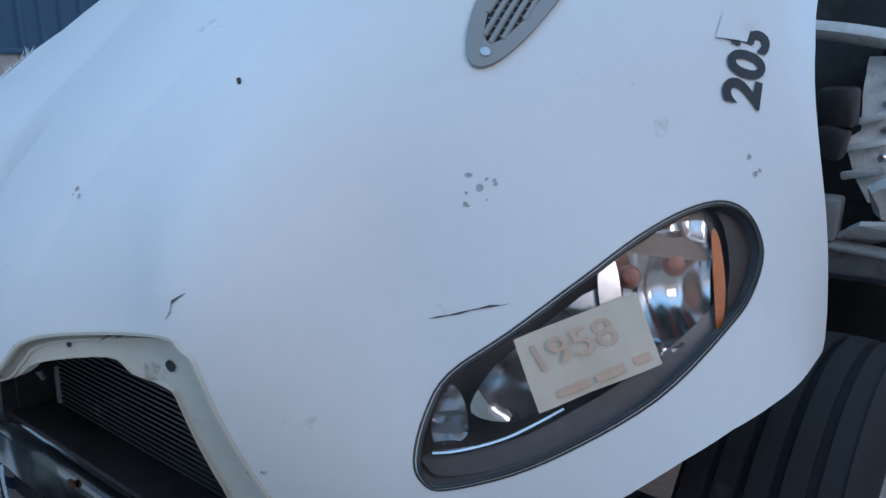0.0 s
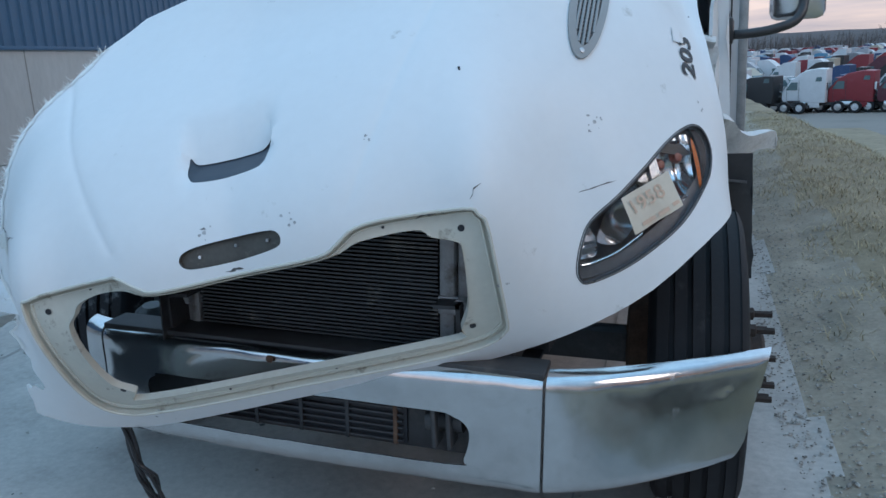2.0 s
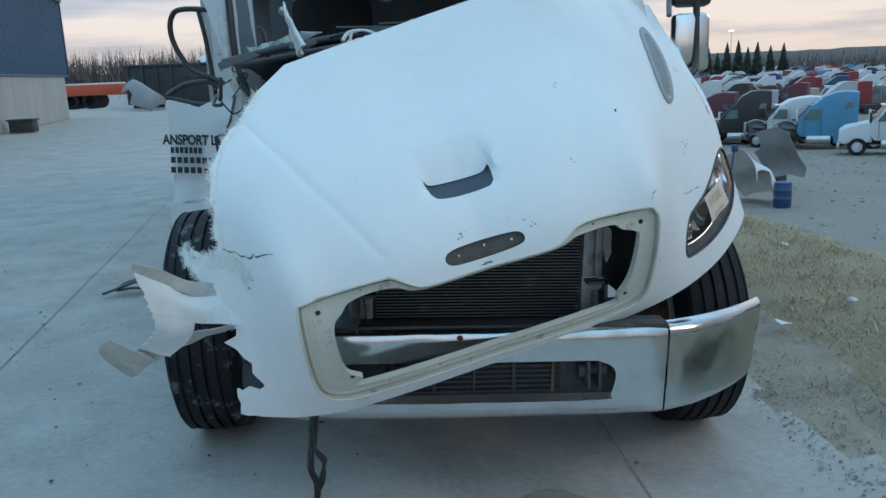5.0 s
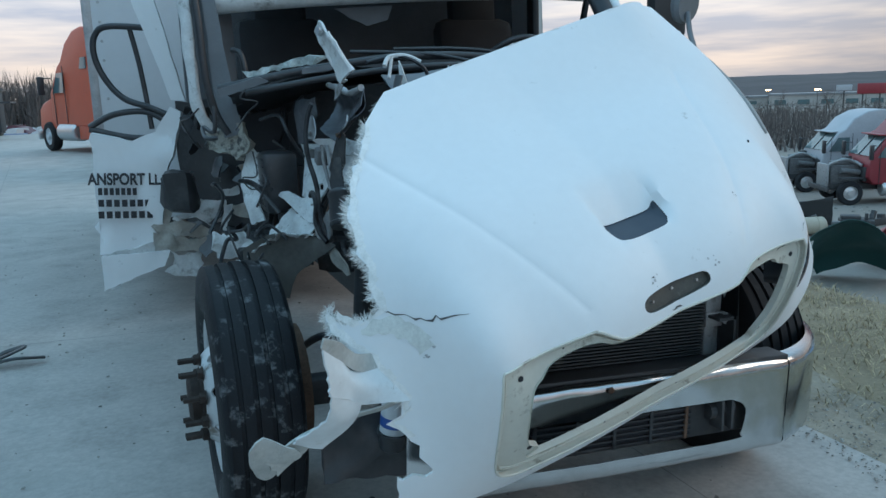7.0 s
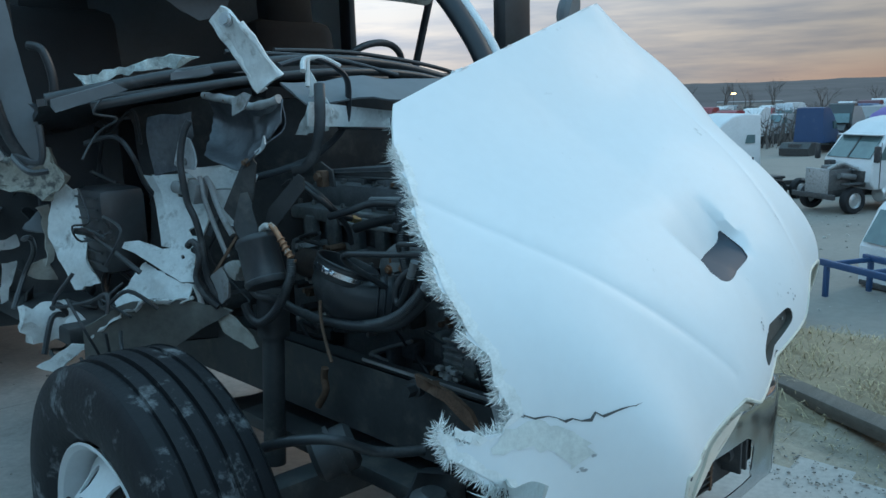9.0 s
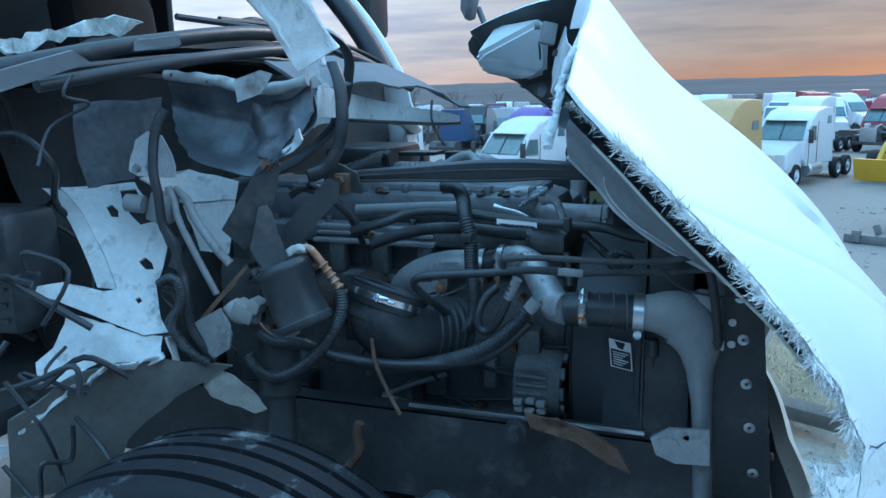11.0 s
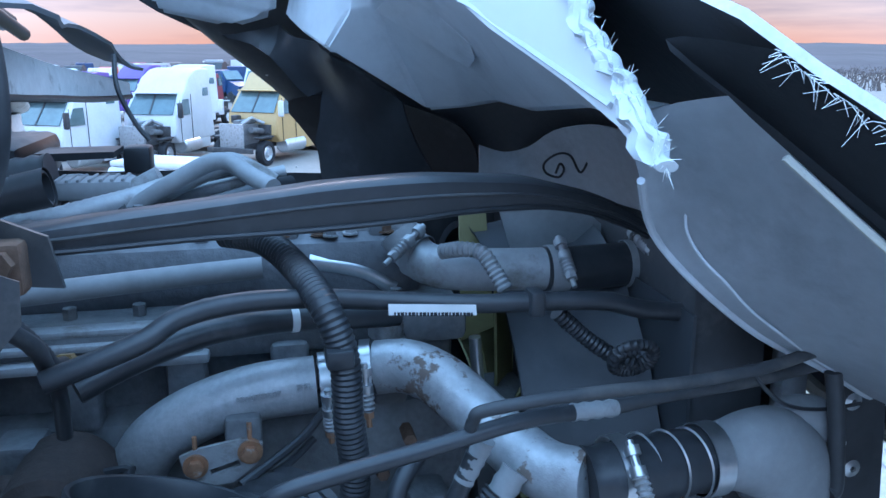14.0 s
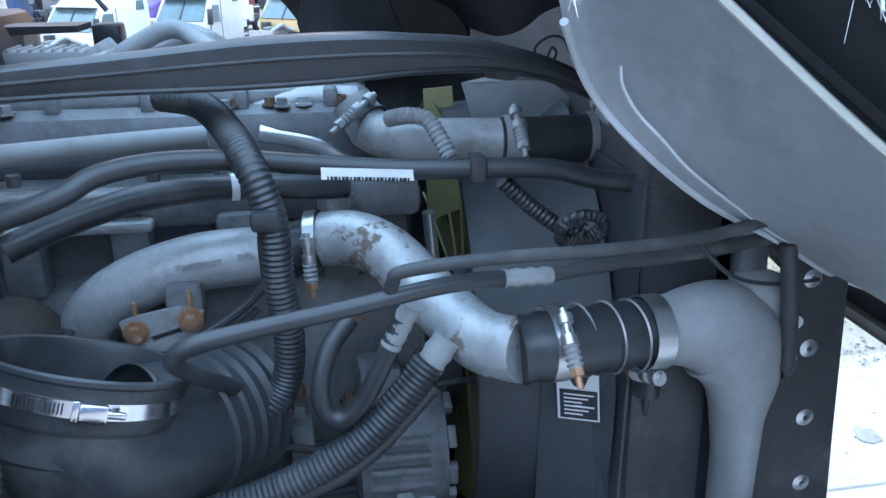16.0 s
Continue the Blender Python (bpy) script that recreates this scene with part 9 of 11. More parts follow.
# bolts spread over the valve cover
for k in range(30):
    x, y = rng.choice((-0.09, 0.13, 0.02)) + rng.uniform(-0.01, 0.01), 0.58 + 0.9 * rng.random()
    part("cover_bolt", lathe([(0.012, 0), (0.012, 0.003), (0.008, 0.003), (0.008, 0.012), (0, 0.012)], 6, pose(x, y, 1.284 if abs(x - 0.02) > 0.05 else 1.305)), rng.choice((ALU_DIRTY, RUST, IRON)), engine_bay)

# ---- warehouse ----
def wall_line(y):
    """x of the warehouse's long face."""
    return -10.6 - (y - 10) * 0.165


def build_warehouse():
    wh = thing("warehouse", "blue corrugated steel warehouse on a cast concrete base wall", "building", at=(-13, 18, 0))
    y0, y1, top, eave = -14.0, 38.0, 1.95, 5.4
    d = Vector((wall_line(y1) - wall_line(y0), y1 - y0, 0))
    n_len = d.length
    d.normalize()
    nrm = Vector((d.y, -d.x, 0))
    o = Vector((wall_line(y0), y0, 0))
    M = Matrix.Translation(o) @ Matrix((d, nrm, Vector((0, 0, 1)))).transposed().to_4x4()
    # concrete wall cast in bays
    bay = 3.05
    k = int(n_len / bay)
    for i in range(k):
        part("base_wall_bay", mbox((i + 0.5) * bay, -0.15, top / 2, bay - 0.025, 0.3, top, 0.012, M), BASE_CONC, wh, "grey cast concrete wall bay", smooth=False)
    part("wall_core", mbox(n_len / 2, -0.35, eave / 2, n_len, 0.2, eave, 0, M), BASE_CONC, wh, smooth=False)
    part("sill_flashing", mbox(n_len / 2, 0.0, top + 0.03, n_len, 0.10, 0.07, 0.006, M), BLUE, wh, "blue steel flashing")
    # ribbed sheets, 0.92 m wide each
    w = 0.92
    for i in range(int(n_len / w)):
        prof, x = [], 0.0
        while x < w - 0.01:
            prof += [(x, 0.0), (x + 0.20, 0.0), (x + 0.225, 0.035), (x + 0.285, 0.035)]
            x += 0.307
        prof.append((w + 0.01, 0.0))
        bm = bmesh.new()
        lo = [bm.verts.new(M @ Vector((i * w + a, b + 0.01, top + 0.06))) for a, b in prof]
        hi = [bm.verts.new(M @ Vector((i * w + a, b + 0.01, eave))) for a, b in prof]
        for j in range(len(prof) - 1):
            bm.faces.new((lo[j], lo[j + 1], hi[j + 1], hi[j]))
        part("wall_sheet", bm, BLUE, wh, smooth=False)
    part("eave_trim", mbox(n_len / 2, 0.05, eave + 0.08, n_len, 0.2, 0.2, 0.01, M), BLUE, wh)
    part("corner_trim", mbox(n_len + 0.02, 0.0, (eave + top) / 2, 0.12, 0.14, eave - top, 0.01, M), BLUE, wh)
    part("end_wall", mbox(n_len - 0.1, -9.3, eave / 2, 0.2, 18, eave, 0, M), BLUE, wh, smooth=False)
    part("end_wall", mbox(0.1, -9.3, eave / 2, 0.2, 18, eave, 0, M), BLUE, wh, smooth=False)
    roof = bmesh.new()
    q = [roof.verts.new(M @ Vector(v)) for v in ((0, 0.3, eave + 0.1), (n_len, 0.3, eave + 0.1), (n_len, -9, eave + 1.2), (0, -9, eave + 1.2), (n_len, -18.3, eave + 0.1), (0, -18.3, eave + 0.1))]
    roof.faces.new((q[0], q[1], q[2], q[3]))
    roof.faces.new((q[3], q[2], q[4], q[5]))
    part("roof", roof, PANEL, wh, smooth=False)


build_warehouse()

# ---- parked semi tractors ----
def paint(name, c, rough=0.4):
    return mat(name, c, rough, vary=0.06, scale=1.5, fine=12, dirt=tuple(0.5 * v + 0.12 for v in c), dirt_amount=0.2, dirt_scale=1.5, dirt_edge=0.3)


P_WHITE, P_RED, P_MAROON = paint("truck_white", (0.62, 0.64, 0.66)), paint("truck_red", (0.26, 0.03, 0.04)), paint("truck_maroon", (0.11, 0.03, 0.045))
P_BLACK, P_TAN, P_SILVER = paint("truck_black", (0.025, 0.027, 0.03)), paint("truck_tan", (0.50, 0.32, 0.13)), paint("truck_silver", (0.40, 0.42, 0.45))
P_PURPLE, P_SKY, P_BLUE = paint("truck_purple", (0.13, 0.07, 0.30)), paint("truck_light_blue", (0.07, 0.26, 0.42)), paint("truck_blue", (0.022, 0.065, 0.16))
P_ORANGE, P_SAND, P_GREEN = paint("truck_orange", (0.62, 0.105, 0.05)), paint("truck_sand", (0.42, 0.38, 0.30)), paint("truck_green", (0.02, 0.085, 0.085))
P_GREY = paint("truck_grey", (0.22, 0.23, 0.24))
DARK_GLASS = mat("dark_window", (0.10, 0.16, 0.17), 0.12, vary=0.15, scale=1.5, fine=4, coat=0.4)
WHEEL_ALU = mat("alloy_wheel", (0.6, 0.61, 0.62), 0.3, metal=0.8, vary=0.05)


def side_body(prof, width, bevel=0.09, taper_from=2.2, taper=0.13):
    """A cab shell: a side outline drawn across the width, edges rounded, narrower towards the roof."""
    bm = bmesh.new()
    a = [bm.verts.new((x, -width / 2, z)) for x, z in prof]
    b = [bm.verts.new((x, width / 2, z)) for x, z in prof]
    bm.faces.new(a)
    bm.faces.new(list(reversed(b)))
    n = len(prof)
    for i in range(n):
        bm.faces.new((a[i], b[i], b[(i + 1) % n], a[(i + 1) % n]))
    bmesh.ops.recalc_face_normals(bm, faces=bm.faces)
    bmesh.ops.bevel(bm, geom=[e for e in bm.edges if abs(e.verts[0].co.y - e.verts[1].co.y) < 0.01], offset=bevel, segments=3, affect="EDGES", profile=0.6)
    for v in bm.verts:
        if v.co.z > taper_from:
            v.co.y *= 1 - taper * (v.co.z - taper_from) / 1.7
    return bm


def sheet3(pts, thick=0.012):
    """A thin pane with thickness through four or more corners."""
    P = [Vector(p) for p in pts]
    nn = (P[1] - P[0]).cross(P[2] - P[0]).normalized() * thick
    bm = bmesh.new()
    a, b = [bm.verts.new(p) for p in P], [bm.verts.new(p + nn) for p in P]
    bm.faces.new(list(reversed(a)))
    bm.faces.new(b)
    for i in range(len(P)):
        bm.faces.new((a[i], a[(i + 1) % len(P)], b[(i + 1) % len(P)], b[i]))
    bmesh.ops.recalc_face_normals(bm, faces=bm.faces)
    return bm


def semi(x, y, az, col, label, hood=False, roof=1.0, seed=0, lettered=False, z=None, day=False):
    """A parked semi tractor; az: compass way its nose points, from +y towards +x."""
    rng = random.Random(seed)
    th = thing("semi_truck", label, "truck", "semi trucks in the lot", at=(x, y, lot_level(x, y) if z is None else z))
    a = radians(az)
    f = Vector((math.sin(a), math.cos(a), 0))
    M = Matrix.Translation(th.location) @ Matrix((f, Vector((-f.y, f.x, 0)), Vector((0, 0, 1)))).transposed().to_4x4()

    def put(name, bm, m, parent=None, lab="", smooth=True):
        bm.transform(M)
        return part(name, bm, m, parent or th, lab, smooth)
    back = -1.75 if day else -3.2
    rt = 2.95 + 0.95 * roof
    prof = [(0.1, 0.85), (0.32, 1.15), (0.25, 1.95), (-0.45, 2.82), (-0.75, 2.98)]
    prof += [(-1.15, 2.98 + 0.55 * (rt - 2.98)), (-1.8, rt - 0.08), (-2.4, rt), (back, rt - 0.06), (back, 0.85)] if not day else [(-1.6, 3.0), (back, 2.95), (back, 0.85)]
    cab_ = put("cab", side_body(prof, 2.36), col, lab="painted cab and sleeper")
    put("windshield", join(sheet3([(0.25, -1.02, 2.0), (0.25, 1.02, 2.0), (-0.42, 0.92, 2.80), (-0.42, -0.92, 2.80)], 0.035)), DARK_GLASS, cab_, smooth=False)
    put("windshield_bar", sheet3([(0.27, -0.03, 2.0), (0.27, 0.03, 2.0), (-0.40, 0.03, 2.80), (-0.40, -0.03, 2.80)], 0.045), BLACK, cab_, smooth=False)
    put("sun_visor", box(-0.30, 0, 2.86, 0.32, 1.9, 0.05, 0.02), col, cab_)
    for s in (-1, 1):
        yy = 1.185 * s
        pts = [(0.0, yy, 1.95), (-0.95, yy, 1.95), (-0.95, yy * 0.975, 2.60), (-0.42, yy * 0.975, 2.60)]
        put("side_window", sheet3(pts if s < 0 else pts[::-1], 0.02), DARK_GLASS, cab_, smooth=False)
        if not day:
            pts = [(-2.35, yy * 0.955, 2.65), (-2.85, yy * 0.955, 2.65), (-2.85, yy * 0.94, 3.0), (-2.45, yy * 0.94, 3.0)]
            put("sleeper_window", sheet3(pts if s < 0 else pts[::-1], 0.03), DARK_GLASS, cab_, smooth=False)
        put("door_seam", box(-0.1, yy, 1.75, 0.02, 0.02, 1.7), BLACK, cab_, smooth=False)
        put("door_seam", box(-1.08, yy, 1.85, 0.02, 0.02, 1.9), BLACK, cab_, smooth=False)
        put("mirror", join(box(0.35, 1.42 * s, 2.2, 0.14, 0.22, 0.62, 0.05), cyl((0.1, 1.15 * s, 2.45), (0.35, 1.4 * s, 2.45), 0.02, 8)), BLACK if rng.random() < 0.6 else P_WHITE, cab_)
        put("fuel_tank", cyl((-0.25, 1.0 * s, 0.68), (-1.7, 1.0 * s, 0.68), 0.31, 20, bevel=0.05), WHEEL_ALU)
        put("fairing", box(-1.3 if day else -2.3, 1.12 * s, 0.72, 0.9, 0.06, 0.55, 0.02), col)
        put("frame_rail", box(-2.1, 0.42 * s, 0.72, 7.4, 0.08, 0.26, 0.01), BLACK_MET)
        for wx in (0.95, -4.2, -5.5):
            w_ = put("wheel", lathe([(0.30, -0.15), (0.46, -0.16), (0.50, -0.10), (0.50, 0.10), (0.46, 0.16), (0.30, 0.15), (0.28, 0.05)], 26, pose(wx, 1.0 * s, 0.50, 90 * -s)), TYRE)
            put("rim", lathe([(0.29, 0.14), (0.26, 0.06), (0.20, 0.10), (0.13, 0.10), (0.12, 0.2), (0, 0.2)], 22, pose(wx, 1.0 * s, 0.50, 90 * -s)), WHEEL_ALU if rng.random() < 0.6 else P_WHITE, w_)
    put("headlamp_panel", box(0.3, 0, 1.25, 0.1, 1.8, 0.6, 0.03), BLACK_MET)
    if hood:
        put("hood", side_body([(0.2, 0.75), (1.75, 0.62), (1.95, 0.8), (1.9, 1.45), (1.6, 1.66), (0.25, 1.95)], 2.1, 0.12, 1.2, 0.25), col, lab="painted hood")
        put("grille", box(1.92, 0, 1.08, 0.08, 1.0, 0.72, 0.03), WHEEL_ALU)
        for s in (-1, 1):
            put("headlight", box(1.84, 0.82 * s, 1.1, 0.14, 0.32, 0.22, 0.05), CLEAR)
        put("bumper", box(1.95, 0, 0.55, 0.16, 2.3, 0.34, 0.05), WHEEL_ALU)
    else:
        put("engine", join(box(0.85, 0, 1.2, 1.3, 0.62, 0.8, 0.06), box(0.9, 0.05, 1.68, 1.1, 0.34, 0.2, 0.05), cyl((0.4, 0.5, 1.3), (1.2, 0.55, 1.4), 0.12, 10), cyl((0.5, -0.5, 1.55), (1.1, -0.5, 1.2), 0.09, 10)), IRON)
        put("radiator", box(1.7, 0, 1.2, 0.14, 1.05, 0.95, 0.03), ALU_DIRTY)
        put("air_pipe", tube([(1.6, 0.4, 1.65), (1.1, 0.5, 1.85), (0.6, 0.35, 1.75), (0.35, 0.6, 1.6)], 0.07, 10), ALU_DIRTY)
        put("inner_fender", box(0.95, 0.98, 1.12, 0.9, 0.34, 0.06, 0.02), BLACK)
        put("inner_fender", box(0.95, -0.98, 1.12, 0.9, 0.34, 0.06, 0.02), BLACK)
        put("battery_box", box(0.5, -0.62, 1.75, 0.3, 0.3, 0.3, 0.03), P_WHITE if rng.random() < 0.5 else BLACK)
        put("bumper_beam", box(1.85, 0, 0.66, 0.12, 2.1, 0.2, 0.03), BLACK_MET)
    put("fifth_wheel", box(-4.7, 0, 1.0, 1.0, 0.9, 0.12, 0.04), BLACK_MET)
    put("axle_frame", box(-4.85, 0, 0.55, 2.2, 1.5, 0.2, 0.05), BLACK_MET)
    if lettered:
        put("lettering", join(box(-2.0, -1.19, 1.6, 0.5, 0.01, 0.1), box(-1.95, -1.19, 1.44, 0.6, 0.01, 0.08)), P_GREY, cab_)
    return th


NOSE = 297
LOT = [  # place, paint, hood on, roof, words
    (22.3, 64.5, P_WHITE, False, 1.0, "white high-roof sleeper semi without its hood"),
    (23.2, 61.8, P_WHITE, False, 0.35, "white low-roof semi with its hood gone"),
    (24.4, 59.0, P_MAROON, True, 1.0, "dark maroon aerodynamic semi with its hood on"),
    (25.4, 55.6, P_BLACK, False, 1.05, "black high-roof semi stripped of its hood"),
    (27.0, 51.5, P_WHITE, False, 0.5, "white stripped semi cab"),
    (27.6, 48.4, P_SKY, False, 0.8, "bright blue semi with its nose torn off"),
    (28.6, 42.0, P_WHITE, True, 0.8, "white semi with a rounded hood"),
    (29.2, 36.5, P_SAND, False, 1.0, "sand-coloured semi with a tall roof fairing"),
    (30.0, 28.0, P_SILVER, False, 1.0, "silver grey sleeper semi with its hood removed"),
    (27.4, 23.0, P_RED, False, 0.9, "red semi with exposed engine and alloy wheels"),
    (31.5, 20.5, P_BLACK, True, 0.9, "black semi with a long hood"),
    (29.6, 15.6, P_WHITE, False, 1.0, "white sleeper semi standing nose-out in the row"),
    (31.0, 9.2, P_WHITE, False, 0.6, "white semi cab with small roof fairing"),
    (37.5, 10.5, P_PURPLE, False, 0.9, "purple semi half hidden behind a white one"),
    (33.8, 5.6, P_WHITE, False, 0.95, "white sleeper semi with dark stripped engine bay"),
    (32.2, 1.4, P_TAN, False, 1.0, "tan yellow semi with bare radiator and engine"),
    (37.0, -2.2, P_WHITE, True, 0.5, "white semi with a bright chrome grille"),
    (42.0, -31.0, P_RED, False, 0.8, "red semi cab with a tall roof"),
    (33.0, -11.6, P_SKY, False, 0.35, "light blue semi cab with a flat roof"),
    (37.5, -23.5, P_WHITE, True, 0.9, "white sleeper semi beside a red one"),
    (31.0, -16.2, P_WHITE, False, 0.35, "white stripped cab with a dark nose"),
    (21.5, -11.2, P_BLUE, True, 0.3, "deep blue semi with a low roof"),
    (43.0, -18.0, P_RED, True, 0.9, "red semi parked in the back row"),
    (58.0, -9.5, P_RED, False, 0.9, "red semi cab in the far row"),
    (54.0, -4.0, P_WHITE, True, 0.8, "white semi in the far row"),
    (60.0, 11.0, P_PURPLE, True, 0.9, "purple semi in the far row"),
    (49.0, 6.6, P_WHITE, True, 0.9, "white rounded semi seen past the engine"),
    (46.5, -29.5, P_WHITE, True, 0.4, "white semi with a low roof in the far row"),
    (44.0, -15.0, P_SKY, False, 0.35, "light blue flat-roofed cab in the far row"),
    (52.0, -21.0, P_WHITE, False, 0.9, "white sleeper cab beyond the others"),
    (5.0, 76.0, P_BLACK, False, 0.3, "black stripped semi below the yard"),
    (8.8, 75.0, P_WHITE, False, 0.8, "white sleeper semi below the yard"),
    (12.4, 74.5, P_RED, True, 0.5, "red semi in the first row of the field"),
    (16.0, 73.0, P_MAROON, False, 0.9, "maroon semi in the first row of the field"),
    (19.4, 71.5, P_SILVER, True, 0.5, "silver semi in the first row of the field"),
    (1.0, 77.0, P_BLUE, True, 0.8, "blue semi in the first row of the field"),
    (-3.0, 77.5, P_WHITE, True, 0.9, "white semi at the end of the row"),
]
for i, (x, y, col, hd, rf, lab) in enumerate(LOT):
    semi(x, y, NOSE + random.Random(i).uniform(-7, 7), col, lab, hd, rf, i, i in (11, 8))
semi(-2.75, 28.5, -24, P_ORANGE, "orange sleeper semi parked on the yard behind", True, 1.05, 50, z=0)
for i, (x, y, col, lab) in enumerate(((-6.6, 66, P_WHITE, "white sleeper semi below the end of the yard"), (-9.8, 72, P_PURPLE, "purple sleeper semi below the end of the yard"), (-7.4, 82, P_WHITE, "white sleeper semi in the rear row"), (-12.2, 84, P_BLUE, "blue sleeper semi in the rear row"), (-17.0, 86, P_WHITE, "white sleeper semi in the rear row"), (-22.0, 84, P_SILVER, "silver sleeper semi in the rear row"))):
    semi(x, y, 150 + 9 * i, col, lab, True, 0.9, 60 + i)
semi(-0.62, 17.6, 178, P_WHITE, "white day-cab truck close behind the box truck", True, 0.3, 51, z=0, day=True)

# ---- the wide field of scrapped cabs beyond ----
def cab_field(seed, spots, label):
    """Scrapped cabs by the hundred: rows of (place, heading)."""
    rng = random.Random(seed)
    mats = [P_WHITE, P_RED, P_MAROON, P_BLACK, P_BLUE, P_SILVER, P_SKY, P_GREY, P_SAND, P_ORANGE, BLACK_MET, DARK_GLASS]
    wts = [34, 14, 6, 9, 11, 7, 3, 5, 3, 1]
    V, F, MI = [], [], []

    def prism(M, prof, w0, w1, mi):
        n = len(prof)
        b = len(V)
        zs = [z for _, z in prof]
        for s in (-1, 1):
            for x, z in prof:
                w = w0 + (w1 - w0) * (z - min(zs)) / (max(zs) - min(zs))
                V.append(M @ Vector((x, s * w / 2, z)))
        F.append([b + i for i in range(n)][::-1])
        F.append([b + n + i for i in range(n)])
        for i in range(n):
            F.append([b + i, b + (i + 1) % n, b + n + (i + 1) % n, b + n + i])
        MI.extend([mi] * (n + 2))
    for px, py, turn in spots(rng):
        mi = rng.choices(range(10), wts)[0]
        M = pose(px, py, lot_level(px, py), 0, 0, turn) @ Matrix.Scale(rng.uniform(0.9, 1.05), 4)
        k = rng.random()
        rt = 2.9 if k < 0.4 else 3.7
        prism(M, [(0.2, 0.9), (0.25, 1.95), (-0.45, 2.85), (-1.4, rt - 0.1), (-2.0, rt), (-2.9, rt - 0.05), (-2.9, 0.9)], 2.4, 2.05, mi)
        prism(M, [(0.30, 2.0), (-0.40, 2.78), (-0.35, 2.82), (0.34, 2.05)], 2.0, 1.8, 11)
        prism(M, [(-0.05, 1.95), (-0.9, 1.95), (-0.9, 2.55), (-0.4, 2.55)], 2.46, 2.40, 11)
        if rng.random() < 0.5:
            prism(M, [(0.2, 0.7), (1.8, 0.6), (1.85, 1.45), (0.2, 1.95)], 2.1, 1.6, mi)
        else:
            prism(M, [(0.2, 0.7), (1.6, 0.7), (1.6, 1.5), (0.2, 1.7)], 1.0, 0.8, 10)
        prism(M, [(1.4, 0.05), (0.5, 0.05), (0.4, 0.6), (0.9, 1.0), (1.5, 0.6)], 2.3, 2.3, 10)
        prism(M, [(-3.0, 0.5), (-5.8, 0.5), (-5.8, 0.95), (-3.0, 0.95)], 0.9, 0.9, 10)
        prism(M, [(-3.9, 0.02), (-5.8, 0.02), (-5.9, 0.6), (-5.4, 1.0), (-4.0, 1.0), (-3.7, 0.6)], 2.3, 2.3, 10)
    me = bpy.data.meshes.new("scrapped_truck_field")
    me.from_pydata([tuple(v) for v in V], [], F)
    for m in mats:
        me.materials.append(m)
    me.polygons.foreach_set("material_index", MI)
    me.update()
    return tagged(new("scrapped_truck_field", me), label, "trucks", kind="stuff")


def north_rows(rng):
    for row in range(25):
        yy = 84 + row * 7.4 + row * row * 0.06
        x = -46.0
        while x < 0.62 * yy + 6:
            x += rng.uniform(2.9, 4.2)
            if rng.random() > 0.12:
                yield x + rng.uniform(-0.4, 0.4), yy + rng.uniform(-1.6, 1.6), 90 - (NOSE - 360) + rng.choice((0, 0, 0, 180)) + rng.uniform(-12, 12)


def east_rows(rng):
    for row in range(7):
        x0 = 66 + row * 8.5
        y = -46.0 - 3 * row
        while y < 40 + 4 * row:
            y += rng.uniform(3.2, 5.4)
            if rng.random() > 0.22:
                yield x0 + rng.uniform(-1.5, 1.5), y, 180 + rng.choice((0, 0, 0, 180, 40)) + rng.uniform(-14, 14)


cab_field(4, north_rows, "rows of scrapped white red and blue truck cabs")
cab_field(6, east_rows, "far rows of white red and blue scrapped trucks")

# ---- heaps by the bank ----
def hood_shell(name, M, col, label, w=2.1, n=1.7, h=0.62, seed=1, bent=0.1, category="truck hood"):
    """A loose truck hood: domed nose, wheel arches cut from both sides."""
    rng = random.Random(seed)
    arch = lambda c: [(0.62 * n, c * w * 0.5), (0.66 * n, c * w * 0.40), (0.82 * n, c * w * 0.36), (0.97 * n, c * w * 0.42)]
    ol = [(0, -w * 0.42), (0.2 * n, -w * 0.5), (0.6 * n, -w * 0.5)] + arch(-1) + [(n, -w * 0.5), (n, w * 0.5)] + arch(1)[::-1] + [(0.6 * n, w * 0.5), (0.2 * n, w * 0.5), (0, w * 0.42)]

    def fn(q):
        out = []
        for u, v in q:
            s = abs(v) / (w * 0.5)
            z = h * (1 - s ** 3.2) * (0.55 + 0.45 * min(1, u / n * 1.3)) + 0.06 * math.cos(v * 5) * (1 - s)
            z -= 0.35 * h * max(0, 1 - u / (0.22 * n)) ** 2
            z += bent * noise.noise(Vector((u * 1.1 + seed, v * 1.1, seed)))
            out.append(M @ Vector((u, v, z)))
        return out
    return solo(name, patch(ol, [], 0.11, fn, 0.012, seed), col, label, category)


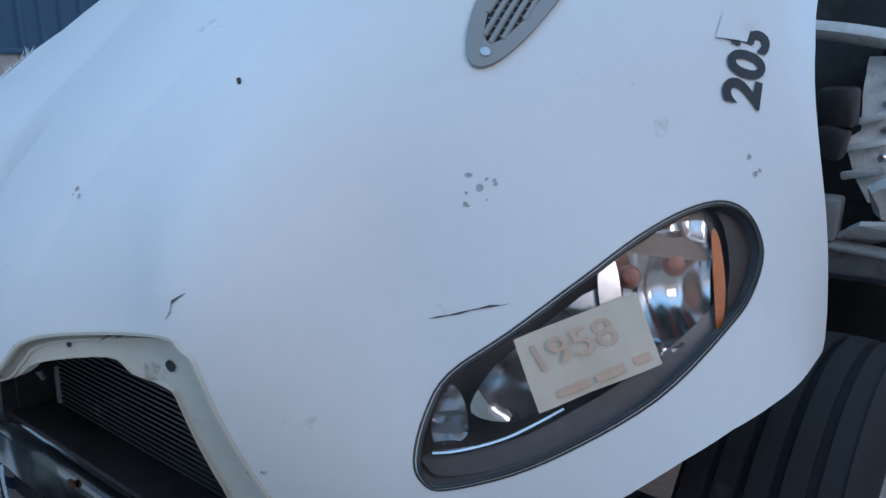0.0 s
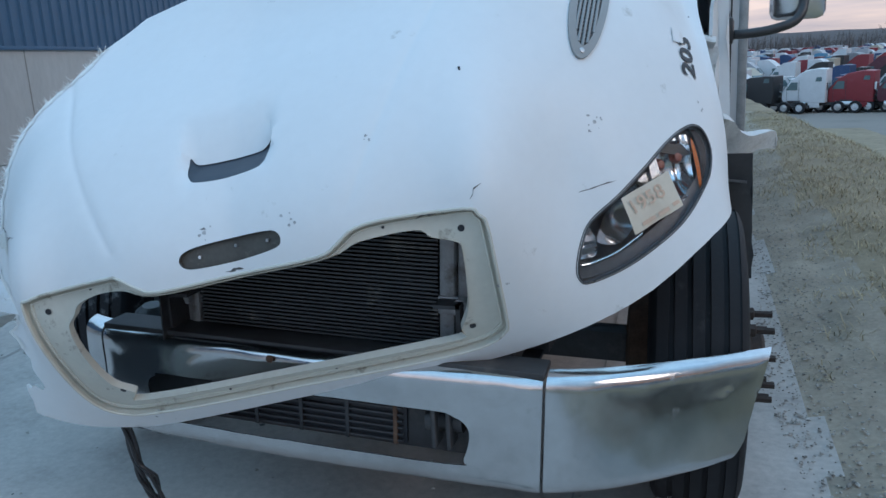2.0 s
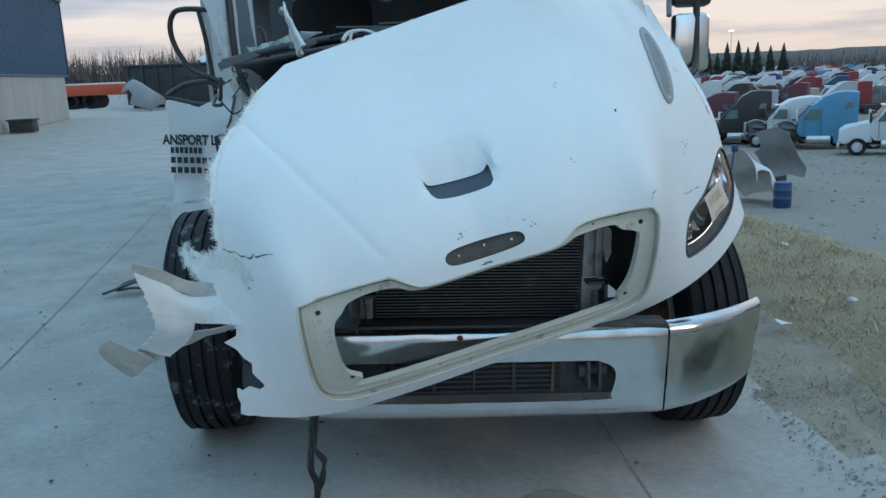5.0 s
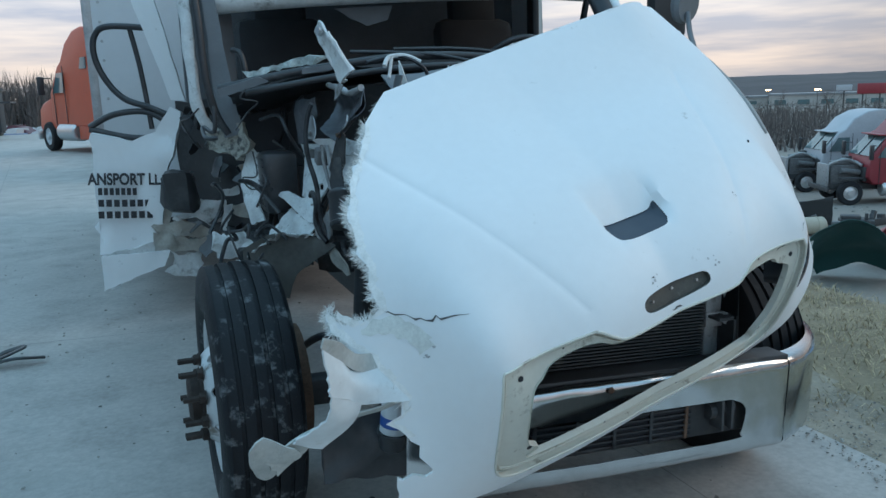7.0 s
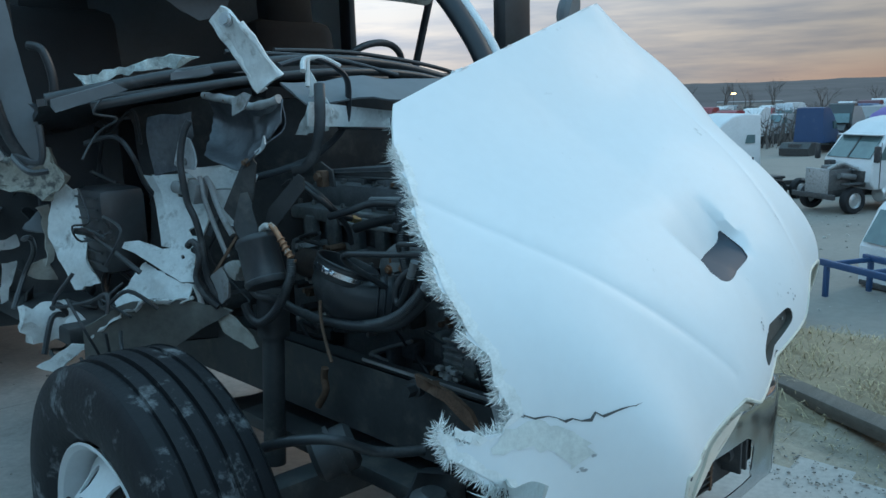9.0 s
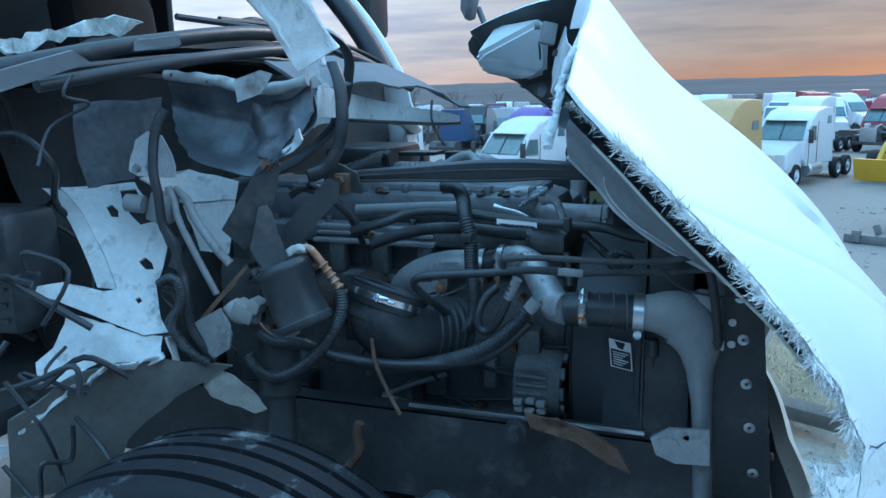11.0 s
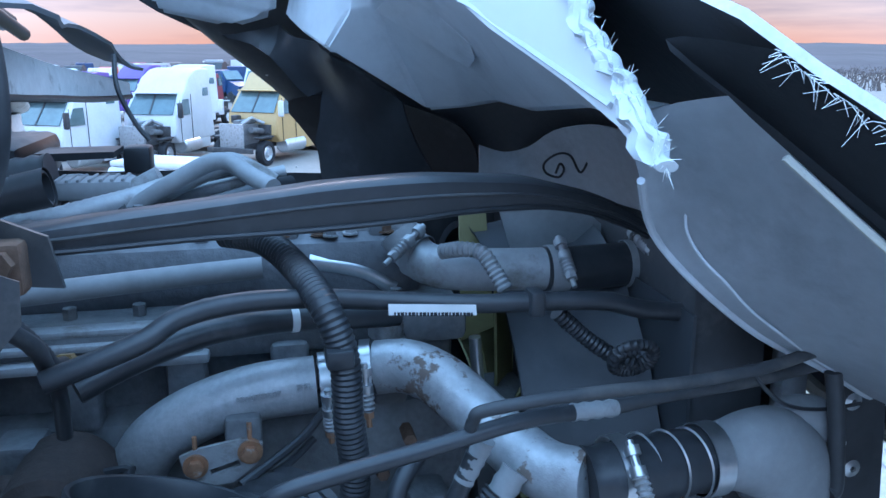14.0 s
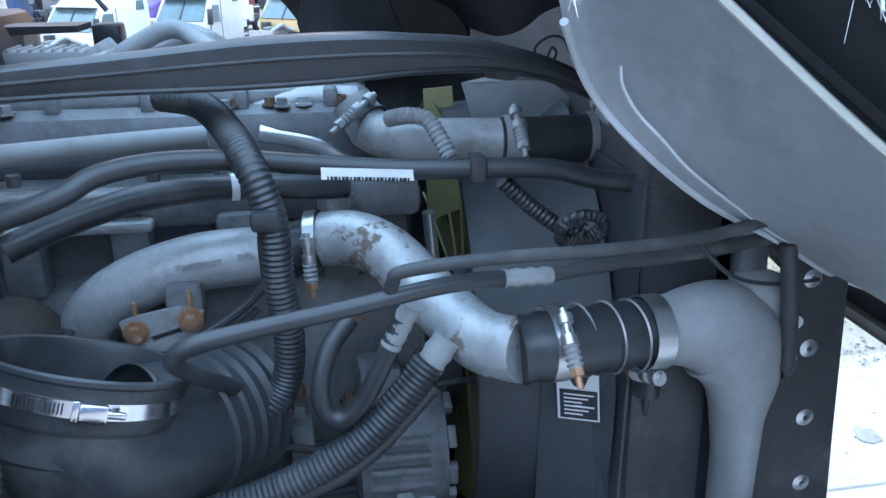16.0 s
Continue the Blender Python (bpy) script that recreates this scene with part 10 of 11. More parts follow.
def blue_hood():
    """A blue hood lying on its outside, its hollow turned up to the yard."""
    th = thing("loose_hood", "bright blue hood with peeling paint lying open", "truck hood", at=(12.9, 5.6, lot_level(12.9, 5.6)))
    a, b, c, d = Vector((12.25, 6.05, -2.56)), Vector((12.4, 4.55, -2.62)), Vector((13.9, 4.75, -1.72)), Vector((13.7, 6.35, -1.62))
    up = (b - a).cross(d - a).normalized()
    up = up if up.z > 0 else -up

    def at(u, v, h):
        return a.lerp(b, u).lerp(d.lerp(c, u), v) + up * h
    hollow = lambda u, v: -0.16 * (1 - (2 * u - 1) ** 4) * (1 - (2 * v - 1) ** 4)
    paint_m = mat("peeling_blue_paint", (0.05, 0.27, 0.60), 0.45, vary=0.10, scale=2, fine=14, dirt=(0.36, 0.33, 0.28), dirt_amount=0.30, dirt_scale=2.6, dirt_edge=0.06)
    part("shell", sheet([[at(u / 8, v / 8, hollow(u / 8, v / 8)) for u in range(9)] for v in range(9)], 2, 0.02, 0.02, 3, 2), paint_m, th)
    part("side_flange", sheet([[at(1.0 + 0.02 * k, v / 6, 0.13 * k) for v in range(7)] for k in range(3)], 2, 0.02, 0.01, 4, 3), paint_m, th)
    part("side_flange", sheet([[at(-0.01 * k, v / 6, 0.07 * k) for v in range(7)] for k in range(3)], 2, 0.02, 0.01, 4, 5), paint_m, th)
    part("top_edge", sheet([[at(u / 6, 1.0 + 0.10 * k, 0.02 * k) for u in range(5)] for k in range(3)], 2, 0.02, 0.01, 4, 6), P_WHITE, th, "bare white upper edge")
    part("bare_patch", sheet([[at(0.25 + 0.5 * u / 4, 0.08 + 0.10 * v / 3, hollow(0.25 + 0.5 * u / 4, 0.08 + 0.10 * v / 3) + 0.025) for u in range(5)] for v in range(4)], 2, 0.006, 0.0, 4, 7), P_GREY, th)


LOW = lambda x, y: lot_level(x, y)
hood_shell("loose_hood", pose(11.2, 26.6, LOW(11.2, 26.6) + 0.05, 0, -14, 150), P_WHITE, "white torn truck hood lying at the bank's foot", 2.3, 2.2, 0.9, 2, 0.3)
hood_shell("loose_hood", pose(14.0, 25.8, LOW(14.0, 25.8) + 0.1, 0, -22, 205), P_WHITE, "white crumpled hood half folded over", 2.3, 2.2, 1.0, 3, 0.35)
hood_shell("loose_hood", pose(16.2, 28.6, LOW(16.2, 28.6) + 0.5, 10, -60, 190), P_GREY, "pale grey hood panel standing on edge", 2.2, 2.0, 0.5, 4, 0.2)
hood_shell("loose_hood", pose(14.8, 12.1, LOW(14.8, 12.1) + 0.15, 4, -20, 215), P_GREEN, "dark green truck hood with a faded patch", 2.1, 1.9, 0.85, 5, 0.12)
hood_shell("loose_hood", pose(17.2, 12.9, LOW(17.2, 12.9) + 0.25, -8, -12, 240), P_RED, "faded red rounded hood piled behind a green one", 2.2, 1.9, 1.0, 6, 0.1)
blue_hood()
hood_shell("loose_hood", pose(17.0, 8.4, LOW(17.0, 8.4) + 0.1, 0, -18, 200), P_WHITE, "white hood lying among parts", 2.1, 1.8, 0.6, 8, 0.1)
hood_shell("loose_hood", pose(14.2, -4.6, LOW(14.2, -4.6) + 0.1, 5, -25, 250), P_WHITE, "white nose piece beside blue steelwork", 2.0, 1.7, 0.8, 9, 0.1)
solo("black_panel", plate([(19.9, 17.6, -3.4), (18.6, 19.4, -3.4), (18.6, 19.4, -2.8), (19.9, 17.6, -2.2)], 0.03, 0.2, 0.03, 2, 3), P_BLACK, "black plastic fairing panel on edge", "panel")


def parts_heap(cx, cy, rx, ry, n, seed):
    """Dark axles, rails, tanks and blocks dumped together, each its own thing."""
    rng = random.Random(seed)
    for i in range(n):
        x, y = cx + rng.uniform(-rx, rx), cy + rng.uniform(-ry, ry)
        z = LOW(x, y)
        a = rng.uniform(0, 180)
        k = rng.random()
        if k < 0.4:
            ln = rng.uniform(1.0, 2.4)
            bm = join(box(0, 0, 0.12, ln, 0.09, 0.24, 0.01), box(ln * 0.3, 0.06, 0.2, 0.22, 0.2, 0.34, 0.02), box(-ln * 0.3, 0, 0.3, 0.3, 0.24, 0.2, 0.03), box(0, -0.04, 0.42, 0.16, 0.14, 0.3, 0.02, rot(0, 20, 0)))
            name, lab, m = "scrap_rail", "dark scrapped frame rail with brackets", rng.choice((BLACK_MET, IRON, BLACK_MET))
        elif k < 0.65:
            bm = join(cyl((-0.55, 0, 0.3), (0.55, 0, 0.3), 0.29, 18, bevel=0.04), cyl((-0.3, 0, 0.3), (-0.26, 0, 0.3), 0.305, 18), cyl((0.26, 0, 0.3), (0.3, 0, 0.3), 0.305, 18))
            name, lab, m = "scrap_tank", "dull scrapped fuel tank on the gravel", rng.choice((WHEEL_ALU, BLACK_MET, P_SAND))
        elif k < 0.85:
            bm = join(box(0, 0, 0.2, 0.9, 0.6, 0.4, 0.03), box(0.1, 0, 0.45, 0.6, 0.45, 0.14, 0.03), box(-0.35, 0.2, 0.5, 0.1, 0.1, 0.24, 0.01))
            name, lab, m = "scrap_box", "grey steel battery box among scrap", rng.choice((P_GREY, BLACK_MET, ALU_DIRTY))
        else:
            bm = lathe([(0.30, -0.14), (0.46, -0.15), (0.50, -0.08), (0.50, 0.08), (0.46, 0.15), (0.30, 0.14), (0.28, 0)], 22, pose(0, 0, 0.16), close=True)
            name, lab, m = "dumped_truck_tyre", "old tyre lying flat in the heap", TYRE
        bm.transform(pose(x, y, z, 0, 0, a))
        solo(name, bm, m, lab, "scrap", "scrap by the bank")


parts_heap(13.4, 34.0, 4.0, 4.0, 40, 1)
parts_heap(19.5, 15.0, 2.5, 3.0, 8, 2)
parts_heap(20.0, -1.0, 2.5, 4.0, 12, 3)
# blue shovel and barrel by the white hoods
sh = thing("snow_shovel", "blue plastic snow shovel stuck upright among hoods", "shovel", at=(11.9, 24.6, LOW(11.9, 24.6)))
zz = LOW(11.9, 24.6)
part("handle", join(cyl((11.9, 24.6, zz + 0.2), (12.15, 24.7, zz + 2.0), 0.03, 10), box(12.16, 24.7, zz + 2.08, 0.22, 0.1, 0.26, 0.03)), P_BLUE, sh)
part("blade", plate([(11.5, 24.5, zz + 0.02), (12.3, 24.5, zz + 0.02), (12.3, 24.65, zz + 0.4), (11.5, 24.65, zz + 0.4)], 0.02, 0.1, 0.02, 3, 1), P_BLUE, sh)
solo("plastic_barrel", lathe([(0, 0), (0.28, 0), (0.30, 0.05), (0.30, 0.3), (0.315, 0.32), (0.30, 0.34), (0.30, 0.6), (0.315, 0.62), (0.30, 0.64), (0.29, 0.88), (0.24, 0.9), (0, 0.9)], 26, pose(13.6, 23.9, LOW(13.6, 23.9))), P_BLUE, "dark blue plastic barrel standing by white hoods", "barrel")


def blue_frame():
    """Blue steel trailer frame lying on the lot."""
    x, y = 15.6, 3.2
    th = thing("steel_frame", "blue painted steel frame lying on the lot", "frame", at=(x, y, LOW(x, y)))
    M = pose(x, y, LOW(x, y), 0, 0, 62)
    for v in (-0.6, 0.6):
        part("rail", mbox(0, v, 0.75, 3.6, 0.1, 0.14, 0.012, M), P_BLUE, th)
        for u in (-1.6, 1.6):
            part("leg", mbox(u, v, 0.36, 0.1, 0.1, 0.72, 0.012, M), P_BLUE, th)
    for u in (-1.6, -0.5, 0.6, 1.6):
        part("cross_bar", mbox(u, 0, 0.72, 0.08, 1.2, 0.1, 0.01, M), P_BLUE, th)


blue_frame()


def cab_shell(x, y, az, col, top, label):
    """A bare cab cut off its truck, standing on the lot."""
    z = LOW(x, y)
    th = thing("cut_off_cab", label, "truck cab", at=(x, y, z))
    a = radians(az)
    f = Vector((math.sin(a), math.cos(a), 0))
    M = Matrix.Translation((x, y, z)) @ Matrix((f, Vector((-f.y, f.x, 0)), Vector((0, 0, 1)))).transposed().to_4x4()

    def put(name, bm, m):
        bm.transform(M)
        part(name, bm, m, th, smooth=False)
    put("shell", side_body([(0.6, 0.05), (0.62, 0.9), (0.2, 1.75), (0.05, 1.9), (-1.2, 1.95), (-1.25, 0.05)], 2.1, 0.08, 1.0, 0.1), col)
    put("roof_cap", box(-0.55, 0, 1.98, 1.25, 1.9, 0.14, 0.05), top)
    for s in (-1, 1):
        put("door_opening", box(-0.25, 1.03 * s, 1.3, 0.8, 0.06, 0.7, 0.05), DARK_GLASS)
        put("stripe", box(-0.4, 1.055 * s, 0.72, 1.5, 0.02, 0.1), P_BLACK)
    put("windshield", sheet3([(0.63, -0.9, 1.0), (0.63, 0.9, 1.0), (0.24, 0.85, 1.72), (0.24, -0.85, 1.72)], 0.03), DARK_GLASS)
    put("sill_frame", box(-0.3, 0, 0.06, 1.9, 1.9, 0.12, 0.02), BLACK_MET)


cab_shell(17.6, 3.6, 300, P_WHITE, P_WHITE, "white cut-off cab behind blue steelwork")
cab_shell(18.8, -12.6, 250, P_WHITE, P_BLUE, "white cut-off cab with a blue roof")
cab_shell(24.5, -5.8, 270, P_BLUE, P_BLUE, "deep blue cut-off cab near the bank")
cab_shell(20.6, -15.8, 275, P_WHITE, P_WHITE, "pale stripped crew cab on the lot")


def wheel_loader(x, y, az):
    th = thing("wheel_loader", "yellow wheel loader among the parked trucks", "loader", at=(x, y, LOW(x, y)))
    M = pose(x, y, LOW(x, y), 0, 0, az)
    Y = paint("loader_yellow", (0.62, 0.36, 0.03))

    def put(name, bm, m, smooth=True):
        bm.transform(M)
        part(name, bm, m, th, smooth=smooth)
    put("engine_hood", box(-1.3, 0, 1.6, 2.0, 1.4, 1.1, 0.15), Y)
    put("cab_roof", box(0.1, 0, 3.1, 1.4, 1.5, 0.12, 0.05), Y)
    for a in (-0.5, 0.7):
        for b in (-0.65, 0.65):
            put("cab_post", box(a, b, 2.4, 0.09, 0.09, 1.4, 0.01), Y)
    put("cab_glass", box(0.1, 0, 2.45, 1.15, 1.25, 1.15, 0.05), DARK_GLASS)
    put("chassis", box(0.2, 0, 1.05, 3.6, 0.9, 0.5, 0.08), Y)
    for v in (-0.45, 0.45):
        put("lift_arm", tube([(0.7, v, 1.9), (1.6, v, 1.7), (2.5, v, 0.8), (2.8, v, 0.5)], 0.12, 8), Y)
    put("bucket", plate([(2.7, -1.3, 0.1), (2.7, 1.3, 0.1), (3.0, 1.3, 1.1), (3.0, -1.3, 1.1)], 0.08, 0.3, 0.0), Y)
    for u in (-1.4, 1.3):
        for v in (-0.95, 0.95):
            put("wheel", lathe([(0.35, -0.25), (0.66, -0.26), (0.72, -0.18), (0.72, 0.18), (0.66, 0.26), (0.35, 0.25), (0.3, 0.1), (0, 0.1)], 24, pose(u, v, 0.72, 90 if v < 0 else -90)), TYRE)


wheel_loader(40.5, -8.0, 150)

# ---- far: hills, woods, buildings, lamps ----
WOODS = mat("winter_woods", (0.075, 0.066, 0.068), 0.95, vary=0.25, scale=0.02, fine=0.35, bump=0.5, bump_scale=0.5, dirt=(0.11, 0.098, 0.095), dirt_amount=0.35, dirt_scale=0.03, dirt_edge=0.2, stretch=(1, 1, 3))
BARK = mat("grey_bark", (0.10, 0.085, 0.075), 0.95, vary=0.25, scale=3, fine=20)
TWIGS = mat("bare_twigs", (0.13, 0.112, 0.105), 0.95, vary=0.2, scale=1, fine=4, island=0.5)
NEEDLE = mat("dark_conifer_needles", (0.028, 0.045, 0.03), 0.9, vary=0.3, scale=1, fine=6, island=0.6)
FACADE = mat("pale_far_facade", (0.38, 0.37, 0.35), 0.8, vary=0.1, scale=0.1, fine=1)
LAMP = mat("sodium_lamp_glass", (0.9, 0.7, 0.4), 0.4, emit=(1.0, 0.62, 0.28), emit_strength=14)


def hill_mesh():
    """A long low ridge round the far side, uneven along its top."""
    bm = bmesh.new()
    rows = []
    for i in range(181):
        az = radians(-40 + i)
        row = []
        for r, hgt in ((230, -5.2), (320, -2.0), (430, 0.2), (620, 3.6), (820, 5.6), (1100, 2.0), (1300, -8)):
            z = hgt + (0.0 if r < 240 else 1.5 + 2.6 * noise.noise(Vector((math.sin(az) * 5, math.cos(az) * 5, r * 0.004))) + 0.9 * noise.noise(Vector((az * 60, r * 0.02, 2))))
            if r > 500:
                z += 2.2 * max(0, math.sin(az - 0.3)) ** 2 * (r - 400) / 420
            row.append(bm.verts.new((r * math.sin(az), r * math.cos(az), z)))
        rows.append(row)
    for a, b in zip(rows[:-1], rows[1:]):
        for j in range(len(a) - 1):
            bm.faces.new((a[j], a[j + 1], b[j + 1], b[j]))
    return bm


solo("hills", hill_mesh(), WOODS, "low brown wooded hills along the horizon", "hills", kind="structure")


def brush(name, n, place, seed, m, label, h=(2.5, 5.5), wdt=(0.05, 0.16)):
    """Bare scrub: many thin leaning stems with side twigs."""
    rng = random.Random(seed)
    V, F = [], []
    for i in range(n):
        x, y = place(rng)
        z = lot_level(x, y) - 0.1
        hh, w = rng.uniform(*h), rng.uniform(*wdt)
        a = rng.uniform(0, 3.14)
        dx, dy = math.cos(a), math.sin(a)
        lx, ly = rng.uniform(-0.3, 0.3) * hh, rng.uniform(-0.3, 0.3) * hh
        b = len(V)
        V += [(x - dx * w, y - dy * w, z), (x + dx * w, y + dy * w, z), (x + lx, y + ly, z + hh)]
        F.append((b, b + 1, b + 2))
        for k in range(3):
            s = rng.uniform(0.3, 0.8)
            p = (x + lx * s, y + ly * s, z + hh * s)
            q = (p[0] + rng.uniform(-1, 1), p[1] + rng.uniform(-1, 1), p[2] + rng.uniform(0.3, 1.4))
            b = len(V)
            V += [p, (p[0], p[1], p[2] + w), q]
            F.append((b, b + 1, b + 2))
    me = bpy.data.meshes.new(name)
    me.from_pydata(V, [], F)
    me.materials.append(m)
    return tagged(new(name, me), label, "scrub", kind="stuff")


def ring(a0, a1, r0, r1):
    def place(rng):
        a, r = radians(rng.uniform(a0, a1)), rng.uniform(r0, r1)
        return r * math.sin(a), r * math.cos(a)
    return place


brush("brush", 5200, ring(34, 78, 75, 150), 1, TWIGS, "dense bare brown brush behind the lot", (1.6, 4.2))
brush("brush", 4200, ring(74, 135, 120, 300), 2, TWIGS, "low bare scrub in the valley", (0.8, 2.2), (0.1, 0.3))
brush("brush", 3000, ring(-14, 34, 262, 320), 3, TWIGS, "bare wood edge beyond the scrap field", (5, 9), (0.08, 0.3))


def bare_tree_mesh(h, seed):
    rng = random.Random(seed)
    trunk, twigs = [], []

    def limb(p, d, ln, r, depth):
        q = p + d * ln
        (trunk if depth < 2 else twigs).append((p, q, r, r * 0.62))
        if depth >= 5:
            return
        for k in range(3 if depth < 3 else 2):
            e = (d + Vector((rng.uniform(-1, 1), rng.uniform(-1, 1), rng.uniform(-0.15, 0.7))) * 0.62).normalized()
            limb(p + d * ln * rng.uniform(0.55, 1.0), e, ln * rng.uniform(0.55, 0.78), r * 0.55, depth + 1)
    limb(Vector(), Vector((0.03, 0.02, 1)), h * 0.30, h * 0.017, 0)

    def sticks(lst, seg):
        bm = bmesh.new()
        for p, q, a, b in lst:
            d = (q - p).normalized()
            s = d.orthogonal().normalized()
            t = d.cross(s)
            lo = [bm.verts.new(p + (s * math.cos(6.283 * k / seg) + t * math.sin(6.283 * k / seg)) * a) for k in range(seg)]
            hi = [bm.verts.new(q + (s * math.cos(6.283 * k / seg) + t * math.sin(6.283 * k / seg)) * b) for k in range(seg)]
            for k in range(seg):
                bm.faces.new((lo[k], lo[(k + 1) % seg], hi[(k + 1) % seg], hi[k]))
        return bm
    return sticks(trunk, 6), sticks(twigs, 3)


TREE_SETS = []
for s in range(4):
    a, b = bare_tree_mesh(10.0, s + 3)
    oa, ob_ = bpy.data.meshes.new("trunk"), bpy.data.meshes.new("crown")
    a.to_mesh(oa), b.to_mesh(ob_)
    a.free(), b.free()
    oa.materials.append(BARK), ob_.materials.append(TWIGS)
    TREE_SETS.append((oa, ob_))


def bare_tree(x, y, s, k, rz):
    th = thing("bare_tree", "leafless winter tree with fine grey twigs", "tree", "bare trees", at=(x, y, lot_level(x, y) - 0.1))
    for nm, me in zip(("trunk", "crown"), TREE_SETS[k % 4]):
        o = new(nm, me)
        o.parent = th
        tagged(o)
    th.matrix_world = pose(x, y, lot_level(x, y) - 0.1, 0, 0, rz) @ Matrix.Scale(s, 4)
    return th


rng = random.Random(9)
for az, r, s in ((12, 250, 1.5), (13.2, 255, 1.3), (16.3, 240, 1.2), (17.1, 262, 1.4), (18.5, 250, 1.1), (20.2, 265, 1.2), (-6.5, 130, 1.1), (-5.2, 128, 1.25), (-8, 135, 1.0), (-3.6, 140, 1.1), (-12, 120, 1.1), (-14, 118, 1.3),
                 (36, 105, 0.9), (38, 110, 0.85), (41, 118, 0.9), (44, 120, 0.8), (47, 130, 0.9), (51, 128, 0.8), (55, 140, 1.0), (59, 135, 0.95), (61, 138, 1.1), (62.5, 134, 1.0), (65, 140, 1.15), (66.3, 145, 1.0), (68, 140, 1.1), (71, 150, 1.0), (74, 148, 0.9), (80, 160, 0.8)):
    bare_tree(r * math.sin(radians(az)), r * math.cos(radians(az)), s * rng.uniform(0.9, 1.1), rng.randrange(4), rng.uniform(0, 360))


def conifer(x, y, h, seed):
    rng = random.Random(seed)
    th = thing("conifer", "dark green conifer with layered drooping boughs", "tree", "conifers by the field", at=(x, y, lot_level(x, y) - 0.2))
    z0 = th.location.z
    part("trunk", cyl((x, y, z0), (x, y, z0 + h * 0.95), h * 0.018, 8, r2=0.03), BARK, th)
    bm = bmesh.new()
    n = 420
    for i in range(n):
        t = (i / n) ** 0.8
        z = z0 + h * (0.10 + 0.9 * t)
        rr = h * 0.24 * (1 - t) ** 0.85 * rng.uniform(0.55, 1.12) + 0.12
        a = i * 2.4 + rng.uniform(-0.4, 0.4)
        d = Vector((math.cos(a), math.sin(a), 0))
        sd = Vector((-d.y, d.x, 0)) * (0.16 * rr + 0.12)
        c = Vector((x, y, z))
        droop = Vector((0, 0, -0.28 * rr))
        v = [bm.verts.new(p) for p in (c + d * 0.05, c + d * rr * 0.55 + sd + droop * 0.4, c + d * rr + droop, c + d * rr * 0.55 - sd + droop * 0.4, c + d * rr * 0.5 + droop * 0.2 + Vector((0, 0, 0.22)))]
        for f in ((0, 1, 4), (1, 2, 4), (2, 3, 4), (3, 0, 4)):
            bm.faces.new([v[k] for k in f])
    part("crown", bm, NEEDLE, th, smooth=False)


for i, (az, r, h) in enumerate(((20.6, 205, 7.5), (21.3, 215, 9.0), (22.0, 208, 8.0), (22.9, 206, 9.6), (23.5, 212, 8.2), (24.1, 207, 10.4), (24.8, 205, 10.8), (25.4, 214, 9.2), (26.0, 206, 10.2), (26.8, 210, 9.4), (27.6, 212, 9.8), (-9.0, 108, 7.2), (-10.2, 112, 6.0), (-4.4, 120, 6.4))):
    conifer(r * math.sin(radians(az)), r * math.cos(radians(az)), h, i)


def far_building(az, r, w, d, h, z, label):
    x, y = r * math.sin(radians(az)), r * math.cos(radians(az))
    th = thing("far_building", label, "building", at=(x, y, z))
    M = pose(x, y, z, 0, 0, -az)
    part("wall", mbox(0, 0, h / 2 - 4, w, d, h + 8, 0, M), FACADE, th, smooth=False)
    part("roof", mbox(0, 0, h + 0.2, w + 0.6, d + 0.6, 0.5, 0, M), P_GREY, th, smooth=False)
    k = max(3, int(w / 5))
    for i in range(k):
        u = (i + 0.5) / k * w - w / 2
        part("window", mbox(u, -d / 2 - 0.03, h * 0.55, w / k * 0.5, 0.1, h * 0.3, 0, M), DARK_GLASS, th, smooth=False)


far_building(47.5, 235, 34, 12, 4.0, -6.0, "long pale low building beyond the brush")
far_building(56.0, 250, 20, 10, 5.0, -6.5, "pale flat-roofed building in the valley")
far_building(41.5, 240, 22, 10, 3.0, -5.5, "low pale shed beyond the brush")
far_building(91.5, 330, 44, 14, 5.0, -8.0, "pale grey industrial hall in the valley")
far_building(104.0, 360, 26, 14, 4.0, -8.0, "far low warehouse in the valley")
far_building(66.5, 260, 18, 10, 3.5, -6.0, "small pale building among bare trees")
# roadside sign
ax, ay = 190 * math.sin(radians(49.3)), 190 * math.cos(radians(49.3))
sg = thing("roadside_sign", "red and white roadside sign on posts", "sign", at=(ax, ay, -5))
SM = pose(ax, ay, -5, 0, 0, -49.3)
part("sign_panel", mbox(0, 0, 4.6, 5.4, 0.3, 2.2, 0.05, SM), P_RED, sg, "faded red sign panel")
part("sign_panel", mbox(-5.2, 0, 4.9, 3.0, 0.3, 1.2, 0.05, SM), P_SILVER, sg, "white sign panel")
for u in (-5.2, -1.6, 1.6):
    part("post", mbox(u, 0.2, 1.8, 0.3, 0.2, 5.4, 0, SM), BLACK_MET, sg)


def street_lamp(az, r, elev):
    x, y = r * math.sin(radians(az)), r * math.cos(radians(az))
    zt = 1.45 + r * math.tan(radians(elev))
    th = thing("street_lamp", "tall lamp post with a lit warm lamp", "lamp", "far lamps", at=(x, y, zt - 9))
    part("pole", cyl((x, y, zt - 10), (x, y, zt), 0.09, 8, r2=0.06), BLACK_MET, th)
    part("lamp_head", join(box(x, y, zt + 0.05, 0.9, 0.9, 0.22, 0.08)), LAMP, th, "glowing lamp head")


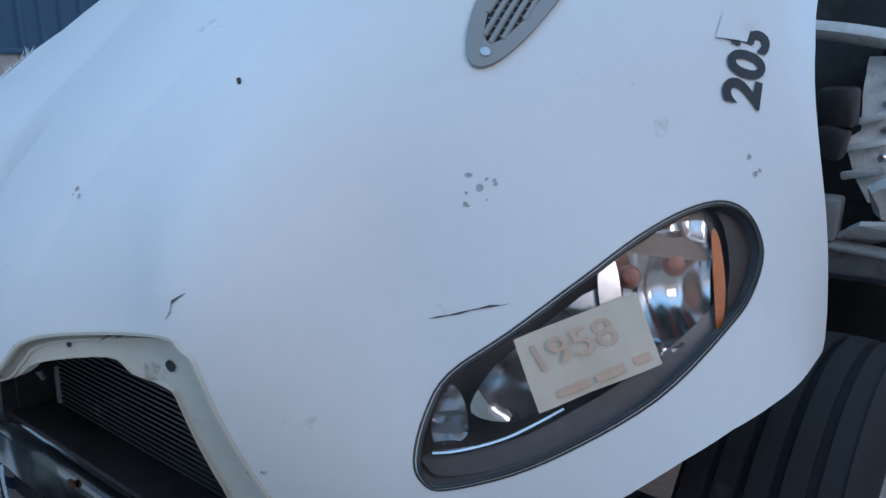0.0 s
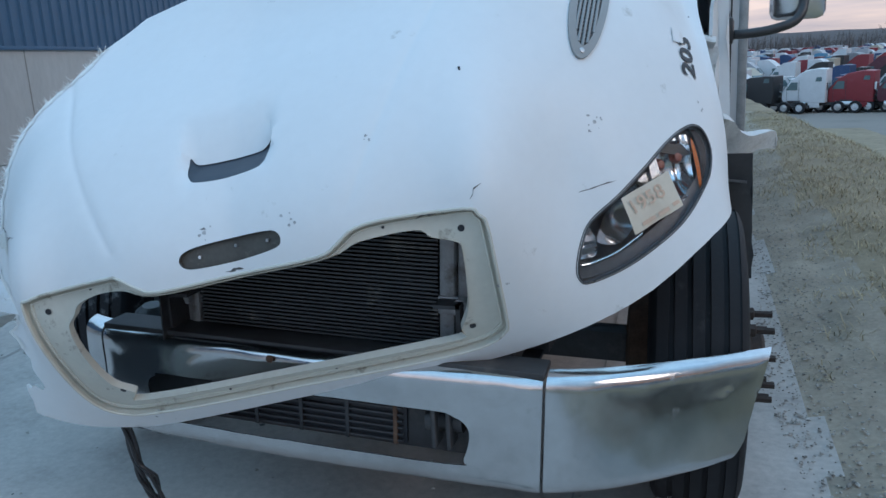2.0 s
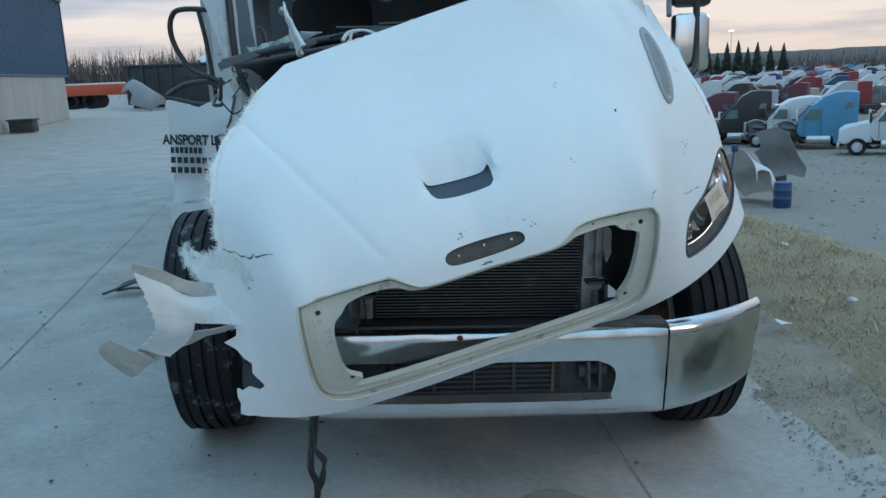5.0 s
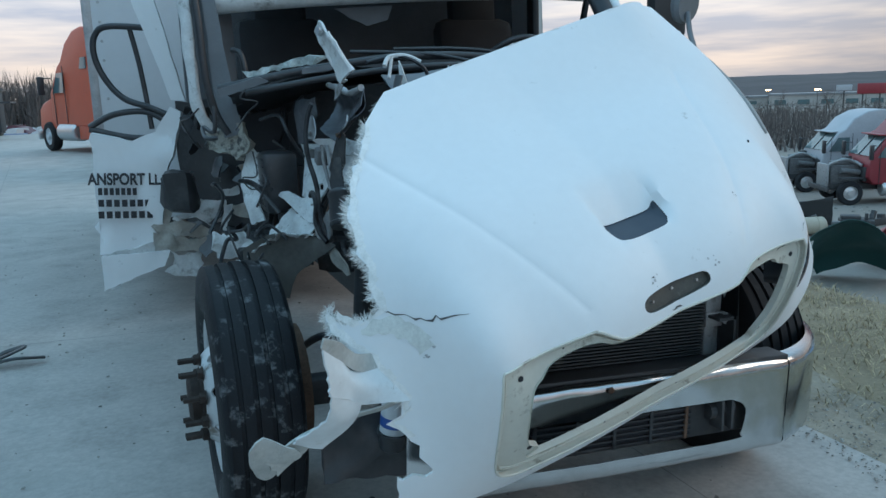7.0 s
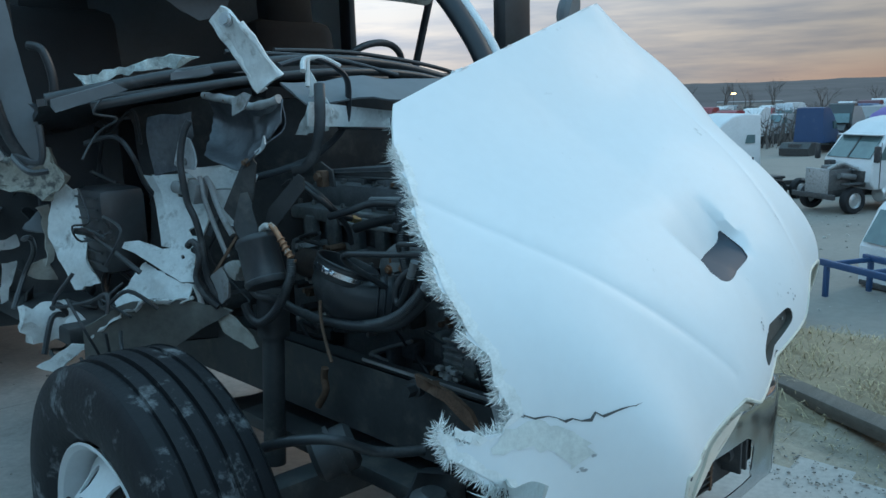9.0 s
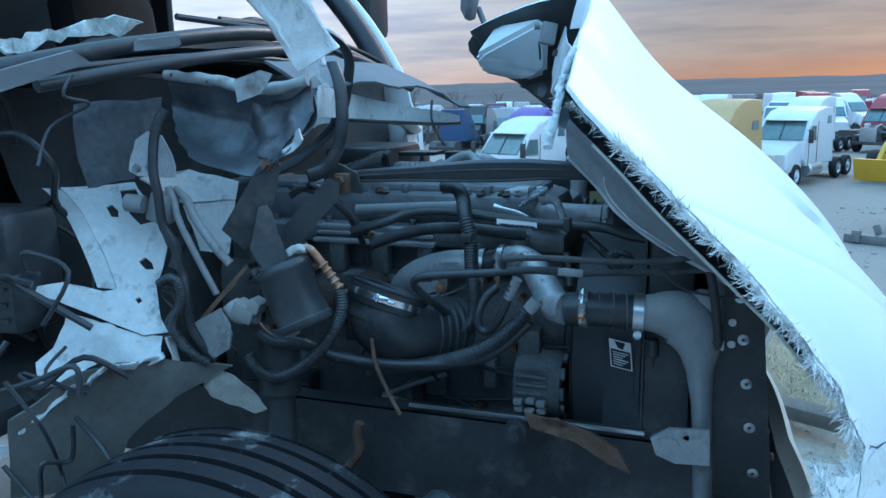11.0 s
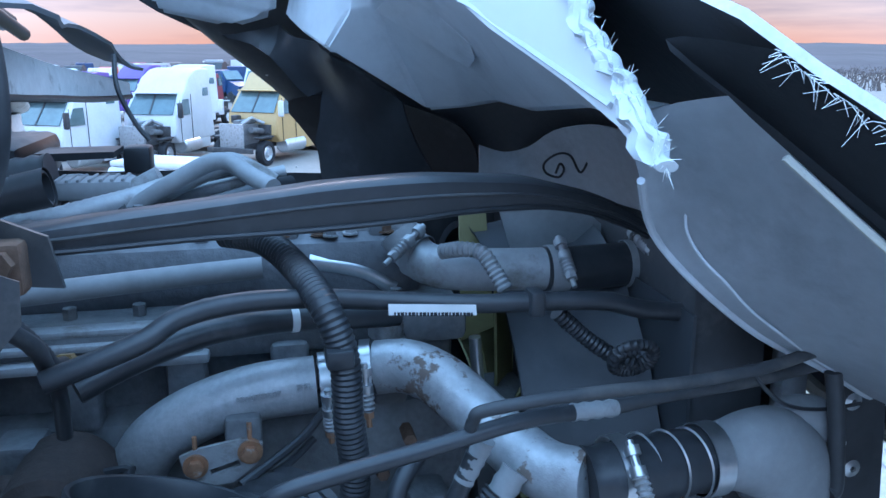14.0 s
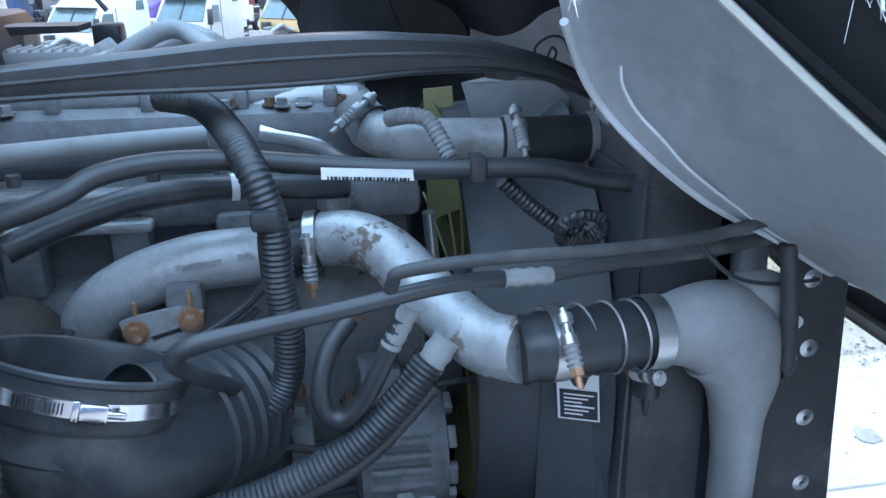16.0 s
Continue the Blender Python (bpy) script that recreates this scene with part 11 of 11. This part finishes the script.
for az, r, el in ((46.2, 190, -0.55), (43.2, 200, -0.5), (49.0, 200, -0.5), (51.3, 185, -0.8), (40.5, 190, -0.5), (19.6, 250, 0.05), (22.3, 260, 0.1), (65.5, 230, -0.25), (85.0, 240, -0.9), (87.2, 250, -1.25), (107.0, 260, -0.6), (110.2, 260, -0.55), (117.5, 280, -0.5), (119.0, 280, -0.45), (100.5, 260, -0.8), (24.3, 240, 1.85)):
    street_lamp(az, r, el)
# slim mast on the ridge
mx_, my_ = 300 * math.sin(radians(39)), 300 * math.cos(radians(39))
solo("radio_mast", cyl((mx_, my_, -6), (mx_, my_, 9.5), 0.28, 6, r2=0.12), BLACK_MET, "thin dark radio mast on the ridge", "mast")

# dark roll-off container at the end of the yard, trees behind it
BIN = mat("weathered_black_bin", (0.035, 0.045, 0.05), 0.6, vary=0.25, scale=1.2, fine=12, dirt=(0.12, 0.115, 0.105), dirt_amount=0.3, dirt_scale=1.5, dirt_edge=0.25)
bin_ = thing("roll_off_container", "dark ribbed steel roll-off container on the concrete", "container", at=(-11.8, 48.6, 0))
part("body", join(box(-11.8, 48.6, 1.38, 7.2, 2.4, 2.3, 0.04), box(-11.8, 48.6, 0.18, 7.0, 1.0, 0.30, 0.02)), BIN, bin_)
part("top_rail", join(box(-11.8, 47.36, 2.52, 7.3, 0.12, 0.14, 0.02), box(-8.16, 48.6, 2.52, 0.12, 2.5, 0.14, 0.02)), BIN, bin_)
for k in range(9):
    part("rib", box(-15.2 + 0.84 * k, 47.34, 1.36, 0.12, 0.10, 2.2, 0.02), BIN, bin_)
part("end_post", box(-8.2, 47.36, 1.36, 0.18, 0.14, 2.3, 0.02), BIN, bin_)
hood_shell("truck_hood", pose(-11.2, 48.5, 2.62, 0, 0, 30), PANEL, "pale loose truck hood lying on the container", 1.8, 1.4, 0.5, 4)
brush("brush", 5200, ring(-26, 2, 150, 200), 9, TWIGS, "dark bare wood edge behind the yard", (8, 13.5), (0.12, 0.4))

# ---- yard and verge details ----
def strip(x0, y0, x1, y1, w=0.007):
    d = Vector((x1 - x0, y1 - y0, 0)).normalized()
    s = Vector((-d.y, d.x, 0)) * w / 2
    bm = bmesh.new()
    n = 110
    L_, R_ = [], []
    for i in range(n + 1):
        p = Vector((x0, y0, -0.0075)).lerp(Vector((x1, y1, -0.0075)), i / n)
        p.z = lot_level(p.x, p.y) - 0.0075
        j = 1 + 0.5 * noise.noise(p * 3)
        L_.append(bm.verts.new(p + s * j)), R_.append(bm.verts.new(p - s * j))
    for i in range(n):
        bm.faces.new((L_[i], R_[i], R_[i + 1], L_[i + 1]))
    return bm


JOINT = mat("dark_joint_filler", (0.27, 0.26, 0.245), 0.9, vary=0.2, scale=8, fine=60)
for ln in ((-8.3, -9, -8.4, 36), (-1.4, -9, -4.9, 25), (-10, 4.6, 1.35, 3.4), (-10, -0.6, 1.3, -1.6), (-12, 10.2, 1.3, 9.2), (-13, 16.4, 1.2, 15.6), (0.75, -9, 0.35, 20), (-9, -5.2, 1.3, -6.2)):
    j = part("expansion_joint", strip(*ln), JOINT, ground, smooth=False)


def scatter(name, n, place, size, seed, m, label, category, squash=0.6):
    """Small broken stones, one joined mesh."""
    rng = random.Random(seed)
    V, F = [], []
    for i in range(n):
        x, y = place(rng)
        z = lot_level(x, y) - 0.004
        s = rng.uniform(*size) * rng.uniform(0.5, 1)
        b = len(V)
        a = rng.uniform(0, 6.28)
        for k in range(4):
            r = s * rng.uniform(0.6, 1.1)
            V.append((x + r * math.cos(a + k * 1.57), y + r * math.sin(a + k * 1.57), z))
        for k in range(4):
            r = s * rng.uniform(0.3, 0.7)
            V.append((x + r * math.cos(a + k * 1.57), y + r * math.sin(a + k * 1.57), z + s * squash * rng.uniform(0.5, 1)))
        F.append((b + 4, b + 5, b + 6, b + 7))
        for k in range(4):
            F.append((b + k, b + (k + 1) % 4, b + 4 + (k + 1) % 4, b + 4 + k))
    me = bpy.data.meshes.new(name)
    me.from_pydata(V, [], F)
    me.materials.append(m)
    return tagged(new(name, me), label, category, kind="stuff")


STONE = mat("broken_stone", (0.30, 0.285, 0.26), 0.9, vary=0.15, scale=8, fine=60, island=0.9)


def verge(rng):
    y = rng.uniform(-4.5, 13)
    return 1.45 + 0.05 * math.sin(y * 2.3) + abs(rng.gauss(0, 0.28)) - 0.12, y


scatter("gravel", 9000, verge, (0.004, 0.013), 1, STONE, "loose gravel along the edge of the concrete", "gravel")
scatter("yard_grit", 1500, lambda r: (r.uniform(-7, 1.4), r.uniform(-3.5, 9)), (0.004, 0.016), 2, STONE, "grit and small chips on the concrete", "grit")
scatter("dark_debris", 34, lambda r: (r.gauss(-1.4, 0.7), r.gauss(0.9, 1.0)), (0.006, 0.018), 3, BLACK, "dark plastic shards under the smashed corner", "debris", 0.3)
scatter("far_gravel", 2200, lambda r: (r.uniform(8, 30), r.uniform(-18, 45)), (0.03, 0.12), 4, STONE, "coarse gravel on the lower lot", "gravel")


def grass(n, seed):
    """Dry winter grass, mostly laid over, in uneven tufts."""
    rng = random.Random(seed)
    V, F = [], []
    while len(F) < n:
        cx, cy = 1.55 + rng.random() ** 0.8 * 5.6, rng.uniform(-4.0, 15)
        dens = 0.5 + 0.9 * noise.noise(Vector((cx * 1.3, cy * 1.3, 0))) + 0.75 * min(1, (cx - 1.6) / 0.7) - 0.30
        if rng.random() > dens:
            continue
        for k in range(rng.randint(4, 11)):
            x, y = cx + rng.gauss(0, 0.05), cy + rng.gauss(0, 0.05)
            z = lot_level(x, y) - 0.03 + 0.05 * noise.noise(Vector((x * 0.9, y * 0.9, 0))) + 0.02 * noise.noise(Vector((x * 3.1, y * 3.1, 3)))
            a, ln = rng.uniform(0, 6.28), rng.uniform(0.04, 0.11)
            up = rng.uniform(0.2, 0.75)
            dx, dy = math.cos(a) * ln, math.sin(a) * ln
            w = rng.uniform(0.0012, 0.0026)
            sx, sy = -math.sin(a) * w, math.cos(a) * w
            mz, tz = z + ln * up * 0.8 + 0.010, z + ln * up + 0.010 - 0.3 * ln * rng.random()
            b = len(V)
            V += [(x - sx, y - sy, z), (x + sx, y + sy, z), (x + dx * 0.55 + sx, y + dy * 0.55 + sy, mz), (x + dx * 0.55 - sx, y + dy * 0.55 - sy, mz), (x + dx * 1.15, y + dy * 1.15, tz)]
            F.append((b, b + 1, b + 2, b + 3))
            F.append((b + 3, b + 2, b + 4))
    me = bpy.data.meshes.new("dry_grass")
    me.from_pydata(V, [], F)
    me.materials.append(GRASS)
    return tagged(new("dry_grass", me), "dry tan winter grass matted over the bank", "grass", kind="stuff")


grass(330000, 3)


def chunk(x, y, r, seed, m, label, name="stone_chunk", sq=0.6):
    bm = bmesh.new()
    bmesh.ops.create_icosphere(bm, subdivisions=2, radius=r)
    for v in bm.verts:
        v.co *= 1 + 0.35 * noise.noise(v.co * (2.2 / r) * 0.5 + Vector((seed, 0, 0)))
        v.co.z *= sq
    bm.transform(pose(x, y, lot_level(x, y) + r * sq * 0.55, 0, 0, seed * 50))
    solo(name, bm, m, label, "stone", smooth=False)


WOOD_OLD = mat("weathered_timber", (0.13, 0.115, 0.10), 0.9, vary=0.2, scale=2, fine=30, bump=0.3, bump_scale=30, stretch=(1, 8, 8))
WHITE_ROCK = mat("pale_limestone", (0.5, 0.49, 0.46), 0.9, vary=0.12, scale=10, fine=60, bump=0.2, bump_scale=40)
solo("timber", box(0, 0, 0.03, 1.25, 0.13, 0.07, 0.010, pose(1.98, 0.12, 0.0, 0, 1, 62)), WOOD_OLD, "weathered grey timber lying on the grass edge", "timber")
chunk(2.35, -0.42, 0.09, 3, WHITE_ROCK, "pale broken limestone chunk on the grass")
chunk(1.92, -1.1, 0.035, 5, WHITE_ROCK, "small pale stone by the verge")
chunk(2.5, 1.9, 0.03, 6, WHITE_ROCK, "small pale stone in the grass")
for i, (x, y) in enumerate(((2.2, 2.7), (2.9, 3.5), (1.9, 1.6))):
    bm = plate([(x, y, 0.03), (x + 0.07, y + 0.02, 0.035), (x + 0.06, y + 0.09, 0.03), (x - 0.01, y + 0.07, 0.045)], 0.002, 0.02, 0.012, 14, i)
    solo("paper_scrap", bm, PANEL, "crumpled white scrap of litter on the ground", "litter", "litter")
# oil stains with ragged rims
OIL = mat("oil_darkened_concrete", (0.27, 0.262, 0.245), 0.6, vary=0.25, scale=5, fine=40, dirt=(0.34, 0.33, 0.305), dirt_amount=0.5, dirt_scale=9, dirt_edge=0.2)
srng = random.Random(12)
for i, (x, y, r) in enumerate(((0.55, -0.30, 0.10), (0.38, -0.42, 0.05), (0.25, 0.10, 0.09), (0.72, -0.62, 0.03), (-0.3, -0.9, 0.04), (-1.2, -0.6, 0.05), (0.9, -1.2, 0.05))):
    pts = []
    for k in range(22):
        a = 2 * math.pi * k / 22
        q = r * (0.75 + 0.45 * noise.noise(Vector((math.cos(a) * 1.3 + i * 5, math.sin(a) * 1.3, i))))
        pts.append((x + q * math.cos(a) * 1.5, y + q * math.sin(a)))
    bm = patch(pts, [], max(0.02, r * 0.3), lambda w: [(u, v, lot_level(u, v) - 0.007) for u, v in w])
    part("oil_stain", bm, OIL, ground, smooth=False)
# strap on the yard
solo("strap", tube([(-2.05, 3.32, 0.02), (-2.2, 3.26, 0.05), (-2.32, 3.3, 0.03), (-2.28, 3.38, 0.06), (-2.16, 3.34, 0.09), (-2.42, 3.24, 0.02)], 0.02, 8, squash=0.5), BLACK, "black ratchet strap crumpled on the concrete", "strap")
solo("block", join(box(-13.3, 23.4, 0.13, 0.5, 0.4, 0.26, 0.03), box(-13.1, 23.5, 0.3, 0.3, 0.3, 0.12, 0.02)), BLACK_MET, "dark steel block by the warehouse wall", "block")
solo("crate", join(box(-12.6, 26.2, 0.22, 0.8, 0.5, 0.4, 0.03), box(-12.6, 26.2, 0.44, 0.9, 0.6, 0.05, 0.01)), BLACK_MET, "dark steel crate at the warehouse corner", "crate")
solo("flat_scrap", plate([(-7.6, 8.4, 0.02), (-7.2, 8.5, 0.02), (-7.2, 8.6, 0.05), (-7.65, 8.55, 0.05)], 0.02, 0.1, 0.03, 4, 2), BLACK, "flat black rubber scrap on the yard", "scrap")
dump = thing("dumpster", "dark steel dumpster standing at the yard's end", "dumpster", at=(-8.6, 42, 0))
part("bin_body", side_body([(-1.5, 0.15), (1.5, 0.15), (1.8, 1.7), (-1.8, 1.7)], 2.0, 0.04, 5, 0), BLACK_MET, dump).matrix_world = pose(-8.6, 42, 0)
part("lid", box(-8.6, 42, 1.76, 3.7, 2.1, 0.08, 0.02), BLACK, dump)
hood_shell("loose_hood", pose(-12.6, 44, 0.05, 0, -16, 160), P_GREY, "grey truck hood standing beyond the warehouse", 2.2, 2.0, 1.1, 11, 0.1)
trl = thing("orange_trailer", "orange flat trailer beyond the warehouse corner", "trailer", at=(-17, 52, 0))
part("trailer_bed", box(-17, 52, 1.2, 9, 2.4, 0.7, 0.05), P_ORANGE, trl)
for u in (-3, -1.8, 3):
    part("wheel", lathe([(0.3, -1.1), (0.5, -1.1), (0.5, 1.1), (0.3, 1.1)], 20, pose(-17 + u, 52, 0.5, 90)), TYRE, trl)
vt = thing("box_trailer", "white box trailers parked far behind", "trailer", at=(-18, 58, -3))
part("trailer_box", box(-18, 60, 0.2, 14, 2.5, 2.9, 0.05), P_WHITE, vt)
part("landing_gear", box(-14, 60, -3.0, 0.3, 2.0, 3.6, 0.03), BLACK_MET, vt)
part("wheel", lathe([(0.3, -1.1), (0.5, -1.1), (0.5, 1.1), (0.3, 1.1)], 20, pose(-22, 60, -4.2, 90)), TYRE, vt)
